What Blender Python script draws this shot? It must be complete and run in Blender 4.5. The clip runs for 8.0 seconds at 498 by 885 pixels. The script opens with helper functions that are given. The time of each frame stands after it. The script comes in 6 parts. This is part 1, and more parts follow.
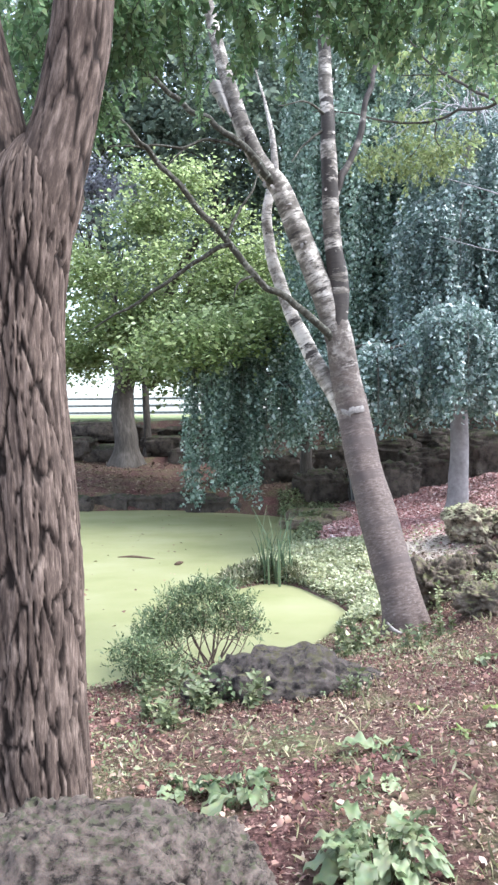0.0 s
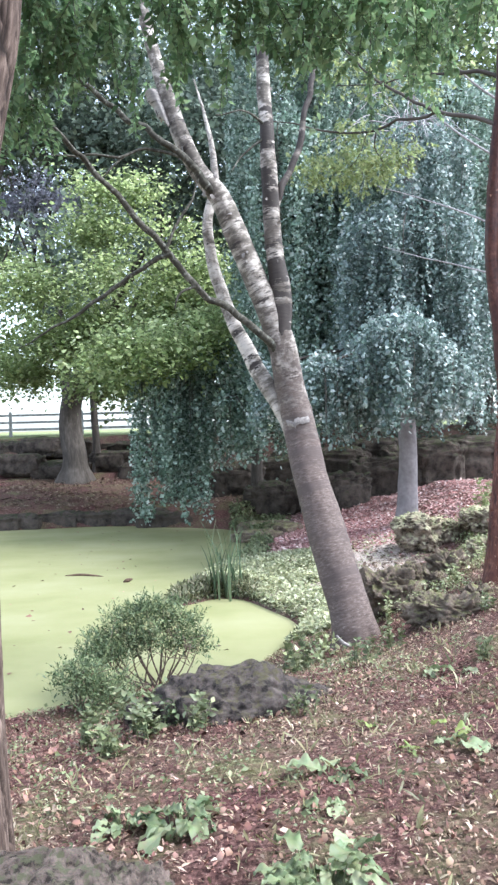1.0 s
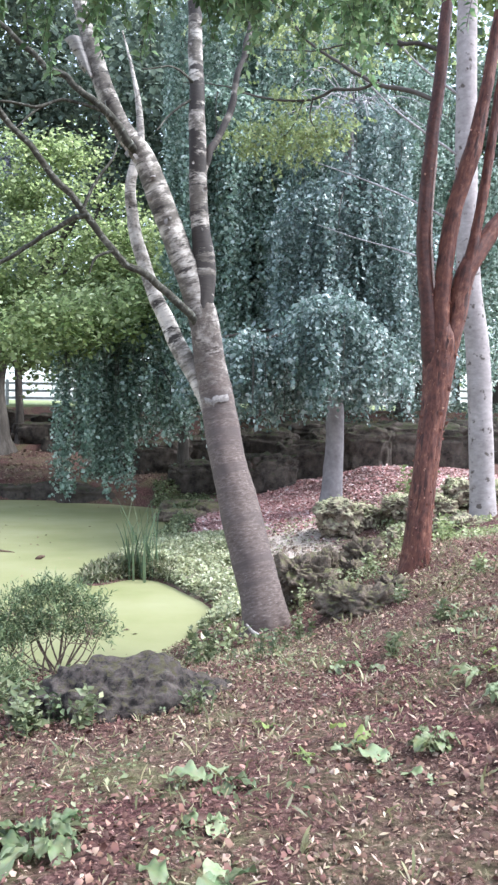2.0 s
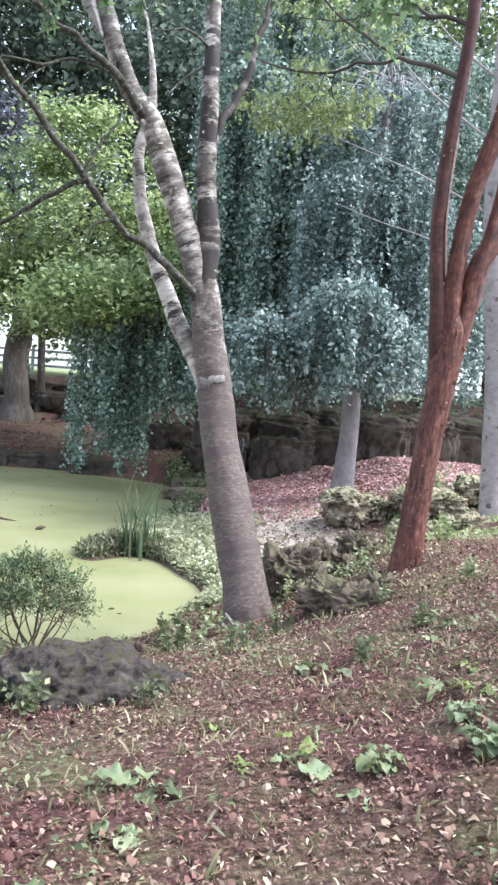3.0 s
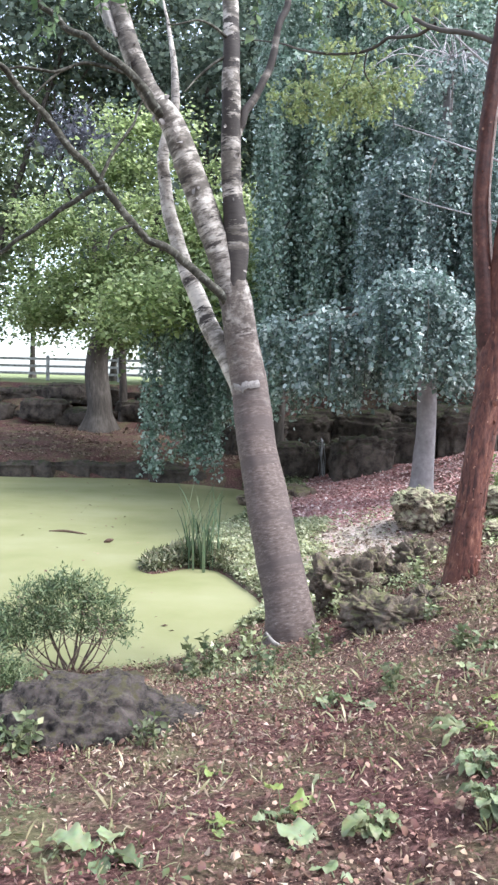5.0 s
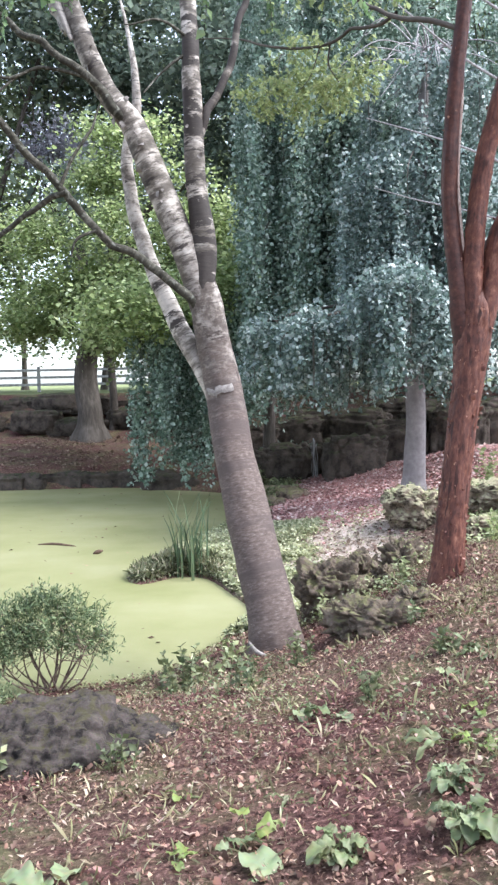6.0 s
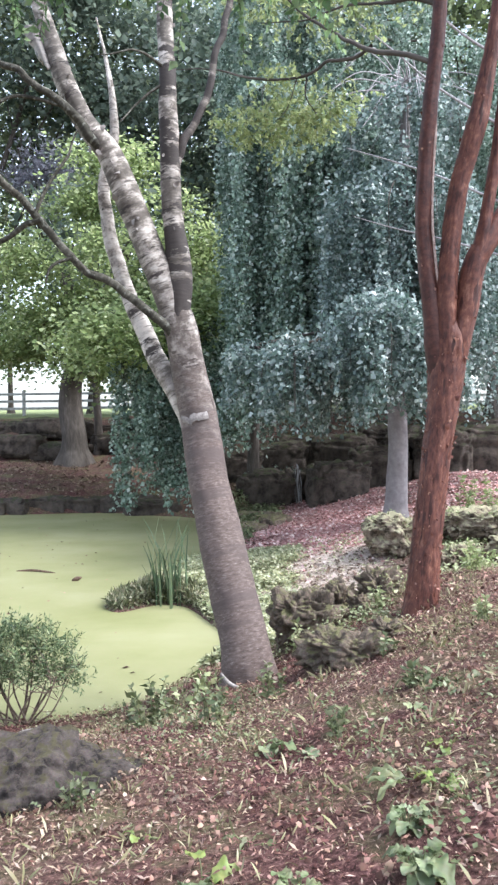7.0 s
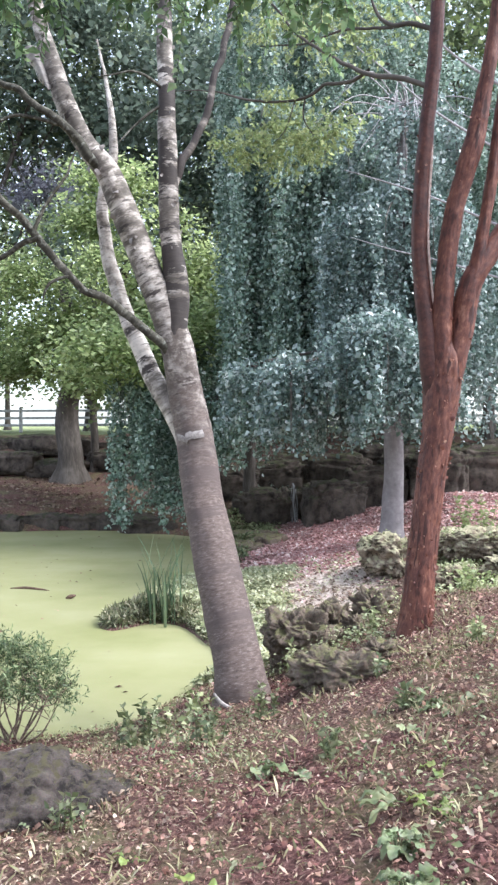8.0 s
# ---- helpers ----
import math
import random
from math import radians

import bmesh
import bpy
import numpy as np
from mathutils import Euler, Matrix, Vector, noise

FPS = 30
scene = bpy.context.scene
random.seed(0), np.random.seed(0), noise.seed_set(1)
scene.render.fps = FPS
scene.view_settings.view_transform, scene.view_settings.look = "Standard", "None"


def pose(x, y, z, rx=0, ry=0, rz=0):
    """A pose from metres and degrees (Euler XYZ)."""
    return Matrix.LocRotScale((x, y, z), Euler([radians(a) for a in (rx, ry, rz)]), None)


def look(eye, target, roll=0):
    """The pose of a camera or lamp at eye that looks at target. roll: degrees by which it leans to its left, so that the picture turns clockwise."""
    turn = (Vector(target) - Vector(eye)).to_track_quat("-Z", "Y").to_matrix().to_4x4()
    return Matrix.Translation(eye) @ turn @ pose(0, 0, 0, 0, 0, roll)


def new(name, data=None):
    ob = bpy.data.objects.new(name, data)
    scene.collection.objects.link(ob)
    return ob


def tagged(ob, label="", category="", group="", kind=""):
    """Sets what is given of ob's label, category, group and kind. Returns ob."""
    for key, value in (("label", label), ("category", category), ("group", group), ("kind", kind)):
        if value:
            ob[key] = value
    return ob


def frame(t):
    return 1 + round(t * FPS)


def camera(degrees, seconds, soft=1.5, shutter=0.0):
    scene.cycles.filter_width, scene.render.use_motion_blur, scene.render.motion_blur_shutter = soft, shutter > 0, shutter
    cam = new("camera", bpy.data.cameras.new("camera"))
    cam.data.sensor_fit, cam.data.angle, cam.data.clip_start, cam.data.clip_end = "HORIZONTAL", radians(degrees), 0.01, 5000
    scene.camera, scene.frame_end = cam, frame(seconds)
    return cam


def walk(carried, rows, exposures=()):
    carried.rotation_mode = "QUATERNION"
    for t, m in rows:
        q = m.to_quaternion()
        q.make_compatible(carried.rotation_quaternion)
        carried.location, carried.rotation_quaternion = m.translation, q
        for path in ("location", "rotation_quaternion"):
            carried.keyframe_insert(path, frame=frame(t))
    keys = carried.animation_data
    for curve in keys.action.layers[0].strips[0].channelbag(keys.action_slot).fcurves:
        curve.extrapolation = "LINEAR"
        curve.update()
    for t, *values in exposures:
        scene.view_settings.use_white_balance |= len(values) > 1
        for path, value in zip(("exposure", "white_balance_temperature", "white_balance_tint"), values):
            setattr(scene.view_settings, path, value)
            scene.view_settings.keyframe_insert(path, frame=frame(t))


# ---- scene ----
cam = camera(32.9, 8.0, soft=2.5)
PATH = [
    (0, (0.187, 0.034, 2.185), (0.119, 2.032, 2.139), -0.5),
    (0.5, (0.226, 0.067, 2.181), (0.262, 2.066, 2.14), -1.0),
    (1, (0.258, 0.162, 2.183), (0.302, 2.161, 2.165), -1.6),
    (1.5, (0.311, 0.354, 2.182), (0.451, 2.349, 2.16), -1.0),
    (1.7, (0.347, 0.409, 2.176), (0.53, 2.401, 2.137), -0.5),
    (2.8, (0.674, 0.677, 2.194), (0.822, 2.668, 2.079), 4.1),
    (3, (0.731, 0.71, 2.204), (0.867, 2.702, 2.087), 4.4),
    (3.5, (0.868, 0.876, 2.244), (0.939, 2.871, 2.124), 5.2),
    (4, (0.951, 0.948, 2.234), (1.021, 2.943, 2.11), 4.7),
    (4.5, (1.093, 1.002, 2.256), (1.051, 2.997, 2.125), 3.6),
    (6, (1.389, 1.224, 2.284), (1.293, 3.218, 2.16), -1.1),
    (6.5, (1.446, 1.278, 2.294), (1.371, 3.273, 2.173), -1.0),
    (7, (1.49, 1.265, 2.311), (1.423, 3.263, 2.244), -0.8),
    (7.5, (1.5, 1.267, 2.31), (1.444, 3.266, 2.286), -0.5),
    (8, (1.501, 1.265, 2.312), (1.442, 3.264, 2.289), -0.3),
]
walk(cam, [(t, look(eye, target, roll)) for t, eye, target, roll in PATH], exposures=[(0, 2.2, 5700, 7), (1.5, 2.07, 5700, 7), (4, 1.96, 5800, 8), (8, 1.96, 5900, 9)])

# ---- light ----
SUN_ELEV, SUN_ROT = 52.0, 100.0
world = bpy.data.worlds.new("sky")
scene.world = world
world.use_nodes = True
wn = world.node_tree.nodes
wn.clear()
w_out = wn.new("ShaderNodeOutputWorld")
w_bg = wn.new("ShaderNodeBackground")
w_sky = wn.new("ShaderNodeTexSky")
w_sky.sky_type = "NISHITA"
w_sky.sun_disc = False
w_sky.sun_elevation, w_sky.sun_rotation = radians(SUN_ELEV), radians(SUN_ROT)
w_sky.dust_density, w_sky.air_density, w_sky.ozone_density = 2.0, 1.0, 1.0
w_bg.inputs["Strength"].default_value = 0.15
w_haze = wn.new("ShaderNodeHueSaturation")
w_haze.inputs["Saturation"].default_value = 0.45
world.node_tree.links.new(w_sky.outputs[0], w_haze.inputs["Color"])
world.node_tree.links.new(w_haze.outputs[0], w_bg.inputs[0])
world.node_tree.links.new(w_bg.outputs[0], w_out.inputs[0])
sun_data = bpy.data.lights.new("sun", "SUN")
sun_data.energy, sun_data.angle, sun_data.color = 1.6, radians(30), (1.0, 0.96, 0.92)
sun = new("sun", sun_data)
e_, r_ = radians(SUN_ELEV), radians(SUN_ROT)
sun_way = Vector((math.sin(r_) * math.cos(e_), math.cos(r_) * math.cos(e_), math.sin(e_)))
sun.matrix_world = look(sun_way * 60, (0, 0, 0))


# ---- materials ----
def material(name):
    m = bpy.data.materials.new(name)
    m.use_nodes = True
    n, l = m.node_tree.nodes, m.node_tree.links
    return m, n, l, n["Principled BSDF"]


def ramp_node(n, stops):
    r = n.new("ShaderNodeValToRGB")
    el = r.color_ramp.elements
    while len(el) < len(stops):
        el.new(0.5)
    for e, (p, c) in zip(el, stops):
        e.position, e.color = p, (*c, 1)
    return r


def noise_node(n, l, source, scale, detail=6, stretch=None, rough=0.6):
    t = n.new("ShaderNodeTexNoise")
    t.inputs["Scale"].default_value, t.inputs["Detail"].default_value, t.inputs["Roughness"].default_value = scale, detail, rough
    if stretch:
        m = n.new("ShaderNodeMapping")
        m.inputs["Scale"].default_value = stretch
        l.new(source, m.inputs["Vector"])
        source = m.outputs["Vector"]
    l.new(source, t.inputs["Vector"])
    return t


def mix_colour(n, l, fac, a, b, mode="MIX"):
    m = n.new("ShaderNodeMix")
    m.data_type, m.blend_type = "RGBA", mode
    for value, socket in ((fac, m.inputs[0]), (a, m.inputs[6]), (b, m.inputs[7])):
        if isinstance(value, (int, float)):
            socket.default_value = value
        elif isinstance(value, tuple):
            socket.default_value = (*value, 1)
        else:
            l.new(value, socket)
    return m.outputs[2]


def bump_to(n, l, bsdf, height, strength, distance):
    b = n.new("ShaderNodeBump")
    b.inputs["Strength"].default_value, b.inputs["Distance"].default_value = strength, distance
    l.new(height, b.inputs["Height"])
    l.new(b.outputs[0], bsdf.inputs["Normal"])


def leaf_material(name, stops, rough=0.45, through_light=0.3, spec=0.4, whole=False, tone=(1.6, 1.6, 0.5), depth=0.35, tint=((0.28, 0.3, 0.3), (0.74, 0.72, 0.7))):
    m, n, l, b = material(name)
    g = n.new("ShaderNodeNewGeometry")
    r = ramp_node(n, stops)
    info = n.new("ShaderNodeObjectInfo")
    l.new(info.outputs["Random"] if whole else g.outputs["Random Per Island"], r.inputs[0])
    tc = n.new("ShaderNodeTexCoord")
    t = noise_node(n, l, tc.outputs["Object"], 30, 3)
    c = mix_colour(n, l, 0.35, r.outputs[0], t.outputs["Color"], "SOFT_LIGHT")
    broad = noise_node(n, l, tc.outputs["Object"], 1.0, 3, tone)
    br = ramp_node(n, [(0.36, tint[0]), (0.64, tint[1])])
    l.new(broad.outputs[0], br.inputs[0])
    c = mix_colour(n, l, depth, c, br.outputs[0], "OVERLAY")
    l.new(c, b.inputs["Base Color"])
    b.inputs["Roughness"].default_value = rough
    b.inputs["Specular IOR Level"].default_value = spec
    tr = n.new("ShaderNodeBsdfTranslucent")
    l.new(c, tr.inputs["Color"])
    mx = n.new("ShaderNodeMixShader")
    mx.inputs[0].default_value = through_light
    l.new(b.outputs[0], mx.inputs[1])
    l.new(tr.outputs[0], mx.inputs[2])
    l.new(mx.outputs[0], n["Material Output"].inputs["Surface"])
    return m


def rock_material(name, dark, light, moss, moss_amount, scale=4.0, relief=0.02, spots=(0.3, 0.5, 0.72)):
    m, n, l, b = material(name)
    tc = n.new("ShaderNodeTexCoord")
    a = noise_node(n, l, tc.outputs["Object"], scale, 10, rough=0.7)
    f = noise_node(n, l, tc.outputs["Object"], scale * 14, 6, rough=0.7)
    r = ramp_node(n, [(spots[0], dark), (spots[1], tuple((p + q) / 2 for p, q in zip(dark, light))), (spots[2], light)])
    l.new(a.outputs[0], r.inputs[0])
    c = mix_colour(n, l, 0.5, r.outputs[0], f.outputs["Color"], "SOFT_LIGHT")
    g = n.new("ShaderNodeNewGeometry")
    sep = n.new("ShaderNodeSeparateXYZ")
    l.new(g.outputs["Normal"], sep.inputs[0])
    mn = noise_node(n, l, tc.outputs["Object"], scale * 1.5, 8)
    ad = n.new("ShaderNodeMath")
    ad.operation = "MULTIPLY_ADD"
    l.new(sep.outputs[2], ad.inputs[0])
    ad.inputs[1].default_value = 0.25
    l.new(mn.outputs[0], ad.inputs[2])
    mr = ramp_node(n, [(0.74 - 0.3 * moss_amount, (0, 0, 0)), (0.86 - 0.3 * moss_amount, (1, 1, 1))])
    l.new(ad.outputs[0], mr.inputs[0])
    c = mix_colour(n, l, mr.outputs[0], c, moss)
    l.new(c, b.inputs["Base Color"])
    b.inputs["Roughness"].default_value = 0.92
    b.inputs["Specular IOR Level"].default_value = 0.2
    h = n.new("ShaderNodeMath")
    h.operation = "ADD"
    l.new(a.outputs[0], h.inputs[0])
    l.new(f.outputs[0], h.inputs[1])
    bump_to(n, l, b, h.outputs[0], 0.8, relief)
    return m


def bark_material(name, stops, stretch_fine, stretch_coarse, bump=0.6, distance=0.006, rough=0.9, bands=None, spec=0.25, stain=None):
    """Bark in metres round (u) and along (v) the stem."""
    m, n, l, b = material(name)
    uv = n.new("ShaderNodeUVMap")
    uv.uv_map = "bark"
    fine = noise_node(n, l, uv.outputs[0], 1.0, 6, stretch_fine, 0.65)
    coarse = noise_node(n, l, uv.outputs[0], 1.0, 4, stretch_coarse, 0.55)
    mixn = n.new("ShaderNodeMath")
    mixn.operation = "MULTIPLY_ADD"
    l.new(fine.outputs[0], mixn.inputs[0])
    mixn.inputs[1].default_value = 0.55
    half = n.new("ShaderNodeMath")
    half.operation = "MULTIPLY"
    l.new(coarse.outputs[0], half.inputs[0])
    half.inputs[1].default_value = 0.45
    l.new(half.outputs[0], mixn.inputs[2])
    r = ramp_node(n, stops)
    l.new(mixn.outputs[0], r.inputs[0])
    c = r.outputs[0]
    if bands:
        colour, lo, hi, stretch = bands
        bn = noise_node(n, l, uv.outputs[0], 1.0, 5, stretch, 0.5)
        br = ramp_node(n, [(lo, (0, 0, 0)), (hi, (1, 1, 1))])
        l.new(bn.outputs[0], br.inputs[0])
        c = mix_colour(n, l, br.outputs[0], c, colour)
    if stain:
        tc = n.new("ShaderNodeTexCoord")
        sn = noise_node(n, l, tc.outputs["Object"], 3.0, 6)
        sr = ramp_node(n, [(0.5, (0, 0, 0)), (0.7, (0.7, 0.7, 0.7))])
        l.new(sn.outputs[0], sr.inputs[0])
        c = mix_colour(n, l, sr.outputs[0], c, stain)
    l.new(c, b.inputs["Base Color"])
    b.inputs["Roughness"].default_value = rough
    b.inputs["Specular IOR Level"].default_value = spec
    bump_to(n, l, b, mixn.outputs[0], bump, distance)
    return m


def birch_bark(name, white_from, white_to, blotch, light=0.0, rough=0.75):
    """Bark that turns from brown-grey with fine pale threads to white with dark blotches higher up (heights in metres)."""
    m, n, l, b = material(name)
    uv = n.new("ShaderNodeUVMap")
    uv.uv_map = "bark"
    p = uv.outputs[0]
    tc = n.new("ShaderNodeTexCoord")
    mottle = noise_node(n, l, p, 1.0, 6, (20, 60, 1), 0.68)
    low = ramp_node(n, [(0.3, (0.058, 0.04, 0.034)), (0.47, (0.104, 0.074, 0.063)), (0.6, (0.15, 0.112, 0.097)), (0.75, (0.235, 0.187, 0.163))])
    l.new(mottle.outputs[0], low.inputs[0])
    thread = noise_node(n, l, p, 1.0, 3, (30, 210, 1), 0.6)
    tr = ramp_node(n, [(0.6, (0, 0, 0)), (0.7, (0.6, 0.6, 0.6))])
    l.new(thread.outputs[0], tr.inputs[0])
    lower = mix_colour(n, l, tr.outputs[0], low.outputs[0], (0.36, 0.32, 0.295))
    dn = ramp_node(n, [(0.3, (0.7, 0.7, 0.7)), (0.4, (0, 0, 0))])
    l.new(thread.outputs[0], dn.inputs[0])
    lower = mix_colour(n, l, dn.outputs[0], lower, (0.055, 0.042, 0.037))
    ring = noise_node(n, l, p, 1.0, 7, (1.1, 7.5, 1), 0.66)
    rr = ramp_node(n, [(0.49, (0, 0, 0)), (0.56, (0.8, 0.8, 0.8))])
    l.new(ring.outputs[0], rr.inputs[0])
    lower = mix_colour(n, l, rr.outputs[0], lower, (0.085, 0.062, 0.056))
    # upper bark
    pale = noise_node(n, l, p, 1.0, 8, (6.0, 8.5, 1), 0.7)
    hi = ramp_node(n, [(0.4 - light, (0.085, 0.071, 0.059)), (0.49 - light, (0.16, 0.136, 0.115)), (0.525 - light, (0.3, 0.262, 0.23)), (0.64 - light, (0.58, 0.52, 0.465))])
    l.new(pale.outputs[0], hi.inputs[0])
    tint = noise_node(n, l, tc.outputs["Object"], 2.2, 4)
    ti = ramp_node(n, [(0.5, (0, 0, 0)), (0.68, (0.65, 0.65, 0.65))])
    l.new(tint.outputs[0], ti.inputs[0])
    upper = mix_colour(n, l, ti.outputs[0], hi.outputs[0], (0.1, 0.083, 0.07))
    dash = noise_node(n, l, p, 1.0, 3, (8, 45, 1), 0.5)
    da = ramp_node(n, [(0.6, (0, 0, 0)), (0.65, (0.85, 0.85, 0.85))])
    l.new(dash.outputs[0], da.inputs[0])
    upper = mix_colour(n, l, da.outputs[0], upper, (0.06, 0.05, 0.045))
    spot = noise_node(n, l, p, 1.0, 8, (1.9, 4.4, 1), 0.68)
    sp = ramp_node(n, [(blotch, (0, 0, 0)), (blotch + 0.022, (1, 1, 1))])
    l.new(spot.outputs[0], sp.inputs[0])
    dark = mix_colour(n, l, mottle.outputs[0], (0.016, 0.013, 0.012), (0.075, 0.06, 0.053))
    upper = mix_colour(n, l, sp.outputs[0], upper, dark)
    sep = n.new("ShaderNodeSeparateXYZ")
    l.new(tc.outputs["Object"], sep.inputs[0])
    ad = n.new("ShaderNodeMath")
    ad.operation = "MULTIPLY_ADD"
    l.new(pale.outputs[0], ad.inputs[0])
    ad.inputs[1].default_value = 1.2
    l.new(sep.outputs[2], ad.inputs[2])
    mr = n.new("ShaderNodeMapRange")
    mr.inputs["From Min"].default_value, mr.inputs["From Max"].default_value = white_from + 0.6, white_to + 0.6
    l.new(ad.outputs[0], mr.inputs[0])
    c = mix_colour(n, l, mr.outputs[0], lower, upper)
    l.new(c, b.inputs["Base Color"])
    b.inputs["Roughness"].default_value = rough
    b.inputs["Specular IOR Level"].default_value = 0.3
    h = n.new("ShaderNodeMath")
    h.operation = "MULTIPLY_ADD"
    l.new(mottle.outputs[0], h.inputs[0])
    h.inputs[1].default_value = 0.9
    l.new(thread.outputs[0], h.inputs[2])
    bump_to(n, l, b, h.outputs[0], 0.4, 0.004)
    return m


def furrow_bark(name, low, mid, high, crevice_dark):
    """Weathered plates of bark; the furrows (mesh attribute "furrow") are painted dark, for deeper bark and crevice
    shade together.
    """
    m, n, l, b = material(name)
    uv = n.new("ShaderNodeUVMap")
    uv.uv_map = "bark"
    fibre = noise_node(n, l, uv.outputs[0], 1.0, 8, (70, 9, 1), 0.7)
    r = ramp_node(n, [(0.32, low), (0.5, mid), (0.68, high)])
    l.new(fibre.outputs[0], r.inputs[0])
    patch = noise_node(n, l, uv.outputs[0], 1.0, 5, (11, 5, 1), 0.65)
    pr = ramp_node(n, [(0.35, (0.33, 0.31, 0.3)), (0.65, (0.62, 0.6, 0.58))])
    l.new(patch.outputs[0], pr.inputs[0])
    tone = mix_colour(n, l, 0.8, r.outputs[0], pr.outputs[0], "OVERLAY")
    # crevice shade put into the colour, deepest where the mesh is cracked
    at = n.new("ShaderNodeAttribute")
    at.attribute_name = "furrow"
    c = mix_colour(n, l, at.outputs["Fac"], tone, crevice_dark)
    l.new(c, b.inputs["Base Color"])
    b.inputs["Roughness"].default_value = 0.9
    b.inputs["Specular IOR Level"].default_value = 0.2
    bump_to(n, l, b, fibre.outputs[0], 0.8, 0.006)
    return m


def ground_material():
    m, n, l, b = material("leaf_litter_soil")
    tc = n.new("ShaderNodeTexCoord")
    p = tc.outputs["Object"]
    fine = noise_node(n, l, p, 38, 8, rough=0.7)
    soil = ramp_node(n, [(0.34, (0.02, 0.0085, 0.008)), (0.48, (0.085, 0.038, 0.035)), (0.6, (0.18, 0.09, 0.082)), (0.75, (0.34, 0.215, 0.19))])
    l.new(fine.outputs[0], soil.inputs[0])
    # dry tan litter and pinkish patches
    mid = noise_node(n, l, p, 1.1, 6)
    mr = ramp_node(n, [(0.4, (0, 0, 0)), (0.62, (0.8, 0.8, 0.8))])
    l.new(mid.outputs[0], mr.inputs[0])
    tan = ramp_node(n, [(0.34, (0.03, 0.018, 0.014)), (0.55, (0.14, 0.088, 0.068)), (0.75, (0.36, 0.26, 0.205))])
    l.new(fine.outputs[0], tan.inputs[0])
    c = mix_colour(n, l, mr.outputs[0], soil.outputs[0], tan.outputs[0])
    # low green growth
    grn = noise_node(n, l, p, 2.3, 8, rough=0.7)
    gr = ramp_node(n, [(0.48, (0, 0, 0)), (0.64, (0.75, 0.75, 0.75))])
    l.new(grn.outputs[0], gr.inputs[0])
    green = ramp_node(n, [(0.3, (0.06, 0.062, 0.028)), (0.7, (0.21, 0.2, 0.1))])
    l.new(fine.outputs[0], green.inputs[0])
    c = mix_colour(n, l, gr.outputs[0], c, green.outputs[0])
    sep = n.new("ShaderNodeSeparateXYZ")
    l.new(p, sep.inputs[0])
    # trodden sandy path beyond the birch
    bend = n.new("ShaderNodeMath")
    bend.operation = "MULTIPLY_ADD"
    l.new(sep.outputs[1], bend.inputs[0])
    bend.inputs[1].default_value = -0.12
    l.new(sep.outputs[0], bend.inputs[2])
    off = n.new("ShaderNodeMath")
    off.operation = "SUBTRACT"
    l.new(bend.outputs[0], off.inputs[0])
    off.inputs[1].default_value = 0.45
    size_of = n.new("ShaderNodeMath")
    size_of.operation = "ABSOLUTE"
    l.new(off.outputs[0], size_of.inputs[0])
    edge = n.new("ShaderNodeMath")
    edge.operation = "MULTIPLY_ADD"
    l.new(mid.outputs[0], edge.inputs[0])
    edge.inputs[1].default_value = 0.9
    l.new(size_of.outputs[0], edge.inputs[2])
    pr = n.new("ShaderNodeMapRange")
    pr.inputs["From Min"].default_value, pr.inputs["From Max"].default_value = 1.7, 1.1
    l.new(edge.outputs[0], pr.inputs[0])
    py = n.new("ShaderNodeMapRange")
    py.inputs["From Min"].default_value, py.inputs["From Max"].default_value = 10.2, 11.4
    l.new(sep.outputs[1], py.inputs[0])
    pe = n.new("ShaderNodeMapRange")
    pe.inputs["From Min"].default_value, pe.inputs["From Max"].default_value = 17.5, 14.5
    l.new(sep.outputs[1], pe.inputs[0])
    pq = n.new("ShaderNodeMath")
    pq.operation = "MULTIPLY"
    l.new(py.outputs[0], pq.inputs[0])
    l.new(pe.outputs[0], pq.inputs[1])
    pm = n.new("ShaderNodeMath")
    pm.operation = "MULTIPLY"
    l.new(pr.outputs[0], pm.inputs[0])
    l.new(pq.outputs[0], pm.inputs[1])
    sand = ramp_node(n, [(0.3, (0.26, 0.195, 0.155)), (0.46, (0.44, 0.355, 0.295)), (0.62, (0.62, 0.535, 0.465))])
    l.new(fine.outputs[0], sand.inputs[0])
    c = mix_colour(n, l, pm.outputs[0], c, sand.outputs[0])
    # pinkish leaf fall on the path under the weeping trees
    pf = n.new("ShaderNodeMapRange")
    pf.inputs["From Min"].default_value, pf.inputs["From Max"].default_value = 13.8, 15.2
    l.new(sep.outputs[1], pf.inputs[0])
    pz = n.new("ShaderNodeMapRange")
    pz.inputs["From Min"].default_value, pz.inputs["From Max"].default_value = 21.2, 19.4
    l.new(sep.outputs[1], pz.inputs[0])
    both = n.new("ShaderNodeMath")
    both.operation = "MULTIPLY"
    l.new(pf.outputs[0], both.inputs[0])
    l.new(pz.outputs[0], both.inputs[1])
    pg = n.new("ShaderNodeMath")
    pg.operation = "MULTIPLY"
    l.new(both.outputs[0], pg.inputs[0])
    l.new(pr.outputs[0], pg.inputs[1])
    pink = ramp_node(n, [(0.3, (0.27, 0.12, 0.11)), (0.5, (0.47, 0.25, 0.235)), (0.7, (0.62, 0.44, 0.41))])
    l.new(fine.outputs[0], pink.inputs[0])
    c = mix_colour(n, l, pg.outputs[0], c, pink.outputs[0])
    # lawn past the far bank
    wob = n.new("ShaderNodeMath")
    wob.operation = "MULTIPLY_ADD"
    l.new(mid.outputs[0], wob.inputs[0])
    wob.inputs[1].default_value = 2.0
    l.new(sep.outputs[1], wob.inputs[2])
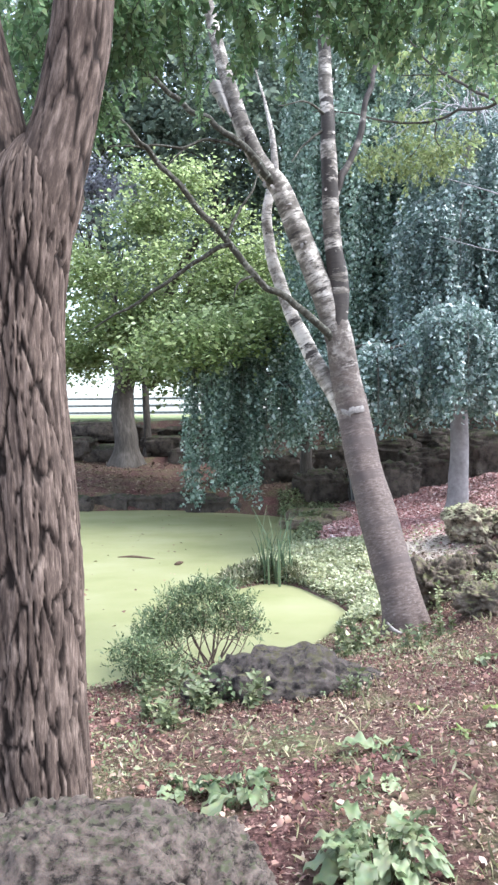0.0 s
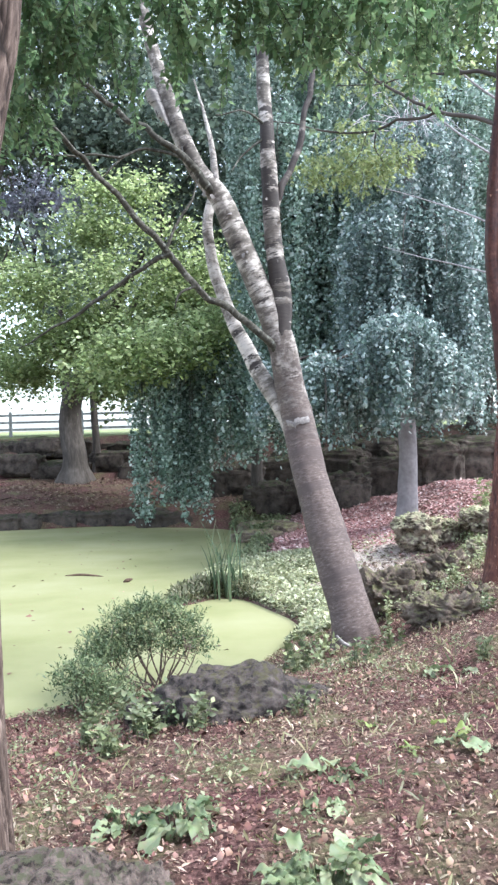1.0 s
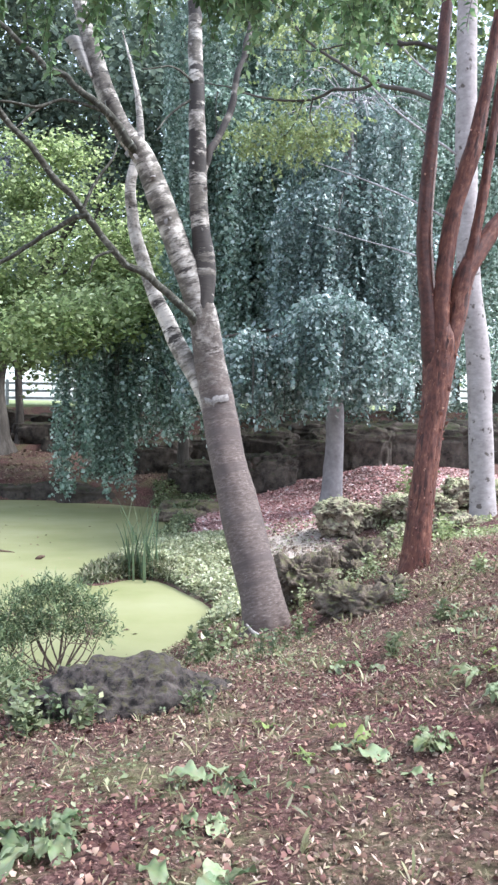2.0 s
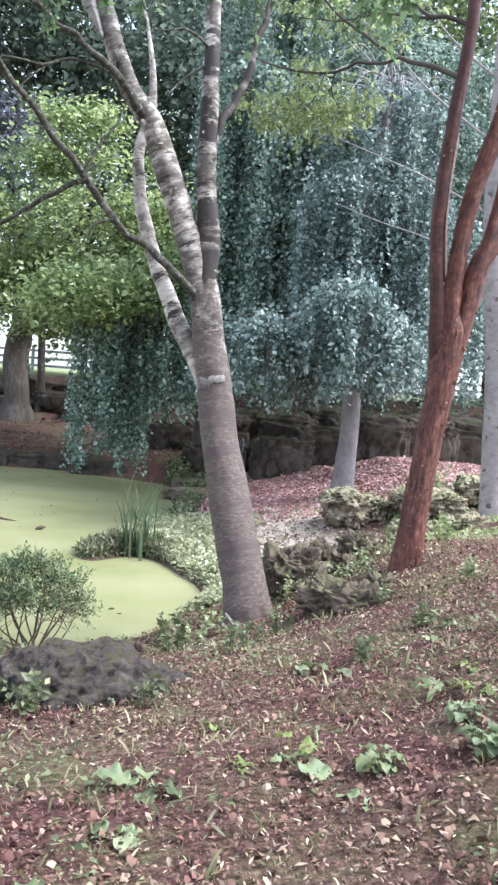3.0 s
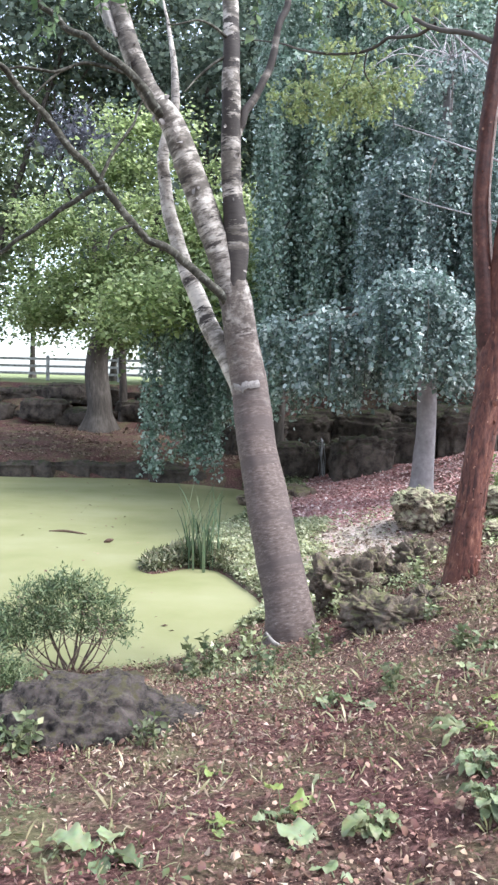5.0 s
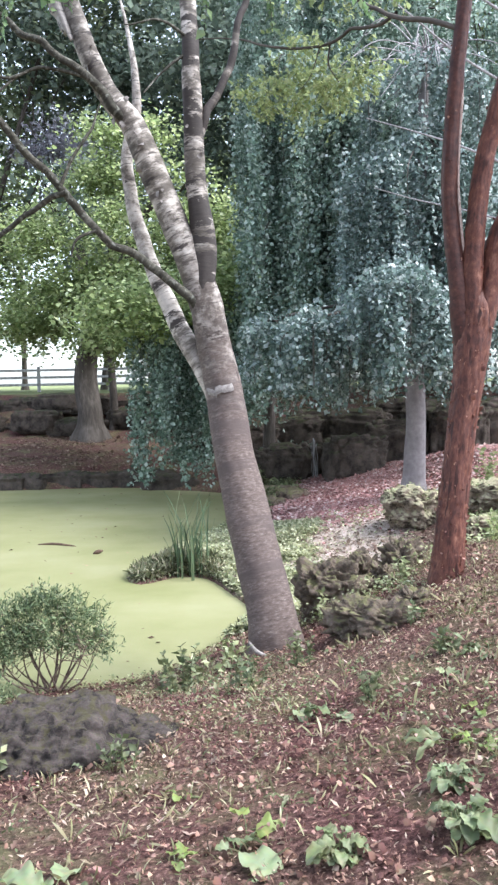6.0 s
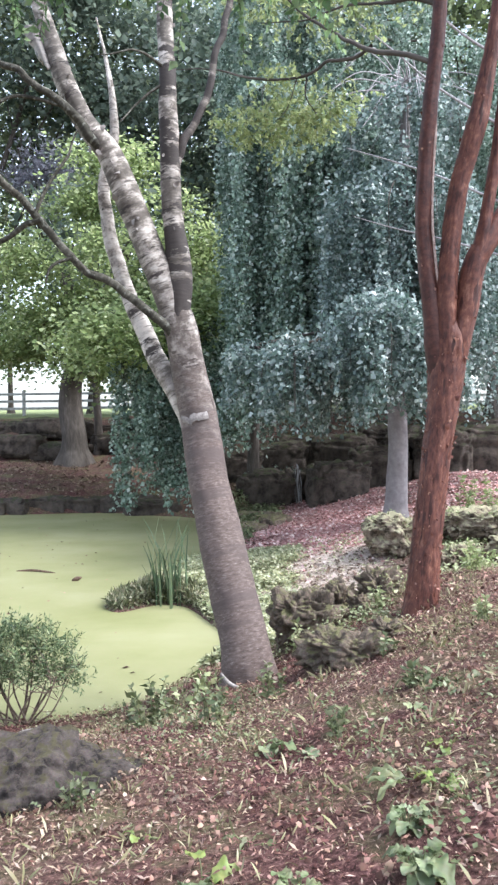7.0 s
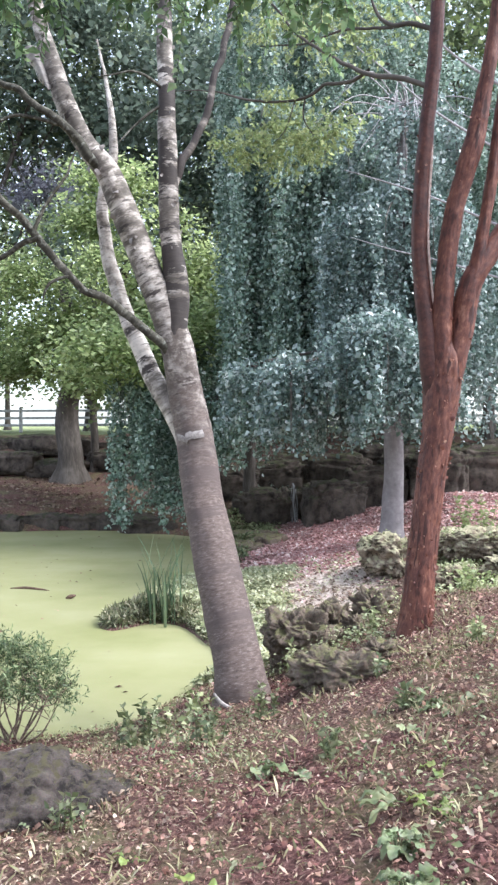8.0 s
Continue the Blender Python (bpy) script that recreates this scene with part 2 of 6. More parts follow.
    lr = n.new("ShaderNodeMapRange")
    lr.inputs["From Min"].default_value, lr.inputs["From Max"].default_value = 29.6, 30.6
    l.new(wob.outputs[0], lr.inputs[0])
    lawn = ramp_node(n, [(0.3, (0.13, 0.155, 0.06)), (0.7, (0.27, 0.29, 0.14))])
    l.new(fine.outputs[0], lawn.inputs[0])
    c = mix_colour(n, l, lr.outputs[0], c, lawn.outputs[0])
    l.new(c, b.inputs["Base Color"])
    b.inputs["Roughness"].default_value = 0.95
    b.inputs["Specular IOR Level"].default_value = 0.15
    bump_to(n, l, b, fine.outputs[0], 0.9, 0.03)
    return m


def duckweed_material():
    m, n, l, b = material("duckweed")
    tc = n.new("ShaderNodeTexCoord")
    p = tc.outputs["Object"]
    fine = noise_node(n, l, p, 160, 4)
    big = noise_node(n, l, p, 0.6, 7, (1, 1.3, 1))
    r = ramp_node(n, [(0.3, (0.19, 0.192, 0.083)), (0.5, (0.228, 0.225, 0.11)), (0.75, (0.272, 0.264, 0.148))])
    l.new(big.outputs[0], r.inputs[0])
    c = mix_colour(n, l, 0.3, r.outputs[0], fine.outputs["Color"], "SOFT_LIGHT")
    l.new(c, b.inputs["Base Color"])
    b.inputs["Roughness"].default_value = 0.7
    b.inputs["Specular IOR Level"].default_value = 0.12
    bump_to(n, l, b, fine.outputs[0], 0.25, 0.004)
    return m


def plain_material(name, a, c, scale=20, rough=0.8, spec=0.3):
    m, n, l, b = material(name)
    tc = n.new("ShaderNodeTexCoord")
    t = noise_node(n, l, tc.outputs["Object"], scale, 6)
    r = ramp_node(n, [(0.35, a), (0.65, c)])
    l.new(t.outputs[0], r.inputs[0])
    l.new(r.outputs[0], b.inputs["Base Color"])
    b.inputs["Roughness"].default_value, b.inputs["Specular IOR Level"].default_value = rough, spec
    bump_to(n, l, b, t.outputs[0], 0.4, 0.01)
    return m


M_GROUND = ground_material()
M_WEED = duckweed_material()
M_BIRCH = birch_bark("birch_bark", 2.1, 3.6, 0.56)
M_BIRCH_UP = birch_bark("blotched_birch_bark", 1.9, 3.0, 0.475)
M_BIRCH_LIMB = birch_bark("birch_limb_bark", 2.4, 3.4, 0.44, -0.05)
M_BIRCH_WHITE = birch_bark("white_birch_bark", 1.6, 2.4, 0.6, 0.07)
M_BIRCH_DARK = bark_material("birch_branch_bark", [(0.35, (0.021, 0.019, 0.014)), (0.52, (0.06, 0.055, 0.043)), (0.68, (0.17, 0.16, 0.132))],
                             (16, 40, 1), (6, 7, 1), 0.8, 0.006, 0.9, ((0.15, 0.148, 0.125), 0.57, 0.63, (30, 24, 1)))
M_SCAR = plain_material("healed_bark", (0.15, 0.13, 0.12), (0.33, 0.295, 0.275), 40)
M_PEEL = bark_material("peeled_birch_bark", [(0.35, (0.16, 0.135, 0.12)), (0.6, (0.28, 0.25, 0.23))], (6, 70, 1), (3, 6, 1), 0.3, 0.003, 0.6,
                       ((0.05, 0.042, 0.037), 0.58, 0.62, (8, 34, 1)))
M_RED = bark_material("red_flaking_bark", [(0.3, (0.024, 0.009, 0.007)), (0.43, (0.068, 0.024, 0.018)), (0.55, (0.122, 0.045, 0.03)), (0.67, (0.24, 0.115, 0.078))], (46, 17, 1), (14, 4.5, 1), 1.0, 0.01, 0.55, ((0.04, 0.014, 0.011), 0.57, 0.64, (26, 5, 1)))
# smoother red bark, its colour darkened for the shade on the left stem
M_RED_SHADED = bark_material("smooth_shaded_red_bark", [(0.3, (0.02, 0.008, 0.0065)), (0.45, (0.05, 0.018, 0.014)), (0.58, (0.088, 0.033, 0.024)), (0.7, (0.17, 0.08, 0.058))], (34, 24, 1), (9, 5, 1), 0.8, 0.005, 0.5)
M_STRIP = plain_material("bare_peeled_wood", (0.3, 0.2, 0.17), (0.55, 0.43, 0.38), 30)
M_RED_FLAKE = leaf_material("curled_red_flakes", [(0.0, (0.08, 0.027, 0.019)), (0.7, (0.19, 0.075, 0.052)), (1.0, (0.42, 0.24, 0.18))], 0.6, 0.3)
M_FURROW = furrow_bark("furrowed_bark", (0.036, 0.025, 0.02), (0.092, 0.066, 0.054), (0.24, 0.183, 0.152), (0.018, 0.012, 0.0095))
M_GREYBARK = bark_material("smooth_grey_bark", [(0.3, (0.13, 0.112, 0.112)), (0.55, (0.24, 0.215, 0.215)), (0.75, (0.36, 0.335, 0.335))], (14, 10, 1), (4, 2, 1), 0.4, 0.005, 0.8)
M_DARKBARK = bark_material("dark_bark", [(0.3, (0.025, 0.02, 0.017)), (0.5, (0.075, 0.063, 0.054)), (0.75, (0.18, 0.155, 0.135))], (22, 4, 1), (7, 1, 1), 0.9, 0.02)
M_PALEBARK = bark_material("pale_grey_bark", [(0.3, (0.19, 0.16, 0.155)), (0.55, (0.33, 0.285, 0.275)), (0.75, (0.47, 0.42, 0.41))], (12, 16, 1), (4, 3, 1), 0.4, 0.006, 0.8, ((0.1, 0.08, 0.07), 0.6, 0.66, (12, 9, 1)))
M_TWIG = plain_material("bare_twigs", (0.2, 0.18, 0.18), (0.42, 0.39, 0.4), 30)
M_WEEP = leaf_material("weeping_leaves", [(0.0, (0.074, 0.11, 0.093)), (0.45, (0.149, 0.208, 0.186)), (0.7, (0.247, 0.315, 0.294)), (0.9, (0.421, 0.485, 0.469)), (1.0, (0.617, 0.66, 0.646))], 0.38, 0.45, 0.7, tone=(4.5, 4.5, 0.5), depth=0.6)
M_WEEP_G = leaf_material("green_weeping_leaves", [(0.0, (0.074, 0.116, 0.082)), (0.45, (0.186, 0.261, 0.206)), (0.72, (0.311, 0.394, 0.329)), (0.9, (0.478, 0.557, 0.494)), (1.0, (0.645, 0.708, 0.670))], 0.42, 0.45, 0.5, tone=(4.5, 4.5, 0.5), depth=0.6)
M_LEAF_Y = leaf_material("yellow_green_leaves", [(0.0, (0.142, 0.185, 0.081)), (0.45, (0.285, 0.351, 0.152)), (0.85, (0.437, 0.494, 0.242)), (1.0, (0.570, 0.608, 0.399))], 0.5, 0.8)
M_LEAF_M = leaf_material("mid_green_leaves", [(0.0, (0.09, 0.117, 0.063)), (0.5, (0.19, 0.228, 0.128)), (1.0, (0.35, 0.385, 0.245))], 0.5, 0.55)
M_LEAF_D = leaf_material("dark_green_leaves", [(0.0, (0.06, 0.084, 0.064)), (0.5, (0.13, 0.17, 0.132)), (1.0, (0.26, 0.31, 0.24))], 0.5, 0.5)
M_LEAF_P = leaf_material("purple_leaves", [(0.0, (0.2, 0.195, 0.23)), (0.5, (0.42, 0.41, 0.47)), (1.0, (0.66, 0.65, 0.71))], 0.45, 0.7)
M_LEAF_N = leaf_material("near_spray_leaves", [(0.0, (0.07, 0.12, 0.055)), (0.5, (0.14, 0.215, 0.1)), (1.0, (0.26, 0.35, 0.18))], 0.5, 0.55)
M_LEAF_S = leaf_material("locust_leaves", [(0.0, (0.155, 0.188, 0.08)), (0.5, (0.265, 0.31, 0.135)), (1.0, (0.41, 0.45, 0.235))], 0.5, 0.65)
M_SHRUB = leaf_material("shrub_leaves", [(0.0, (0.05, 0.075, 0.035)), (0.5, (0.12, 0.16, 0.075)), (1.0, (0.27, 0.31, 0.16))], 0.5, 0.3)
M_WEEDS = leaf_material("weed_leaves", [(0.0, (0.075, 0.09, 0.04)), (0.5, (0.15, 0.172, 0.082)), (1.0, (0.29, 0.305, 0.17))], 0.5, 0.3)
M_GRASS = leaf_material("olive_grass", [(0.0, (0.125, 0.12, 0.056)), (0.5, (0.245, 0.228, 0.115)), (1.0, (0.44, 0.39, 0.24))], 0.5, 0.3)
M_COVER = leaf_material("ground_cover", [(0.0, (0.14, 0.16, 0.07)), (0.5, (0.28, 0.305, 0.145)), (1.0, (0.5, 0.51, 0.32))], 0.6, 0.3)
M_SPIT = leaf_material("pale_ground_cover", [(0.0, (0.18, 0.195, 0.1)), (0.5, (0.36, 0.37, 0.205)), (1.0, (0.58, 0.57, 0.4))], 0.6, 0.3)
M_STRAW = leaf_material("dry_grass", [(0.0, (0.14, 0.092, 0.066)), (0.6, (0.28, 0.2, 0.147)), (1.0, (0.46, 0.37, 0.285))], 0.7, 0.15, 0.25)
M_BROAD = leaf_material("broad_leaves", [(0.0, (0.1, 0.125, 0.06)), (0.5, (0.17, 0.203, 0.1)), (1.0, (0.28, 0.315, 0.18))], 0.55, 0.3, 0.4, True)
M_LIME = leaf_material("lime_leaf", [(0.0, (0.17, 0.22, 0.07)), (1.0, (0.27, 0.32, 0.1))], 0.5, 0.4, 0.4, True)
M_TUFT = leaf_material("tangled_tuft", [(0.0, (0.07, 0.072, 0.036)), (0.5, (0.15, 0.16, 0.08)), (1.0, (0.33, 0.3, 0.2))], 0.6, 0.25)
M_REED = leaf_material("reed_blades", [(0.0, (0.045, 0.072, 0.038)), (0.6, (0.095, 0.138, 0.075)), (1.0, (0.21, 0.245, 0.14))], 0.4, 0.25, whole=True)
M_LITTER = leaf_material("dry_leaves", [(0.0, (0.04, 0.02, 0.017)), (0.35, (0.13, 0.072, 0.06)), (0.7, (0.25, 0.156, 0.128)), (0.93, (0.39, 0.283, 0.23)), (1.0, (0.5, 0.41, 0.35))], 0.75, 0.12, 0.25, tone=(1.1, 1.1, 1.1), depth=0.7, tint=((0.5, 0.36, 0.36), (0.53, 0.54, 0.44)))
M_DRYLEAF = leaf_material("bleached_dry_leaves", [(0.0, (0.075, 0.047, 0.034)), (0.5, (0.165, 0.113, 0.083)), (0.9, (0.27, 0.203, 0.152)), (1.0, (0.38, 0.315, 0.25))], 0.7, 0.15, 0.25)
M_PINKLITTER = leaf_material("pink_dry_leaves", [(0.0, (0.26, 0.12, 0.112)), (0.45, (0.45, 0.245, 0.232)), (0.8, (0.6, 0.42, 0.395)), (1.0, (0.74, 0.64, 0.61))], 0.7, 0.12, 0.25)
M_ROCK = rock_material("mossy_rock", (0.045, 0.035, 0.027), (0.29, 0.225, 0.172), (0.17, 0.16, 0.078), 0.28, 7, 0.03, (0.34, 0.5, 0.68))
M_ROCK_BIG = rock_material("pitted_rock", (0.03, 0.023, 0.019), (0.215, 0.165, 0.138), (0.11, 0.11, 0.065), 0.0, 34, 0.014, (0.4, 0.48, 0.62))
M_ROCK_SLAB = rock_material("dark_slab", (0.03, 0.025, 0.023), (0.17, 0.138, 0.122), (0.12, 0.105, 0.06), 0.12, 13, 0.06, (0.4, 0.5, 0.64))
M_ROCK_DARK = rock_material("bank_rock", (0.022, 0.018, 0.015), (0.125, 0.1, 0.083), (0.055, 0.058, 0.03), 0.25, 4, 0.04, (0.36, 0.5, 0.68))
M_ROCK_COVERED = rock_material("rock_with_ground_cover", (0.058, 0.042, 0.031), (0.38, 0.3, 0.225), (0.4, 0.365, 0.235), 0.6, 11, 0.03, (0.4, 0.48, 0.66))
M_PALESLAB = rock_material("pale_slab", (0.34, 0.29, 0.26), (0.58, 0.52, 0.47), (0.2, 0.2, 0.1), 0.0, 4)
M_TWIGS = plain_material("shrub_twigs", (0.09, 0.06, 0.045), (0.26, 0.19, 0.145), 40)
M_STICK = plain_material("wet_wood", (0.05, 0.03, 0.02), (0.16, 0.1, 0.07), 40)
M_FENCE = plain_material("weathered_fence", (0.3, 0.29, 0.28), (0.5, 0.49, 0.47), 8)
m_fall, n_, l_, b_ = material("falling_water")
b_.inputs["Base Color"].default_value = (0.26, 0.25, 0.25, 1)
b_.inputs["Roughness"].default_value = 0.15
M_FALL = m_fall


# ---- shapes ----
def hash3(i, j, k):
    h = (i * 374761393 + j * 668265263 + k * 2147483647 + 974634777) & 0x7FFFFFFF
    h = ((h ^ (h >> 13)) * 1274126177) & 0x7FFFFFFF
    h = ((h ^ (h >> 16)) * 461845907) & 0x7FFFFFFF
    return (h % 65536) / 65535.0


def vnoise(p):
    """Smooth noise in 0..1 at an (n, 3) array of points."""
    p = np.asarray(p, float)
    i = np.floor(p).astype(np.int64)
    f = p - i
    f = f * f * (3 - 2 * f)
    out = np.zeros(len(p))
    for a in (0, 1):
        for b in (0, 1):
            for c in (0, 1):
                w = (f[:, 0] if a else 1 - f[:, 0]) * (f[:, 1] if b else 1 - f[:, 1]) * (f[:, 2] if c else 1 - f[:, 2])
                out += w * hash3(i[:, 0] + a, i[:, 1] + b, i[:, 2] + c)
    return out


def fbm(p, octaves=4, gain=0.5):
    p = np.asarray(p, float)
    total, amp, norm = np.zeros(len(p)), 1.0, 0.0
    for o in range(octaves):
        total += amp * vnoise(p * 2.03 ** o + 17.3 * o)
        norm += amp
        amp *= gain
    return total / norm


def mesh_data(name, verts, faces, mat, uv=None, smooth=True):
    """A mesh from arrays; faces all of one size (an (m, k) array) or a list."""
    me = bpy.data.meshes.new(name)
    verts = np.asarray(verts, np.float32)
    if isinstance(faces, np.ndarray):
        m, k = faces.shape
        me.vertices.add(len(verts))
        me.vertices.foreach_set("co", verts.ravel())
        me.loops.add(m * k)
        me.loops.foreach_set("vertex_index", faces.astype(np.int32).ravel())
        me.polygons.add(m)
        me.polygons.foreach_set("loop_start", np.arange(0, m * k, k, dtype=np.int32))
        me.polygons.foreach_set("loop_total", np.full(m, k, np.int32))
        me.update(calc_edges=True)
    else:
        me.from_pydata([tuple(v) for v in verts], [], faces)
    if uv is not None:
        layer = me.uv_layers.new(name="bark")
        layer.data.foreach_set("uv", np.asarray(uv, np.float32).ravel())
    me.polygons.foreach_set("use_smooth", np.full(len(me.polygons), smooth))
    me.materials.append(mat)
    me.update()
    return me


def thing(name, base, label, category, group="", kind=""):
    ob = new(name)
    ob.empty_display_size = 0.1
    ob.location = base
    return tagged(ob, label, category, group, kind)


def part(name, me, parent, label="", kind=""):
    """A mesh in world places, linked under a thing (an Empty at its base) or under a part."""
    ob = new(name, me)
    ob.parent = parent
    if parent.data is None:
        ob.matrix_parent_inverse = Matrix.Translation(-Vector(parent.location))
    return tagged(ob, label, kind=kind)


def smooth_path(points, step):
    """Points (x, y, z, r) run through by a Catmull-Rom curve, one every step metres or so."""
    p = np.asarray(points, float)
    p = np.vstack([2 * p[0] - p[1], p, 2 * p[-1] - p[-2]])
    out = []
    for i in range(1, len(p) - 2):
        n = max(1, int(np.linalg.norm(p[i + 1, :3] - p[i, :3]) / step))
        t = (np.arange(n) / n)[:, None]
        a, b, c, d = p[i - 1], p[i], p[i + 1], p[i + 2]
        out.append(0.5 * (2 * b + (c - a) * t + (2 * a - 5 * b + 4 * c - d) * t ** 2 + (3 * b - a - 3 * c + d) * t ** 3))
    out.append(p[-2:-1])
    out = np.vstack(out)
    out[:, 3] = np.maximum(out[:, 3], 0.002)
    return out


def tube(points, seg=12, step=0.1, relief=None, wobble=0.0, seed=0, kink=0.0):
    """A tapering round stem: vertices, faces, bark coordinates. relief(angle, along, radius) adds to the radius."""
    q = smooth_path(points, step)
    if kink:
        run = np.concatenate([[0], np.cumsum(np.linalg.norm(np.diff(q[:, :3], axis=0), axis=1))])
        for axis in range(3):
            q[:, axis] += kink * 2 * (fbm(np.stack([run * 3.5, run * 0 + seed * 1.37 + axis * 9.1, run * 0], 1), 3) - 0.5) * np.clip(run / 0.25, 0, 1)
    c, r = q[:, :3], q[:, 3]
    tang = np.gradient(c, axis=0)
    tang /= np.linalg.norm(tang, axis=1)[:, None] + 1e-9
    ref = np.array([0.0, 1.0, 0.0]) if abs(tang[:, 1]).mean() < 0.8 else np.array([1.0, 0, 0])
    side = np.cross(tang, ref)
    side /= np.linalg.norm(side, axis=1)[:, None]
    up = np.cross(side, tang)
    along = np.concatenate([[0], np.cumsum(np.linalg.norm(np.diff(c, axis=0), axis=1))])
    ang = np.linspace(0, 2 * np.pi, seg, endpoint=False)
    A, L = np.meshgrid(ang, along)
    R = np.repeat(r[:, None], seg, 1)
    if wobble:
        pts = np.stack([np.cos(A).ravel() * 1.2 + seed, np.sin(A).ravel() * 1.2, L.ravel() * 2.5 + seed * 3.1], 1)
        R = R * (1 + wobble * (fbm(pts, 3).reshape(R.shape) - 0.5) * 2)
    if relief is not None:
        R = R + relief(A, L, R)
    v = c[:, None, :] + R[:, :, None] * (np.cos(A)[:, :, None] * side[:, None, :] + np.sin(A)[:, :, None] * up[:, None, :])
    n = len(c)
    i, j = np.meshgrid(np.arange(n - 1), np.arange(seg), indexing="ij")
    i, j = i.ravel(), j.ravel()
    j2 = (j + 1) % seg
    f = np.stack([i * seg + j, i * seg + j2, (i + 1) * seg + j2, (i + 1) * seg + j], 1)
    rm = float(r.mean())
    u0, u1 = ang[j] * rm, (ang[j] + 2 * np.pi / seg) * rm
    v0, v1 = along[i], along[i + 1]
    uv = np.stack([np.stack([u0, v0], 1), np.stack([u1, v0], 1), np.stack([u1, v1], 1), np.stack([u0, v1], 1)], 1).reshape(-1, 2)
    uv = uv + seed * 7.7
    return v.reshape(-1, 3), f, uv


def join(pieces):
    vs, fs, us, base = [], [], [], 0
    for v, f, u in pieces:
        vs.append(v), fs.append(f + base), us.append(u)
        base += len(v)
    return np.vstack(vs), np.vstack(fs), np.vstack(us)


def stem_mesh(name, mat, points, **k):
    v, f, u = tube(points, **k)
    return mesh_data(name, v, f, mat, u)


LEAF_SHAPES = {
    "oval": (np.array([(0, 0, 0), (0.30, 0.38, 0.10), (0, 0.5, 0), (-0.30, 0.38, 0.10), (0, 1, -0.06)]), np.array([(0, 1, 2), (0, 2, 3), (1, 4, 2), (2, 4, 3)])),
    "round": (np.array([(0, 0, 0), (0.42, 0.4, 0.1), (0, 0.5, 0), (-0.42, 0.4, 0.1), (0, 0.95, -0.05)]), np.array([(0, 1, 2), (0, 2, 3), (1, 4, 2), (2, 4, 3)])),
    "full": (np.array([(0, 0, 0), (0.22, 0.18, 0.05), (0.33, 0.45, 0.09), (0.2, 0.78, 0.03), (0, 1, -0.06), (-0.2, 0.78, 0.03), (-0.33, 0.45, 0.09), (-0.22, 0.18, 0.05), (0, 0.5, -0.01)]),
             np.array([(0, 1, 8), (1, 2, 8), (2, 3, 8), (3, 4, 8), (4, 5, 8), (5, 6, 8), (6, 7, 8), (7, 0, 8)])),
    "quad": (np.array([(0, 0, 0), (0.4, 0.48, 0.1), (0, 1, -0.05), (-0.4, 0.48, 0.1)]), np.array([(0, 1, 2), (0, 2, 3)])),
    "narrow": (np.array([(0, 0, 0), (0.13, 0.45, 0.03), (-0.13, 0.45, 0.03), (0, 1, -0.05)]), np.array([(0, 1, 2), (1, 3, 2)])),
    "wide": (np.array([(0, 0, 0), (0.5, 0.3, 0.1), (0.32, 0.75, 0.02), (0, 0.5, -0.03), (-0.32, 0.75, 0.02), (-0.5, 0.3, 0.1), (0, 1.05, -0.08)]),
             np.array([(0, 1, 3), (1, 2, 3), (2, 6, 3), (0, 3, 5), (3, 4, 5), (3, 6, 4)])),
    "scrap": (np.array([(0, 0, 0), (0.4, 0.22, 0.2), (0.24, 0.85, 0.16), (-0.12, 1.0, -0.02), (-0.42, 0.5, 0.22)]), np.array([(0, 1, 4), (1, 2, 4), (2, 3, 4)])),
    "strap": (np.array([(-0.035, 0, 0), (0.035, 0, 0), (0.075, 0.45, 0.12), (-0.075, 0.45, 0.12), (0.045, 0.8, 0.13), (-0.045, 0.8, 0.13), (0, 1, 0.08)]), np.array([(0, 1, 2), (0, 2, 3), (3, 2, 4), (3, 4, 5), (5, 4, 6)])),
    "curl": (np.array([(0, 0, 0), (0.2, 0.2, 0.16), (0.3, 0.48, 0.24), (0.13, 0.62, 0.12), (0.2, 0.82, 0.26), (0, 1, 0.22), (-0.22, 0.74, 0.3), (-0.12, 0.58, 0.12), (-0.32, 0.42, 0.2), (-0.16, 0.18, 0.1), (0, 0.5, 0.0)]),
             np.array([(i, (i + 1) % 10, 10) for i in range(10)])),
    "blade": (np.array([(0.02, 0, 0), (-0.02, 0, 0), (0.022, 0.5, 0.06), (-0.022, 0.5, 0.06), (0, 1, 0.28)]), np.array([(0, 2, 1), (1, 2, 3), (2, 4, 3)])),
}


def leaves(rng, places, size, shape="oval", droop=0.0, flat=0.0, spread=0.3, ways=None):
    """Many small leaves at the places: turned at random; droop: how far tips hang; flat: how far they lie level."""
    tv, tf = LEAF_SHAPES[shape]
    n = len(places)
    y = rng.normal(size=(n, 3)) if ways is None else ways + rng.normal(size=(n, 3)) * 0.35
    y[:, 2] = y[:, 2] * (1 - flat) - droop
    y /= np.linalg.norm(y, axis=1)[:, None] + 1e-9
    z = rng.normal(size=(n, 3))
    z[:, 2] = np.abs(z[:, 2]) + 2.5 * flat + 0.5
    x = np.cross(y, z)
    x /= np.linalg.norm(x, axis=1)[:, None] + 1e-9
    z = np.cross(x, y)
    s = size * np.exp(np.clip(rng.normal(size=n), -2, 1.6) * spread)
    v = places[:, None, :] + s[:, None, None] * (tv[None, :, 0:1] * x[:, None] + tv[None, :, 1:2] * y[:, None] + tv[None, :, 2:3] * z[:, None])
    f = tf[None] + (np.arange(n) * len(tv))[:, None, None]
    return v.reshape(-1, 3), f.reshape(-1, 3)


def join_leaves(pieces):
    vs, fs, base = [], [], 0
    for v, f in pieces:
        vs.append(v), fs.append(f + base)
        base += len(v)
    return np.vstack(vs), np.vstack(fs)


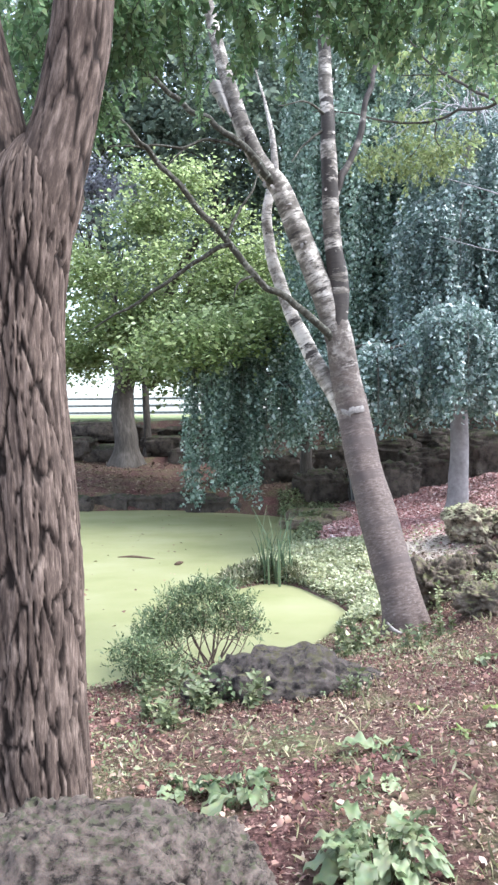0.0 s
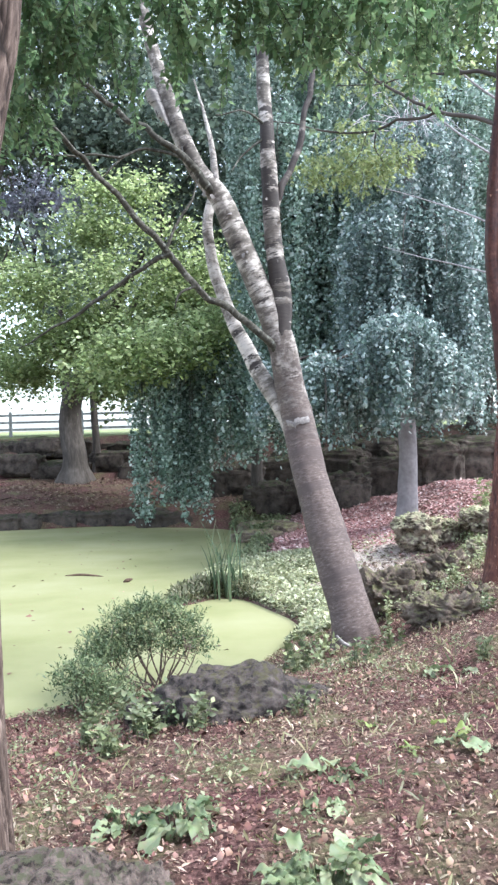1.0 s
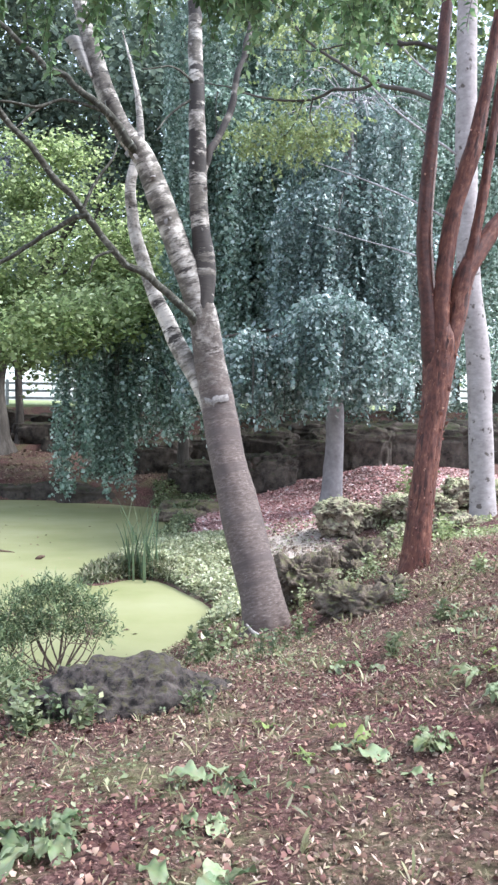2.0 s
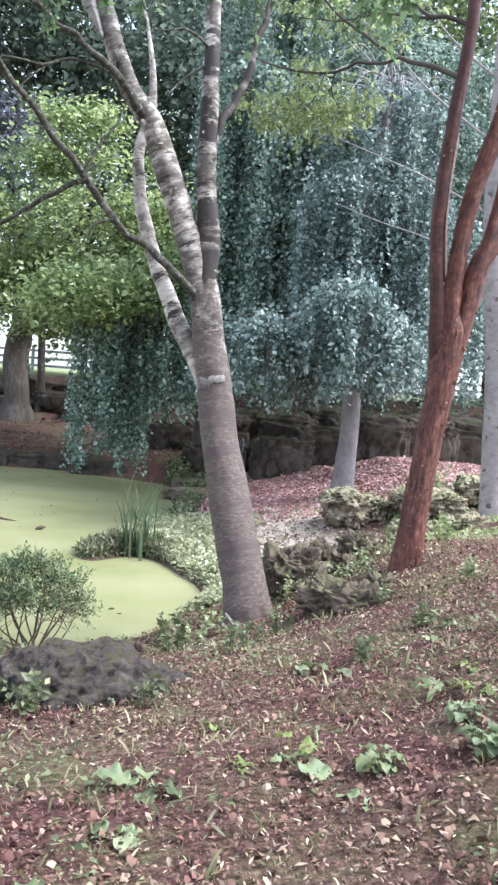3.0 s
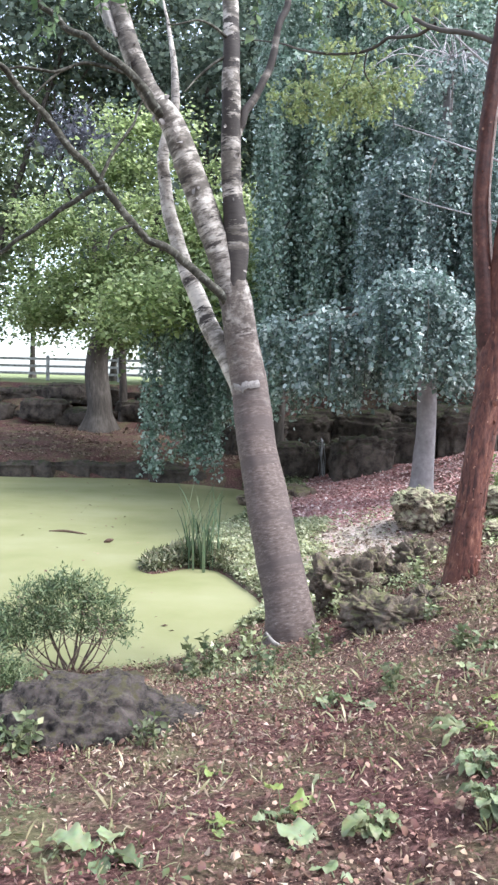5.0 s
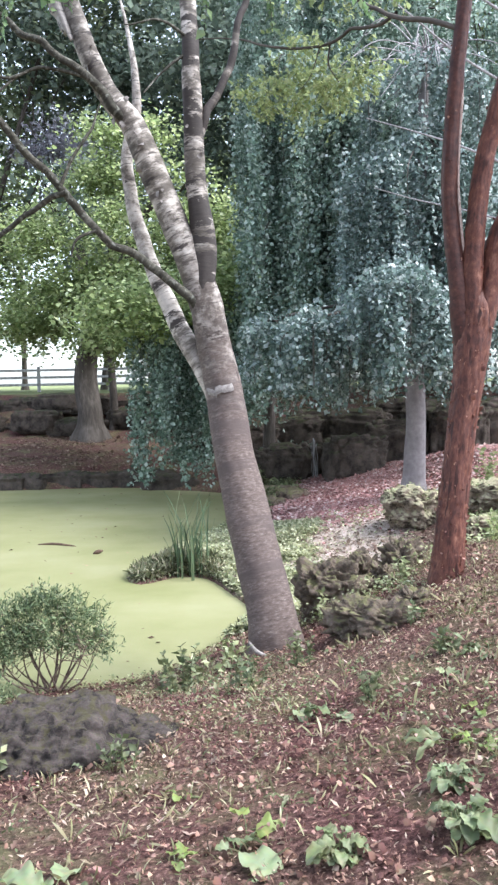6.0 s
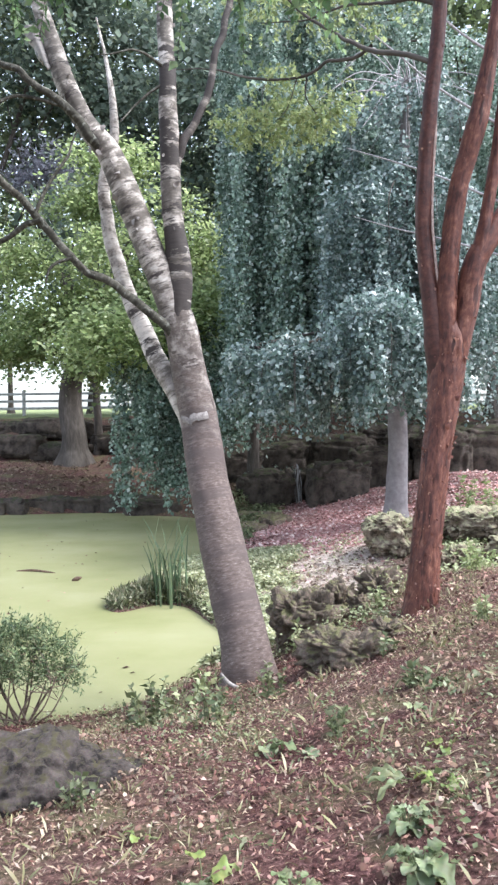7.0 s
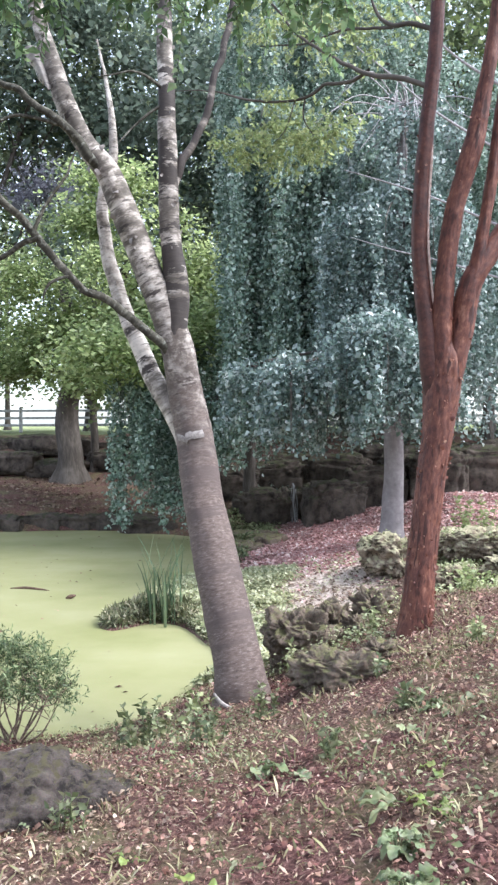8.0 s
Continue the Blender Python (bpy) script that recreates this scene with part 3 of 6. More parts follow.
# ---- the lie of the land: z = 0 is the pond's surface ----
def closed_curve(points, n=6):
    p = np.asarray(points, float)
    out = []
    for i in range(len(p)):
        a, b, c, d = p[i - 1], p[i], p[(i + 1) % len(p)], p[(i + 2) % len(p)]
        for t in np.arange(n) / n:
            out.append(0.5 * (2 * b + (c - a) * t + (2 * a - 5 * b + 4 * c - d) * t ** 2 + (3 * b - a - 3 * c + d) * t ** 3))
    return np.array(out)


SHORE = closed_curve([(-9, 19.5), (-6.5, 20.8), (-4.6, 21.2), (-2.4, 21.3), (-1.2, 20.6), (0.2, 19.6), (0.6, 17.5), (0.35, 15.2), (-0.1, 13.8), (-0.5, 12.5), (-0.66, 11.5),
                      (-0.4, 11.05), (0.0, 11.42), (0.35, 11.32), (0.66, 10.65), (0.95, 9.8), (0.84, 9.0), (0.56, 8.25), (0.2, 7.7), (-0.4, 7.42), (-1.05, 7.05), (-1.5, 6.75),
                      (-3, 6.2), (-6, 5.8), (-10, 8), (-12, 14)])


def shore_distance(x, y):
    """Metres from the shore: above zero on land, below zero over the pond."""
    px, py = np.asarray(x, float).ravel(), np.asarray(y, float).ravel()
    best, inside = np.full(px.shape, 1e9), np.zeros(px.shape, bool)
    for (ax, ay), (bx, by) in zip(SHORE, np.roll(SHORE, -1, 0)):
        dx, dy = bx - ax, by - ay
        t = np.clip(((px - ax) * dx + (py - ay) * dy) / (dx * dx + dy * dy + 1e-12), 0, 1)
        best = np.minimum(best, (px - ax - t * dx) ** 2 + (py - ay - t * dy) ** 2)
        cross = ((ay > py) != (by > py)) & (px < (bx - ax) * (py - ay) / (by - ay + 1e-12) + ax)
        inside ^= cross
    d = np.sqrt(best)
    return np.where(inside, -d, d)


def step01(a, b, v):
    t = np.clip((v - a) / (b - a), 0, 1)
    return t * t * (3 - 2 * t)


def land(x, y):
    """Height of the ground at arrays x, y."""
    x, y = np.asarray(x, float).ravel(), np.asarray(y, float).ravel()
    s = shore_distance(x, y)
    d = np.maximum(s, 0)
    edge = step01(0, 0.12, d)
    near = 0.05 * edge + 0.86 * (1 - np.exp(-d / 2.2)) + 0.1 * np.clip(x - 1.2, 0, 1.7) + 0.05 * np.clip(x - 1.2, -3, 0) * np.clip(d, 0, 1) + 0.17 * np.clip(x - 1.5, 0, 1.3)
    near = near - 0.13 * step01(0.05, 0.5, d) * (1 - step01(0.9, 1.9, d)) * (1 - step01(0.4, 1.1, x))
    mid = 0.05 * edge + np.minimum(0.03 * d + 0.035 * d * d, 0.55) + 0.3 * np.clip(x - 4.0, 0, 1.1)
    lift = step01(8.0, 10.6, y)
    z = near * (1 - lift) + mid * lift
    # far bank: a cut edge at the water, a bare slope, then a stony rise to the lawn
    far = 0.45 * step01(0, 0.35, d) + 0.1 * d
    climb = step01(0, 1.5, y - 19.5 - 1.3 * step01(0.5, 1.3, x))
    z = z * (1 - climb) + np.minimum(far, 1.0) * climb
    foot = 26.4 - 3.2 * step01(-2.2, 0.6, x) - 0.5 * step01(2, 6, x)
    rise = step01(0, 2.6, y - foot)
    z = z * (1 - rise) + 2.3 * rise + np.clip(y - 30, 0, 400) * 0.012
    p = np.stack([x, y, np.zeros_like(x)], 1)
    rough_near = np.where(y < 30, 1.0, 0.15)
    z = z + ((fbm(p * 0.9, 4) - 0.5) * 0.12 + (fbm(p * 5.0, 3) - 0.5) * 0.05) * rough_near * np.clip(d / 0.8, 0.0, 1)
    return np.where(s < 0, np.maximum(-0.35, s * 0.6), z)


def land_at(x, y):
    return float(land([x], [y])[0])


def graded(lo, hi, fine_lo, fine_hi, fine, grow):
    a = list(np.arange(fine_lo, fine_hi, fine))
    s = fine
    while a[-1] < hi:
        s *= grow
        a.append(a[-1] + s)
    s = fine
    b = [fine_lo]
    while b[-1] > lo:
        s *= grow
        b.append(b[-1] - s)
    return np.array(b[:0:-1] + a)


def build_ground():
    xs = graded(-900, 900, -2.2, 4.2, 0.1, 1.08)
    ys = graded(-900, 1500, 0.8, 12.0, 0.095, 1.05)
    X, Y = np.meshgrid(xs, ys)
    v = np.stack([X.ravel(), Y.ravel(), land(X, Y)], 1)
    n, m = len(ys), len(xs)
    i, j = np.meshgrid(np.arange(n - 1), np.arange(m - 1), indexing="ij")
    i, j = i.ravel(), j.ravel()
    f = np.stack([i * m + j, i * m + j + 1, (i + 1) * m + j + 1, (i + 1) * m + j], 1)
    tagged(new("ground", mesh_data("ground", v, f, M_GROUND)), "reddish brown woodland soil with leaf litter sloping to a pond", "ground", kind="structure")


def build_water():
    bm = bmesh.new()
    bmesh.ops.create_grid(bm, x_segments=14, y_segments=17, size=0.5)
    bmesh.ops.transform(bm, matrix=Matrix.Translation((-6, 13.4, 0)) @ Matrix.Diagonal((14.6, 17.2, 1, 1)), verts=bm.verts[:])
    me = bpy.data.meshes.new("water")
    bm.to_mesh(me)
    bm.free()
    me.materials.append(M_WEED)
    tagged(new("water", me), "still pond covered with pale yellow-green duckweed", "pond", kind="structure")


build_ground()
build_water()


# ---- trees ----
def plates(depth, width, length, seed):
    """Long uneven plates of bark with deep cracks between them; keeps how deep each place lies in a crack."""
    def relief(A, L, R):
        count = max(6, int(round(2 * np.pi * R.mean() / width)))
        ring = np.stack([np.cos(A).ravel() * 2 + seed, np.sin(A).ravel() * 2, L.ravel() * 5], 1)
        warp = fbm(ring, 3).reshape(A.shape) - 0.5
        small = fbm(ring * np.array([3.5, 3.5, 4.0]) + 9.0, 3).reshape(A.shape) - 0.5
        U = A / (2 * np.pi) * count + warp * 2.2 + small * 0.5
        V = L / length + warp * 0.8 + small * 0.25
        ci, cj = np.floor(U), np.floor(V)
        first, second, lift = np.full(A.shape, 9.0), np.full(A.shape, 9.0), np.zeros(A.shape)
        for i in (-1, 0, 1):
            for j in (-1, 0, 1):
                gi, gj = ci + i, cj + j
                k = gi % count
                ra = np.sin(k * 12.9898 + gj * 78.233 + seed) * 43758.5453
                rb = np.sin(k * 39.346 + gj * 11.135 + seed) * 24634.6345
                ra, rb = ra - np.floor(ra), rb - np.floor(rb)
                d = np.hypot(U - gi - ra, V - gj - rb)
                near = d < first
                second = np.where(near, first, np.minimum(second, d))
                lift = np.where(near, (ra * 7.31) % 1, lift)
                first = np.where(near, d, first)
        edge = second - first + small * 0.14
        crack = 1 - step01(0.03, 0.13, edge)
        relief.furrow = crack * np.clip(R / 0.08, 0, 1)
        fine = fbm(np.stack([np.cos(A).ravel() * 16, np.sin(A).ravel() * 16, L.ravel() * 9], 1), 3).reshape(A.shape) - 0.5
        return (-crack * depth + (lift - 0.5) * depth * 0.6 + fine * depth * 0.5) * np.clip(R / 0.1, 0.2, 1)
    return relief


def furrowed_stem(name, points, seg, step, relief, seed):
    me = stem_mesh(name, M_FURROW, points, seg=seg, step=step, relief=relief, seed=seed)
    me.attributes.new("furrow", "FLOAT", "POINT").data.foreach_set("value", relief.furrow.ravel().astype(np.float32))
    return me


def flakes(depth):
    def relief(A, L, R):
        q = np.stack([np.cos(A).ravel() * 4.5, np.sin(A).ravel() * 4.5, L.ravel() * 7.5], 1)
        a = fbm(q, 4) * 6
        scale = np.floor(a) + np.clip((a - np.floor(a)) * 7 - 6, 0, 1)
        return ((scale / 6 - 0.5) * depth * 2.0 + (fbm(q * 3.1, 3) - 0.5) * depth * 0.9).reshape(A.shape)
    return relief


def furrowed_tree():
    base = (-0.53, 2.45, land_at(-0.53, 2.45))
    t = thing("tree", base, "old tree with deeply furrowed grey-brown bark, forked trunk", "tree")
    trunk = [(-0.53, 2.45, 0.5, 0.22), (-0.53, 2.45, 0.78, 0.19), (-0.53, 2.45, 1.12, 0.163), (-0.53, 2.45, 1.45, 0.152), (-0.53, 2.45, 1.78, 0.147), (-0.54, 2.45, 2.03, 0.139),
             (-0.55, 2.45, 2.27, 0.128), (-0.55, 2.45, 2.52, 0.128), (-0.535, 2.45, 2.76, 0.138), (-0.52, 2.45, 2.9, 0.12), (-0.515, 2.45, 2.99, 0.06), (-0.515, 2.45, 3.03, 0.005)]
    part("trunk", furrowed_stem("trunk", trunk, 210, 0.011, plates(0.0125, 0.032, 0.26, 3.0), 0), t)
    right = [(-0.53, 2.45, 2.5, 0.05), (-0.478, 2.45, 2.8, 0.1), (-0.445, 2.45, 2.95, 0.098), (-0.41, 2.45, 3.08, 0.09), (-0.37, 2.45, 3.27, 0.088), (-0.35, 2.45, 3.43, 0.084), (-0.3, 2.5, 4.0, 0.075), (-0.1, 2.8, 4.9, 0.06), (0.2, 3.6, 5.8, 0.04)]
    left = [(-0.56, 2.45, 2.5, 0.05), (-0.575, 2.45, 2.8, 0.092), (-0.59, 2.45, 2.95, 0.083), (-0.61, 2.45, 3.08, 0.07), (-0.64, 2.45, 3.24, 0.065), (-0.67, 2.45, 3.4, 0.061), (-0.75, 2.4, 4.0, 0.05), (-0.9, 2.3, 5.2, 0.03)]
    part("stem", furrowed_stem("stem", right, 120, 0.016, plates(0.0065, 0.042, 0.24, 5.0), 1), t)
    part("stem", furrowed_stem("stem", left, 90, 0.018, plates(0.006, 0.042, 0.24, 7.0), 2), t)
    # limbs that carry the hanging sprays; the last runs to the unseen clumps overhead
    limbs = [[(-0.3, 2.5, 4.0, 0.05), (-0.2, 3.6, 4.9, 0.04), (-0.3, 5.0, 5.5, 0.025), (-0.4, 6.3, 5.6, 0.01)],
             [(-0.1, 2.8, 4.9, 0.05), (0.4, 3.8, 5.4, 0.04), (0.9, 5.2, 5.6, 0.025), (1.5, 6.4, 5.5, 0.01)],
             [(0.2, 3.6, 5.8, 0.04), (1.0, 4.6, 5.9, 0.03), (1.9, 5.6, 5.7, 0.02), (2.6, 6.2, 5.4, 0.008)],
             [(-0.1, 2.8, 4.9, 0.05), (0.7, 2.2, 6.1, 0.04), (1.7, 1.5, 6.8, 0.03), (3.2, 0.9, 7.1, 0.01)]]
    for i, b in enumerate(limbs):
        part("branch", stem_mesh("branch", M_FURROW, b, seg=10, step=0.1, wobble=0.1, seed=i), t)
    rng = np.random.default_rng(11)
    tufts = [(-0.75, 5.6, 4.95, 0.30), (-0.35, 5.8, 4.98, 0.32), (0.0, 5.5, 5.05, 0.30), (0.75, 5.4, 4.92, 0.26), (1.0, 5.6, 4.90, 0.34), (1.35, 5.7, 5.0, 0.34), (1.7, 5.9, 5.05, 0.30),
             (0.35, 5.2, 5.15, 0.26), (-1.1, 5.3, 5.2, 0.3), (-1.3, 5.6, 4.8, 0.26), (-1.25, 5.9, 4.45, 0.22), (-1.05, 5.6, 5.0, 0.26), (-1.5, 6.2, 5.2, 0.3), (2.1, 5.8, 5.3, 0.3), (0.5, 5.6, 5.4, 0.35), (1.2, 5.3, 5.45, 0.4)]
    ps, ws, twigs = [], [], []
    for cx, cy, cz, r in tufts:
        for k in range(34):
            a = np.array([cx, cy, cz + 0.08]) + rng.normal(size=3) * np.array([r, r, r * 0.5])
            way = np.array([rng.normal() * 0.5, rng.normal() * 0.5, -0.8])
            way /= np.linalg.norm(way)
            ln = rng.uniform(0.2, 0.42)
            tt = np.linspace(0.05, 1, 15)
            pts = a + tt[:, None] * ln * way + np.stack([0 * tt, 0 * tt, -0.1 * tt ** 2], 1)
            side = np.cross(way, rng.normal(size=3))
            side /= np.linalg.norm(side)
            for sgn in (-1, 1):
                ps.append(pts), ws.append(np.repeat([side * sgn + way * 0.5], len(pts), 0))
            twigs.append(tube([(*a, 0.003), (*(a + way * ln * 0.5), 0.002), (*pts[-1], 0.001)], seg=4, step=0.2))
    # leaf clumps out of view, added to shade the left slope and the fork
    over = [np.array([1.9, 1.2, 7.0]) + d / np.linalg.norm(d) * np.array([2.0, 1.9, 0.8]) * rng.uniform(0.3, 1.0) for d in rng.normal(size=(34, 3))]
    over += [np.array([-0.5, 1.9, 4.9]) + d * np.array([0.75, 0.4, 0.22]) for d in np.clip(rng.normal(size=(16, 3)), -1.6, 1.6)]
    ps += [c + rng.normal(size=(70, 3)) * np.array([0.28, 0.28, 0.14]) for c in over]
    ws += [rng.normal(size=(70, 3)) for c in over]
    v, f = leaves(rng, np.vstack(ps), 0.06, "oval", ways=np.vstack(ws), droop=0.3)
    crown = part("crown", mesh_data("crown", v, f, M_LEAF_N), t, "hanging feathery green sprays, with unseen leaf clumps overhead added for shade", kind="stuff")
    v, f, u = join(twigs)
    part("twig_growth", mesh_data("twig_growth", v, f, M_DARKBARK, u), crown, kind="stuff")


def bark_flakes(rng, points, n, size):
    """Curled scraps of bark standing off a stem."""
    q = smooth_path(points, 0.05)
    i = rng.integers(1, len(q) - 1, n)
    a = rng.uniform(0, 2 * np.pi, n)
    out = np.stack([np.cos(a), np.sin(a), 0 * a], 1)
    p = q[i, :3] + out * q[i, 3:4] * 1.0 + rng.normal(size=(n, 3)) * np.array([0.004, 0.004, 0.03])
    ways = out * 0.12 + np.stack([0 * a, 0 * a, rng.choice([-1.0, 1.0], n)], 1)
    return leaves(rng, p, size, "scrap", ways=ways, spread=0.5)


def birch_tree():
    base = (1.31, 7.25, land_at(1.31, 7.25) - 0.03)
    t = thing("birch_tree", base, "leaning birch with grey banded bark and several forking stems", "tree")
    main = [(1.29, 7.24, 0.22, 0.235), (1.275, 7.25, 0.42, 0.20), (1.245, 7.27, 0.6, 0.182), (1.12, 7.45, 1.14, 0.168), (0.98, 7.65, 1.74, 0.155), (0.9, 7.8, 2.21, 0.148), (0.82, 7.85, 2.61, 0.138),
            (0.76, 7.82, 2.94, 0.13), (0.73, 7.81, 3.12, 0.105), (0.715, 7.82, 3.28, 0.04)]

    def rings(A, L, R):
        q = np.stack([np.cos(A).ravel() * 1.5, np.sin(A).ravel() * 1.5, L.ravel() * 26], 1)
        flare = 0.11 * np.clip(1 - L / 0.42, 0, 1) * (fbm(np.stack([np.cos(A).ravel() * 2.5, np.sin(A).ravel() * 2.5, 0 * A.ravel()], 1), 2).reshape(A.shape) - 0.3)
        return (fbm(q, 3).reshape(A.shape) - 0.5) * 0.007 + flare
    part("trunk", stem_mesh("trunk", M_BIRCH, main, seg=64, step=0.02, relief=rings, wobble=0.09, kink=0.008), t)
    stems = [
        ([(0.76, 7.82, 2.75, 0.05), (0.74, 7.8, 3.2, 0.101), (0.74, 7.8, 3.48, 0.094), (0.71, 7.82, 3.83, 0.083), (0.69, 7.85, 4.37, 0.076), (0.67, 7.9, 4.92, 0.068), (0.65, 7.95, 5.47, 0.060), (0.62, 8.0, 6.21, 0.049), (0.59, 8.1, 6.99, 0.033), (0.55, 8.2, 8.2, 0.013)], M_BIRCH_UP),
        ([(0.78, 7.82, 2.75, 0.05), (0.67, 7.8, 3.2, 0.110), (0.53, 7.8, 3.57, 0.106), (0.37, 7.8, 3.97, 0.103), (0.22, 7.8, 4.32, 0.095), (0.04, 7.8, 4.56, 0.083), (-0.09, 7.8, 4.84, 0.079), (-0.19, 7.8, 5.15, 0.071), (-0.29, 7.8, 5.46, 0.063), (-0.41, 7.8, 5.98, 0.055), (-0.51, 7.8, 6.64, 0.040), (-0.6, 7.8, 7.8, 0.018)], M_BIRCH),
        ([(0.9, 7.83, 1.95, 0.04), (0.74, 7.9, 2.4, 0.078), (0.52, 8.0, 2.8, 0.075), (0.33, 8.1, 3.22, 0.067), (0.2, 8.15, 3.59, 0.06), (0.12, 8.2, 3.93, 0.053), (0.1, 8.2, 4.21, 0.048), (0.17, 8.25, 4.59, 0.042), (0.16, 8.3, 4.95, 0.028), (0.1, 8.4, 5.3, 0.016), (0.0, 8.5, 5.7, 0.006)], M_BIRCH_WHITE),
    ]
    made = []
    for i, (pts, mat) in enumerate(stems):
        made.append(part("stem", stem_mesh("stem", mat, pts, seg=40, step=0.03, relief=rings, wobble=0.1, kink=0.014, seed=i + 3), t))
    limbs = [
        [(0.69, 7.85, 4.1, 0.033), (0.72, 7.87, 4.25, 0.037), (0.79, 7.9, 4.45, 0.035), (0.93, 8.0, 4.75, 0.030), (1.06, 8.1, 5.21, 0.027), (1.18, 8.2, 5.76, 0.025), (1.31, 8.3, 6.37, 0.019), (1.4, 8.4, 7.2, 0.008)],
        [(0.3, 7.88, 4.16, 0.040), (0.16, 7.76, 4.38, 0.038), (-0.09, 7.65, 4.66, 0.031), (-0.36, 7.6, 4.85, 0.027), (-0.61, 7.6, 5.01, 0.025), (-0.94, 7.5, 5.27, 0.022), (-1.15, 7.4, 5.41, 0.018), (-1.44, 7.3, 5.59, 0.013), (-1.9, 7.1, 5.8, 0.005)],
        [(0.86, 7.92, 2.4, 0.023), (0.8, 7.87, 2.66, 0.047), (0.71, 7.78, 2.87, 0.047), (0.6, 7.7, 3.03, 0.039), (0.34, 7.6, 3.26, 0.033), (0.02, 7.45, 3.48, 0.029), (-0.24, 7.37, 3.77, 0.029), (-0.49, 7.3, 4.05, 0.027), (-0.86, 7.2, 4.44, 0.024), (-1.16, 7.05, 4.77, 0.021), (-1.4, 6.9, 5.08, 0.016), (-1.8, 6.7, 5.5, 0.006)],
        [(-0.2, 7.38, 3.74, 0.023), (-0.35, 7.42, 3.70, 0.023), (-0.56, 7.45, 3.58, 0.020), (-0.96, 7.5, 3.29, 0.016), (-1.34, 7.6, 3.11, 0.009), (-1.6, 7.7, 3.0, 0.004)],
        [(-0.1, 7.66, 4.66, 0.016), (-0.3, 7.65, 4.70, 0.016), (-0.56, 7.6, 4.68, 0.013), (-0.9, 7.5, 4.61, 0.010), (-1.28, 7.4, 4.57, 0.005)],
        [(-0.56, 7.6, 4.68, 0.011), (-0.68, 7.55, 4.58, 0.009), (-0.8, 7.5, 4.42, 0.005)],
        [(-0.24, 7.37, 3.79, 0.016), (-0.18, 7.4, 3.95, 0.014), (-0.02, 7.45, 4.2, 0.011), (0.06, 7.5, 4.4, 0.006)],
        [(0.02, 7.45, 3.48, 0.014), (-0.12, 7.4, 3.42, 0.011), (-0.16, 7.4, 3.3, 0.005)],
        [(0.67, 7.88, 4.9, 0.014), (0.45, 7.8, 4.72, 0.009), (0.3, 7.7, 4.55, 0.005)],
        [(0.68, 7.9, 5.0, 0.014), (0.45, 7.7, 5.08, 0.009), (0.2, 7.6, 5.02, 0.005)],
        [(0.8, 7.9, 2.6, 0.039), (0.93, 7.8, 2.52, 0.035), (1.0, 7.78, 2.35, 0.023), (0.99, 7.8, 2.1, 0.009)],
    ]
    for i, pts in enumerate(limbs):
        mat = M_BIRCH_LIMB if i in (0, 10) else M_BIRCH_DARK
        part("branch", stem_mesh("branch", mat, pts, seg=16 if i < 3 else 9, step=0.03, wobble=0.3, kink=0.05, seed=i + 9), t)
    rng = np.random.default_rng(14)
    for pts, mat in stems[:2]:
        part("bark_curl_growth", mesh_data("bark_curl_growth", *bark_flakes(rng, pts[2:9], 70, 0.03), M_PEEL), t, "pale curls of peeling bark", kind="stuff")
    # a sheet of peeled bark curling off the upper stem
    rng = np.random.default_rng(4)
    U, H = np.meshgrid(np.linspace(0, 1, 12), np.linspace(0, 1, 12))
    torn = (fbm(np.stack([U.ravel() * 5, H.ravel() * 0, 0 * U.ravel()], 1), 3).reshape(U.shape) - 0.5) * 0.12
    rim = (fbm(np.stack([H.ravel() * 6 + 3, H.ravel() * 0, 0 * U.ravel()], 1), 3).reshape(U.shape) - 0.5) * 0.07
    Z = 5.3 - H * (0.36 - 0.1 * U) - torn * H
    X = -0.2 - (Z - 5.1) * 0.33 - 0.04 - U * (0.14 + rim) * (1 - 0.5 * H)
    Y = 7.76 - 0.05 * np.sin(U * 2.6) + 0.1 * U * U
    v = np.stack([X.ravel(), Y.ravel(), Z.ravel()], 1)
    i, j = np.meshgrid(np.arange(11), np.arange(11), indexing="ij")
    i, j = i.ravel(), j.ravel()
    f = np.stack([i * 12 + j, i * 12 + j + 1, (i + 1) * 12 + j + 1, (i + 1) * 12 + j], 1)
    uv = v[f.ravel()][:, [1, 2]]
    me = mesh_data("peeled_bark", v, f, M_PEEL, uv)
    sheet = part("peeled_bark", me, made[1], "curl of pinkish white peeled bark")
    sheet.modifiers.new("thickness", "SOLIDIFY").thickness = 0.004
    # pale scar ring with a healed stub on the trunk
    def patch(a0, a1, z0, z1, cx, cy, r):
        A, H = np.meshgrid(np.linspace(a0, a1, 14), np.linspace(0, 1, 6))
        ragged = (fbm(np.stack([A.ravel() * 6, H.ravel() * 0, A.ravel() * 0], 1), 2).reshape(A.shape) - 0.5) * 0.06
        Z = z0 + (z1 - z0) * H + ragged + 0.03 * np.cos(A)
        R = r + 0.006 * np.sin(np.pi * H)
        v = np.stack([(cx - 0.3 * (Z - z0) + R * np.cos(A)).ravel(), (cy + R * np.sin(A)).ravel(), Z.ravel()], 1)
        i, j = np.meshgrid(np.arange(5), np.arange(13), indexing="ij")
        i, j = i.ravel(), j.ravel()
        f = np.stack([i * 14 + j, i * 14 + j + 1, (i + 1) * 14 + j + 1, (i + 1) * 14 + j], 1)
        return v, f, np.stack([A.ravel() * r, Z.ravel()], 1)[f.ravel()]
    v, f, u = patch(3.9, 5.4, 2.255, 2.31, 0.885, 7.79, 0.152)
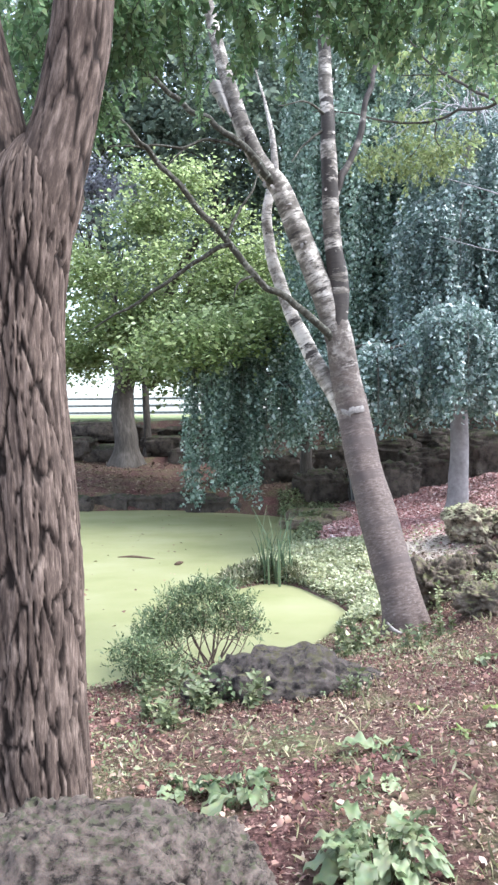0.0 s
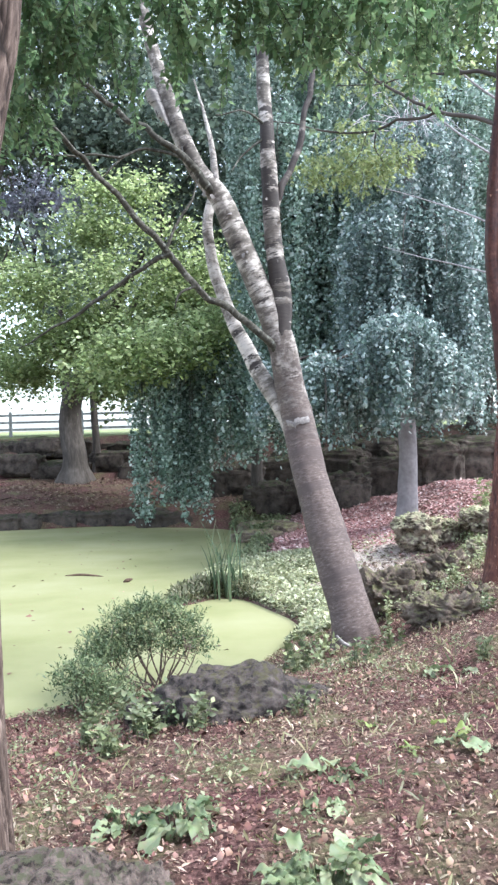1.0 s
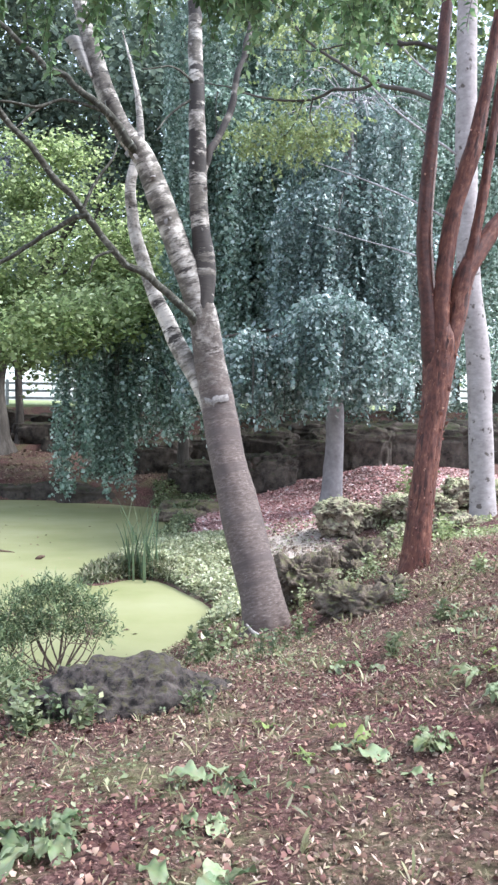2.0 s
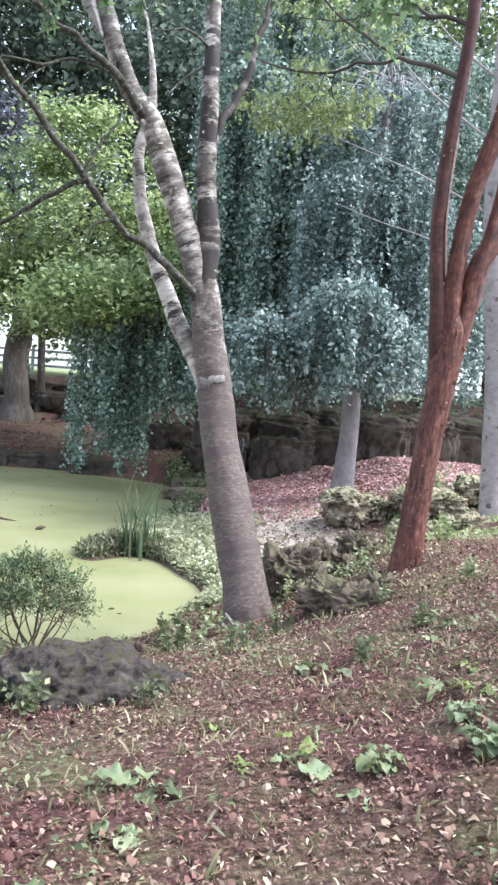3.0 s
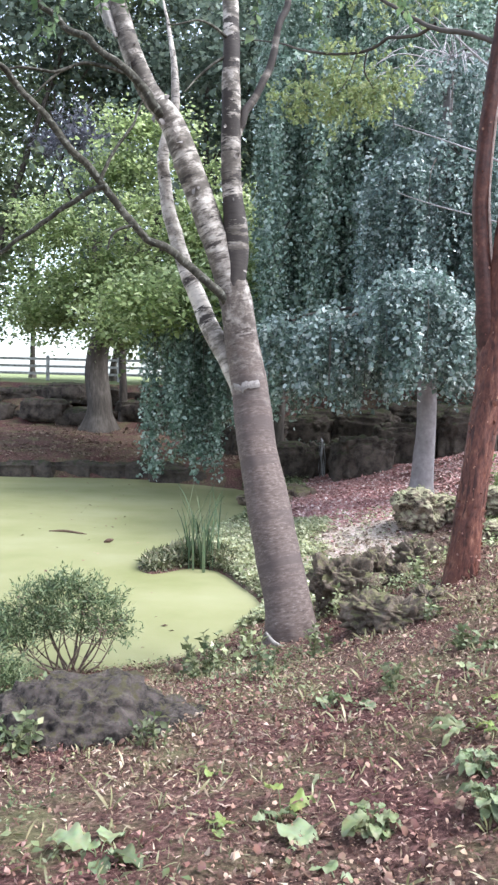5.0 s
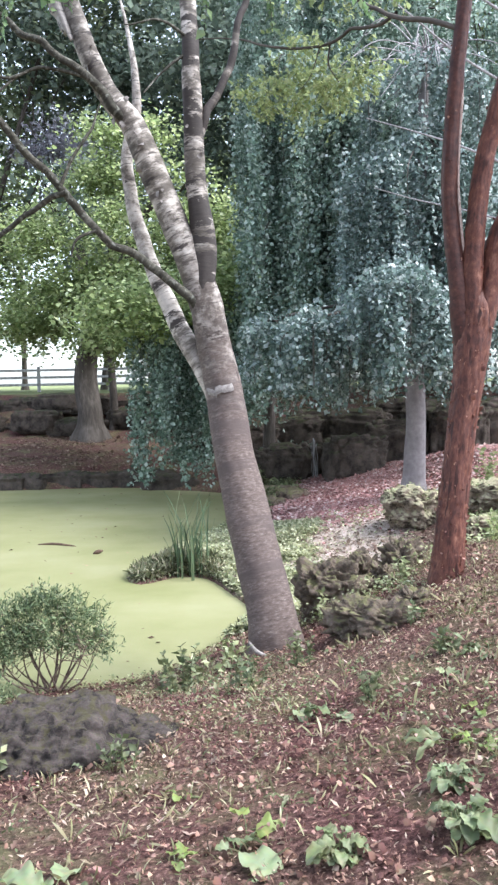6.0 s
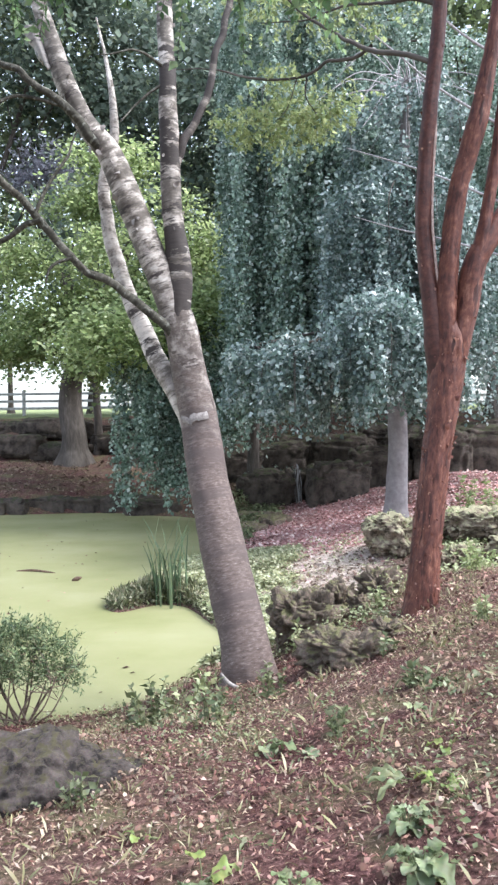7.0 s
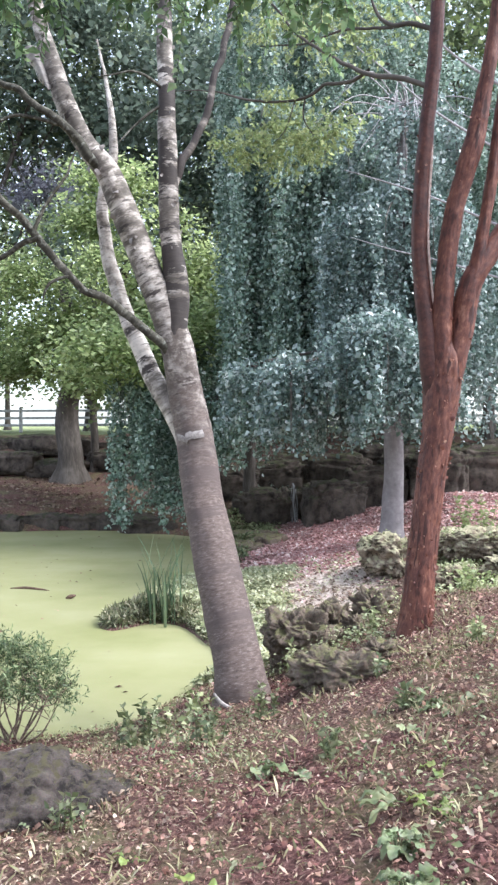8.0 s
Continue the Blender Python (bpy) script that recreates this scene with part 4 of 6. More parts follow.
    part("scar", mesh_data("scar", v, f, M_SCAR, u), t, "pale scar in the bark")
    # sparse birch leaves on the far side of the crown
    tips = np.array([(1.4, 8.4, 7.0), (-0.6, 7.8, 7.4), (0.05, 8.5, 6.9), (0.55, 8.2, 7.8), (-1.7, 7.1, 5.9), (-1.3, 7.3, 6.2)])
    ps = np.vstack([c + rng.normal(size=(220, 3)) * np.array([0.5, 0.4, 0.35]) for c in tips])
    v, f = leaves(rng, ps, 0.055, "oval", droop=0.5)
    part("crown", mesh_data("crown", v, f, M_LEAF_M), t, "small green birch leaves", kind="stuff")


def red_tree():
    base = (2.5, 7.25, land_at(2.5, 7.25) - 0.03)
    t = thing("red_barked_tree", base, "tree with cinnamon red flaking bark splitting into several stems", "tree")
    main = [(2.48, 7.25, 0.7, 0.155), (2.49, 7.25, 0.87, 0.138), (2.5, 7.25, 0.98, 0.122), (2.54, 7.27, 1.37, 0.108), (2.61, 7.32, 1.9, 0.1), (2.67, 7.36, 2.25, 0.112), (2.72, 7.4, 2.62, 0.128), (2.74, 7.4, 2.85, 0.11), (2.74, 7.4, 3.0, 0.05)]
    part("trunk", stem_mesh("trunk", M_RED, main, seg=72, step=0.02, relief=flakes(0.0095), wobble=0.08), t)
    stems = [
        [(2.69, 7.4, 2.45, 0.080), (2.65, 7.4, 2.7, 0.082), (2.62, 7.4, 2.98, 0.070), (2.58, 7.4, 3.39, 0.062), (2.56, 7.4, 3.8, 0.059), (2.6, 7.4, 4.41, 0.056), (2.66, 7.4, 4.93, 0.053), (2.7, 7.4, 5.42, 0.050), (2.73, 7.4, 6.02, 0.042), (2.75, 7.4, 6.62, 0.033), (2.8, 7.4, 8.0, 0.012)],
        [(2.70, 7.4, 2.45, 0.080), (2.71, 7.39, 2.7, 0.085), (2.72, 7.38, 3.06, 0.074), (2.74, 7.36, 3.46, 0.069), (2.8, 7.35, 3.9, 0.068), (2.91, 7.32, 4.32, 0.071), (3.02, 7.3, 4.8, 0.052), (3.09, 7.3, 5.28, 0.046), (3.16, 7.2, 5.89, 0.032), (3.25, 7.1, 7.0, 0.012)],
        [(2.74, 7.4, 2.45, 0.080), (2.78, 7.4, 2.7, 0.086), (2.86, 7.4, 3.06, 0.088), (2.94, 7.4, 3.41, 0.081), (3.13, 7.45, 3.7, 0.073), (3.43, 7.5, 4.1, 0.060), (3.71, 7.5, 4.71, 0.043), (4.1, 7.6, 6.0, 0.016)],
        [(2.91, 7.38, 3.25, 0.048), (2.94, 7.38, 3.42, 0.056), (3.02, 7.4, 3.79, 0.046), (3.08, 7.4, 4.2, 0.042), (3.15, 7.4, 4.68, 0.036), (3.25, 7.4, 5.41, 0.026), (3.35, 7.4, 6.4, 0.010)],
    ]
    for i, p in enumerate(stems):
        part("stem", stem_mesh("stem", M_RED_SHADED if i == 0 else M_RED, p, seg=44, step=0.025, relief=flakes(0.004 if i == 0 else 0.007), wobble=0.1, kink=0.012, seed=i + 20), t)
    limbs = [
        [(2.64, 7.4, 4.78, 0.017), (2.55, 7.44, 4.84, 0.020), (2.38, 7.6, 4.95, 0.020), (2.19, 7.8, 5.1, 0.017), (1.86, 8.2, 5.45, 0.014), (1.68, 8.4, 5.69, 0.011), (1.45, 8.6, 6.05, 0.009), (1.2, 8.8, 6.5, 0.004)],
        [(2.24, 7.76, 5.08, 0.013), (2.15, 7.9, 5.07, 0.015), (1.98, 8.1, 5.12, 0.014), (1.84, 8.35, 5.13, 0.013), (1.6, 8.55, 5.17, 0.012), (1.29, 8.8, 5.28, 0.011), (0.97, 9.0, 5.44, 0.007), (0.59, 9.2, 5.53, 0.004)],
        [(2.69, 7.4, 5.2, 0.018), (2.55, 7.5, 5.28, 0.018), (2.4, 7.6, 5.32, 0.016), (2.28, 7.7, 5.5, 0.012), (2.2, 7.8, 5.9, 0.006)],
        [(2.4, 7.6, 5.32, 0.012), (2.1, 7.9, 5.45, 0.010), (1.8, 8.2, 5.5, 0.007), (1.4, 8.5, 5.6, 0.004)],
        [(1.78, 8.45, 5.14, 0.007), (1.76, 8.5, 4.98, 0.006), (1.84, 8.55, 4.86, 0.004)],
        [(1.7, 8.5, 5.15, 0.006), (1.62, 8.55, 4.95, 0.005), (1.5, 8.6, 4.82, 0.003)],
    ]
    for i, p in enumerate(limbs):
        part("branch", stem_mesh("branch", M_DARKBARK, p, seg=10, step=0.04, wobble=0.2, kink=0.03, seed=i + 30), t)
    # a long strip where the bark has peeled away
    strip = [(x + 0.92 * r, y - 0.42 * r, z, 0.011) for x, y, z, r in smooth_path(stems[0][2:6], 0.12)]
    strip[0], strip[-1] = (*strip[0][:3], 0.003), (*strip[-1][:3], 0.003)
    part("peeled_strip", stem_mesh("peeled_strip", M_STRIP, strip, seg=8, step=0.03, wobble=0.25, seed=5), t, "pale strip of bare wood")
    rng = np.random.default_rng(21)
    part("bark_flake_growth", mesh_data("bark_flake_growth", *bark_flakes(rng, main, 420, 0.02), M_RED_FLAKE), t, "curling flakes of red bark", kind="stuff")
    for p in stems[:3]:
        part("bark_flake_growth", mesh_data("bark_flake_growth", *bark_flakes(rng, p[:7], 90, 0.014), M_RED_FLAKE), t, "curling flakes of red bark", kind="stuff")
    tufts = [(1.55, 8.75, 5.22, 0.16), (1.35, 8.8, 4.92, 0.2), (1.6, 8.75, 4.85, 0.2), (1.85, 8.7, 4.88, 0.2), (1.2, 8.9, 4.95, 0.14), (2.1, 8.7, 5.02, 0.14), (1.75, 8.8, 5.0, 0.2),
             (1.7, 8.6, 5.85, 0.28), (2.0, 8.5, 5.75, 0.26), (2.3, 8.4, 5.7, 0.22), (1.45, 8.7, 5.95, 0.25), (2.2, 8.5, 6.0, 0.3), (1.2, 8.9, 6.3, 0.3)]
    ps, ws = [], []
    for cx, cy, cz, r in tufts:
        for k in range(int((80 if cz < 5.4 else 36) * (r / 0.2) ** 1.5)):
            a = np.array([cx, cy, cz]) + rng.normal(size=3) * np.array([r, r, r * 0.75]) * 0.8
            way = np.array([rng.normal() * 0.7, rng.normal() * 0.7, -0.55])
            way /= np.linalg.norm(way)
            tt = np.linspace(0.1, 1, 6)
            ps.append(a + tt[:, None] * 0.13 * way)
            side = np.cross(way, rng.normal(size=3))
            ws.append(np.repeat([side / np.linalg.norm(side) + 0.3 * way], 6, 0))
    v, f = leaves(rng, np.vstack(ps), 0.042, "oval", ways=np.vstack(ws), droop=0.2)
    part("crown", mesh_data("crown", v, f, M_LEAF_S), t, "light green feathery leaf sprays", kind="stuff")


def strand_leaves(rng, tops, bottoms, gap, jitter, sway=0.08):
    """Places down hanging strands."""
    ps = []
    for (x, y, z1), z0 in zip(tops, bottoms):
        n = max(2, int((z1 - z0) / gap))
        z = np.linspace(z1, z0, n)
        ph = rng.uniform(0, 6.28, 2)
        drift = rng.normal(size=2) * 0.05
        t = (z1 - z) / max(0.1, z1 - z0)
        px = x + drift[0] * t + sway * np.sin(z * 1.3 + ph[0])
        py = y + drift[1] * t + sway * np.sin(z * 1.1 + ph[1])
        ps.append(np.stack([px, py, z], 1) + rng.normal(size=(n, 3)) * jitter)
    return np.vstack(ps)


def weeping_tree(apex, base, trunk, bark, domes, skirt, seed, label, size=0.06, extra=0, gap=0.03, mat=None):
    """A weeping tree: branches arch out from the apex and hang as curtains. domes: (x, y, z, radius, low, strands)."""
    rng = np.random.default_rng(seed)
    t = thing("weeping_beech_tree", base, label, "tree")
    part("trunk", stem_mesh("trunk", bark, trunk, seg=28, step=0.06, wobble=0.08, seed=seed), t)
    tops, lows, arches = [], [], []
    for x, y, z, r, low, n in domes:
        for k in range(n):
            a, q = rng.uniform(0, 2 * np.pi), math.sqrt(rng.uniform(0, 1))
            if rng.uniform() < 0.35:
                q = rng.uniform(0.85, 1.05)
            if k % 6 == 0 or len(tops) == 0:
                bx, by, bz = x + r * q * math.cos(a), y + r * q * math.sin(a), z - 0.62 * r * q * q + rng.normal() * 0.18
                bl = low + rng.uniform(0, 1.0) * (1.3 - q) + abs(rng.normal()) * 0.2
            tops.append((bx + rng.normal() * 0.05, by + rng.normal() * 0.05, bz + rng.normal() * 0.08))
            lows.append(bl + abs(rng.normal()) * 0.3)
        for k in range(7):
            a = rng.uniform(0, 2 * np.pi)
            e = np.array([x + r * 0.95 * math.cos(a), y + r * 0.95 * math.sin(a), z - 0.6 * r])
            c = np.array([x, y, z])
            arches.append(tube([(*c, 0.02), (*(c * 0.6 + e * 0.4 + np.array([0, 0, 0.05])), 0.014), (*e, 0.007), (*(e - np.array([0, 0, 0.7])), 0.004)], seg=6, step=0.15, wobble=0.1))
        tz = np.array(trunk)
        c = np.array([x, y, z])
        p0 = np.array([np.interp(min(z + 0.3, apex[2]), tz[:, 2], tz[:, k]) for k in range(3)])
        if np.linalg.norm(p0 - c) > 0.3:
            m = (p0 + c) / 2 + np.array([0, 0, 0.1])
            arches.append(tube([(*p0, 0.04), (*m, 0.03), (*c, 0.02)], seg=8, step=0.15, wobble=0.1))
    lows = [min(l, tp[2] - 0.5) for l, tp in zip(lows, tops)]
    ps = strand_leaves(rng, tops, lows, gap, 0.035)
    caps = []
    for x, y, z, r, low, n in domes:
        a, q = rng.uniform(0, 2 * np.pi, n * 9), np.sqrt(rng.uniform(0, 1, n * 9))
        caps.append(np.stack([x + r * q * np.cos(a), y + r * q * np.sin(a), z - 0.62 * r * q * q + rng.normal(size=n * 9) * 0.1], 1))
    v, f = join_leaves([leaves(rng, ps, size, "quad", droop=0.9, spread=0.28), leaves(rng, np.vstack(caps), size * 1.1, "quad", droop=0.6, flat=0.3, spread=0.28)])
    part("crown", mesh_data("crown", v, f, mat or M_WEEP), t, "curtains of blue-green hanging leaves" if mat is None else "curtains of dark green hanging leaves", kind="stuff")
    for v, f, u in arches:
        part("branch", mesh_data("branch", v, f, M_DARKBARK, u), t)
    if extra:
        # bare grey twigs at the crown's top
        tw = []
        for k in range(extra):
            a = np.array(apex) + rng.normal(size=3) * 0.12
            d = np.array([rng.normal() * 0.8 - 0.3, rng.normal() * 0.6 - 0.4, -0.1 + rng.normal() * 0.4])
            b = a + d * 0.5
            c = b + np.array([d[0] * 0.4, d[1] * 0.4, -0.5])
            tw.append(tube([(*a, 0.014), (*b, 0.009), (*c, 0.004)], seg=5, step=0.15, wobble=0.2))
        for v, f, u in tw:
            part("twig", mesh_data("twig", v, f, M_TWIG, u), t)
    return t


def crown_tree(name, base, height, trunk_r, centre, radii, clumps, per, size, mat, bark, seed, label, low=None, shape="oval", limbs=9, spread=0.42, group="", flat=0.2, lobes=()):
    """A broad-leaved tree: a tapering trunk, limbs to the clumps, clumps of leaves with gaps."""
    rng = np.random.default_rng(seed)
    t = thing(name, base, label, "tree", group)
    b, c = np.array(base), np.array(centre)
    top = np.array([c[0], c[1], c[2] + radii[2] * 0.5])
    m1 = b + (np.array([c[0], c[1], b[2]]) - b) * 0.02 + np.array([0, 0, height * 0.3])
    pts = [(*(b - np.array([0, 0, 0.2])), trunk_r * 1.8), (*(b + np.array([0, 0, 0.15])), trunk_r * 1.35), (*(b + np.array([0, 0, 0.7])), trunk_r), (*m1, trunk_r * 0.85), (*top, trunk_r * 0.2)]

    def roots(A, L, R):
        q = np.stack([np.cos(A).ravel() * 2.2, np.sin(A).ravel() * 2.2, L.ravel() * 0.7 + seed], 1)
        return (fbm(q, 3).reshape(A.shape) - 0.45) * trunk_r * (0.3 + 1.3 * np.clip(1 - L / 0.7, 0, 1))
    part("trunk", stem_mesh("trunk", bark, pts, seg=30, step=0.09, relief=roots, seed=seed), t)
    cl = []
    while len(cl) < clumps:
        d = rng.normal(size=3)
        d /= np.linalg.norm(d)
        p = c + d * np.array(radii) * rng.uniform(0.45, 1.0)
        if low is None or p[2] > low:
            cl.append(p)
    for lx, ly, lz, lr, ln in lobes:
        for k in range(ln):
            d = rng.normal(size=3)
            d /= np.linalg.norm(d)
            cl.append(np.array([lx, ly, lz]) + d * np.array([lr, lr * 0.8, lr * 0.55]) * rng.uniform(0.3, 1.1))
    for k in range(limbs):
        e = cl[int(rng.integers(len(cl)))]
        s = b + (top - b) * rng.uniform(0.35, 0.75)
        m = s * 0.5 + e * 0.5 + np.array([0, 0, 0.3])
        part("branch", stem_mesh("branch", bark, [(*s, trunk_r * 0.3), (*m, trunk_r * 0.18), (*e, trunk_r * 0.05)], seg=8, step=0.2, wobble=0.15, seed=k), t)
    ps = np.vstack([p + rng.normal(size=(per, 3)) * np.array([spread, spread, spread * 0.55]) * rng.uniform(0.7, 1.4) * min(radii) * 0.5 for p in cl])
    v, f = leaves(rng, ps, size, shape, droop=0.35, flat=flat, spread=0.25)
    part("crown", mesh_data("crown", v, f, mat), t, kind="stuff")
    return t


furrowed_tree()
birch_tree()
red_tree()
zb = land_at(3.52, 15.8)
weeping_tree((3.74, 15.7, 7.75), (3.52, 15.8, zb - 0.05),
             [(3.5, 15.8, zb - 0.25, 0.34), (3.51, 15.8, zb + 0.1, 0.235), (3.53, 15.8, zb + 0.45, 0.19), (3.56, 15.8, 1.98, 0.165), (3.5, 15.8, 3.91, 0.146), (3.66, 15.8, 6.0, 0.12), (3.74, 15.7, 7.75, 0.06)],
             M_GREYBARK, [(3.7, 15.5, 7.6, 1.0, 3.0, 150), (2.95, 13.5, 3.95, 0.72, 2.0, 170), (1.75, 13.6, 3.3, 0.5, 1.85, 90), (2.3, 13.9, 3.15, 0.45, 1.95, 60), (3.6, 15.2, 6.3, 1.3, 2.6, 170), (4.7, 15.6, 5.6, 1.0, 2.0, 150), (3.7, 13.7, 3.5, 0.5, 2.0, 70), (1.15, 14.6, 3.4, 0.5, 1.8, 60), (2.6, 14.6, 3.1, 0.55, 1.9, 60)],
             2.2, 5, "weeping beech with smooth grey trunk and hanging leaf curtains", extra=46, size=0.07)
zb2 = land_at(0.9, 21.6)
weeping_tree((1.9, 19.0, 12.0), (0.9, 21.6, zb2 - 0.05),
             [(0.9, 21.6, zb2 - 0.25, 0.22), (0.9, 21.6, zb2 + 0.3, 0.15), (1.0, 21.4, 3.0, 0.13), (1.4, 20.6, 6.0, 0.12), (1.9, 19.0, 12.0, 0.07)],
             M_DARKBARK, [(2.0, 18.4, 11.6, 1.7, 3.0, 260), (3.4, 18.6, 11.0, 1.6, 3.0, 230), (1.9, 17.3, 7.4, 0.9, 2.2, 150), (2.9, 17.2, 7.8, 0.9, 2.4, 150), (1.3, 17.4, 5.6, 0.7, 1.9, 90), (2.5, 16.9, 7.2, 0.7, 2.4, 110), (2.2, 16.6, 5.7, 0.6, 2.2, 80), (1.5, 16.9, 8.4, 0.7, 3.0, 90), (-0.55, 18.4, 3.4, 0.4, 1.5, 26), (-1.2, 18.5, 3.3, 0.3, 1.6, 14), (2.1, 17.9, 8.6, 0.9, 2.4, 120), (5.2, 18.8, 9.8, 1.4, 3.0, 170), (0.8, 18.4, 4.5, 0.7, 1.4, 60),
                   (-0.1, 18.6, 4.1, 0.35, 0.9, 26), (-1.62, 18.5, 3.5, 0.17, 0.05, 26), (-1.3, 18.9, 3.0, 0.22, 1.7, 10), (-1.15, 18.5, 3.5, 0.12, 1.1, 10), (-0.8, 18.5, 3.6, 0.22, 0.05, 36), (-0.35, 18.6, 3.5, 0.25, 1.0, 20), (0.35, 17.6, 3.0, 0.4, 1.3, 30), (1.0, 17.2, 3.4, 0.55, 1.5, 55), (6.4, 18.5, 8.0, 1.2, 2.6, 120), (-0.9, 18.3, 3.9, 0.45, 1.2, 50), (-0.2, 18.4, 3.9, 0.45, 1.3, 50), (0.4, 18.0, 3.7, 0.4, 1.2, 40), (-0.45, 18.5, 3.5, 0.25, 0.1, 36), (-1.2, 18.4, 3.4, 0.2, 0.3, 24)],
             2.2, 6, "tall weeping beech whose curtains sweep down to the pond", size=0.078, gap=0.043, mat=M_WEEP_G)
crown_tree("maple_tree", (-4.47, 25.9, land_at(-4.47, 25.9)), 9, 0.35, (-1.9, 22.4, 5.9), (2.3, 2.2, 2.3), 38, 220, 0.09, M_LEAF_Y, M_DARKBARK, 7,
           "broad tree with dark trunk and drooping yellow-green leaves beyond the pond", low=3.4, shape="wide", limbs=12, spread=0.36, flat=0.45,
           lobes=((-3.9, 22.8, 4.9, 1.3, 22), (-1.0, 21.6, 4.7, 1.3, 22), (-2.6, 21.6, 3.9, 1.2, 16), (-0.4, 22.0, 6.2, 1.2, 16), (-5.0, 23.0, 4.2, 0.9, 12), (0.1, 21.5, 5.4, 0.9, 12), (-0.7, 20.2, 4.2, 1.0, 18), (-1.9, 20.6, 3.6, 0.8, 10), (-3.2, 22.5, 7.8, 0.9, 10), (-2.5, 22.5, 8.8, 0.9, 9), (-5.0, 22.6, 6.3, 0.9, 10), (-0.9, 17.9, 3.9, 0.7, 9), (-1.8, 18.3, 4.0, 0.7, 8), (-0.2, 18.2, 4.6, 0.7, 7)))


def scatter(rng, n, x0, x1, y0, y1, keep):
    """Random places on the ground; keep(x, y, height, shore distance) gives the share that stays."""
    x, y = rng.uniform(x0, x1, n), rng.uniform(y0, y1, n)
    s = shore_distance(x, y)
    z = land(x, y)
    ok = (s > 0.04) & (rng.uniform(size=n) < keep(x, y, s))
    return np.stack([x, y, z], 1)[ok]


def patchy(x, y, scale, seed):
    return fbm(np.stack([x * scale + seed, y * scale - seed, 0 * x], 1), 4)


# ---- distant trees that close the view ----
def distant_trees():
    rows = [(-13, 34, 7.5, 4.5, 0), (-9.5, 41, 8.5, 5, 1, 2.2), (-3.0, 44, 10.5, 5, 0), (1, 36, 8.5, 4.5, 0), (5, 33, 8.5, 4.5, 2), (9.5, 30, 8, 4.5, 2), (13, 36, 8, 5, 1), (-11.5, 31, 10, 4.2, 0, -3), (-8.5, 33, 15, 5.0, 0, 2.4), (-2.5, 36, 17, 5.5, 0),
            (7.5, 25, 7.5, 3.4, 2), (2.5, 29, 12, 4.5, 2), (-2, 31, 13, 4.5, 2), (11, 24, 9.5, 4, 2), (7.5, 31, 15, 4.5, 0), (12, 29, 14.5, 4.5, 1), (4.5, 36, 16, 5, 2), (17, 32, 8, 5, 1), (-14, 50, 14, 7, 0), (-2, 54, 16, 7.5, 2), (11, 50, 16, 7, 0), (-18, 40, 8, 5, 2), (-6, 31, 15, 3.6, 2, -3.5)]
    mats = (M_LEAF_M, M_LEAF_Y, M_LEAF_D)
    for i, (x, y, z, r, k, *aside) in enumerate(rows):
        bx = x + sum(aside)
        crown_tree("tree", (bx, y, land_at(bx, y)), z, 0.15, (x, y, z + 0.4), (r, r * 0.8, r * 0.95), 60, 140, 0.22, mats[k], M_DARKBARK, 40 + i,
                   ("mid green", "light green", "dark green")[k] + " leafy tree standing beyond the pond's far bank", low=4.4, limbs=5, group="trees beyond the pond", shape="quad")
    for i, (x, y, r) in enumerate(((-0.6, 29.5, 2.0), (2.2, 28.5, 2.2), (5.0, 28.5, 2.2))):
        crown_tree("bush", (x, y, land_at(x, y)), 3.5, 0.08, (x, y, 4.2), (r, r * 0.7, 2.0), 45, 130, 0.16, M_LEAF_D, M_DARKBARK, 90 + i,
                   "dense dark green bush above the stony bank", limbs=4, group="bushes above the bank", shape="quad")
    crown_tree("plum_tree", (-5.6, 30.5, land_at(-5.6, 30.5)), 6, 0.15, (-6.1, 31, 10.4), (1.6, 1.4, 1.5), 34, 130, 0.15, M_LEAF_P, M_DARKBARK, 70,
               "tree with greyish purple leaves behind the maple", low=4.5, limbs=5)
    for x, y, r in ((-4.0, 27.0, 0.13), (6.9, 22.6, 0.13)):
        z = land_at(x, y)
        t = thing("tree", (x, y, z), "slender dark tree trunk under the far trees", "tree", "slender trunks on the far bank")
        part("trunk", stem_mesh("trunk", M_DARKBARK, [(x, y, z - 0.2, r * 1.5), (x + 0.02, y, z + 0.6, r), (x - 0.05, y, z + 3, r * 0.8), (x + 0.1, y, z + 7, r * 0.4)], seg=14, step=0.12, wobble=0.15, seed=x), t)
        rng = np.random.default_rng(int(abs(x) * 10))
        ps = np.array([x, y, z + 6.5]) + rng.normal(size=(900, 3)) * np.array([0.9, 0.9, 1.2])
        v, f = leaves(rng, ps, 0.2, "wide", droop=0.3)
        part("crown", mesh_data("crown", v, f, M_LEAF_D), t, kind="stuff")


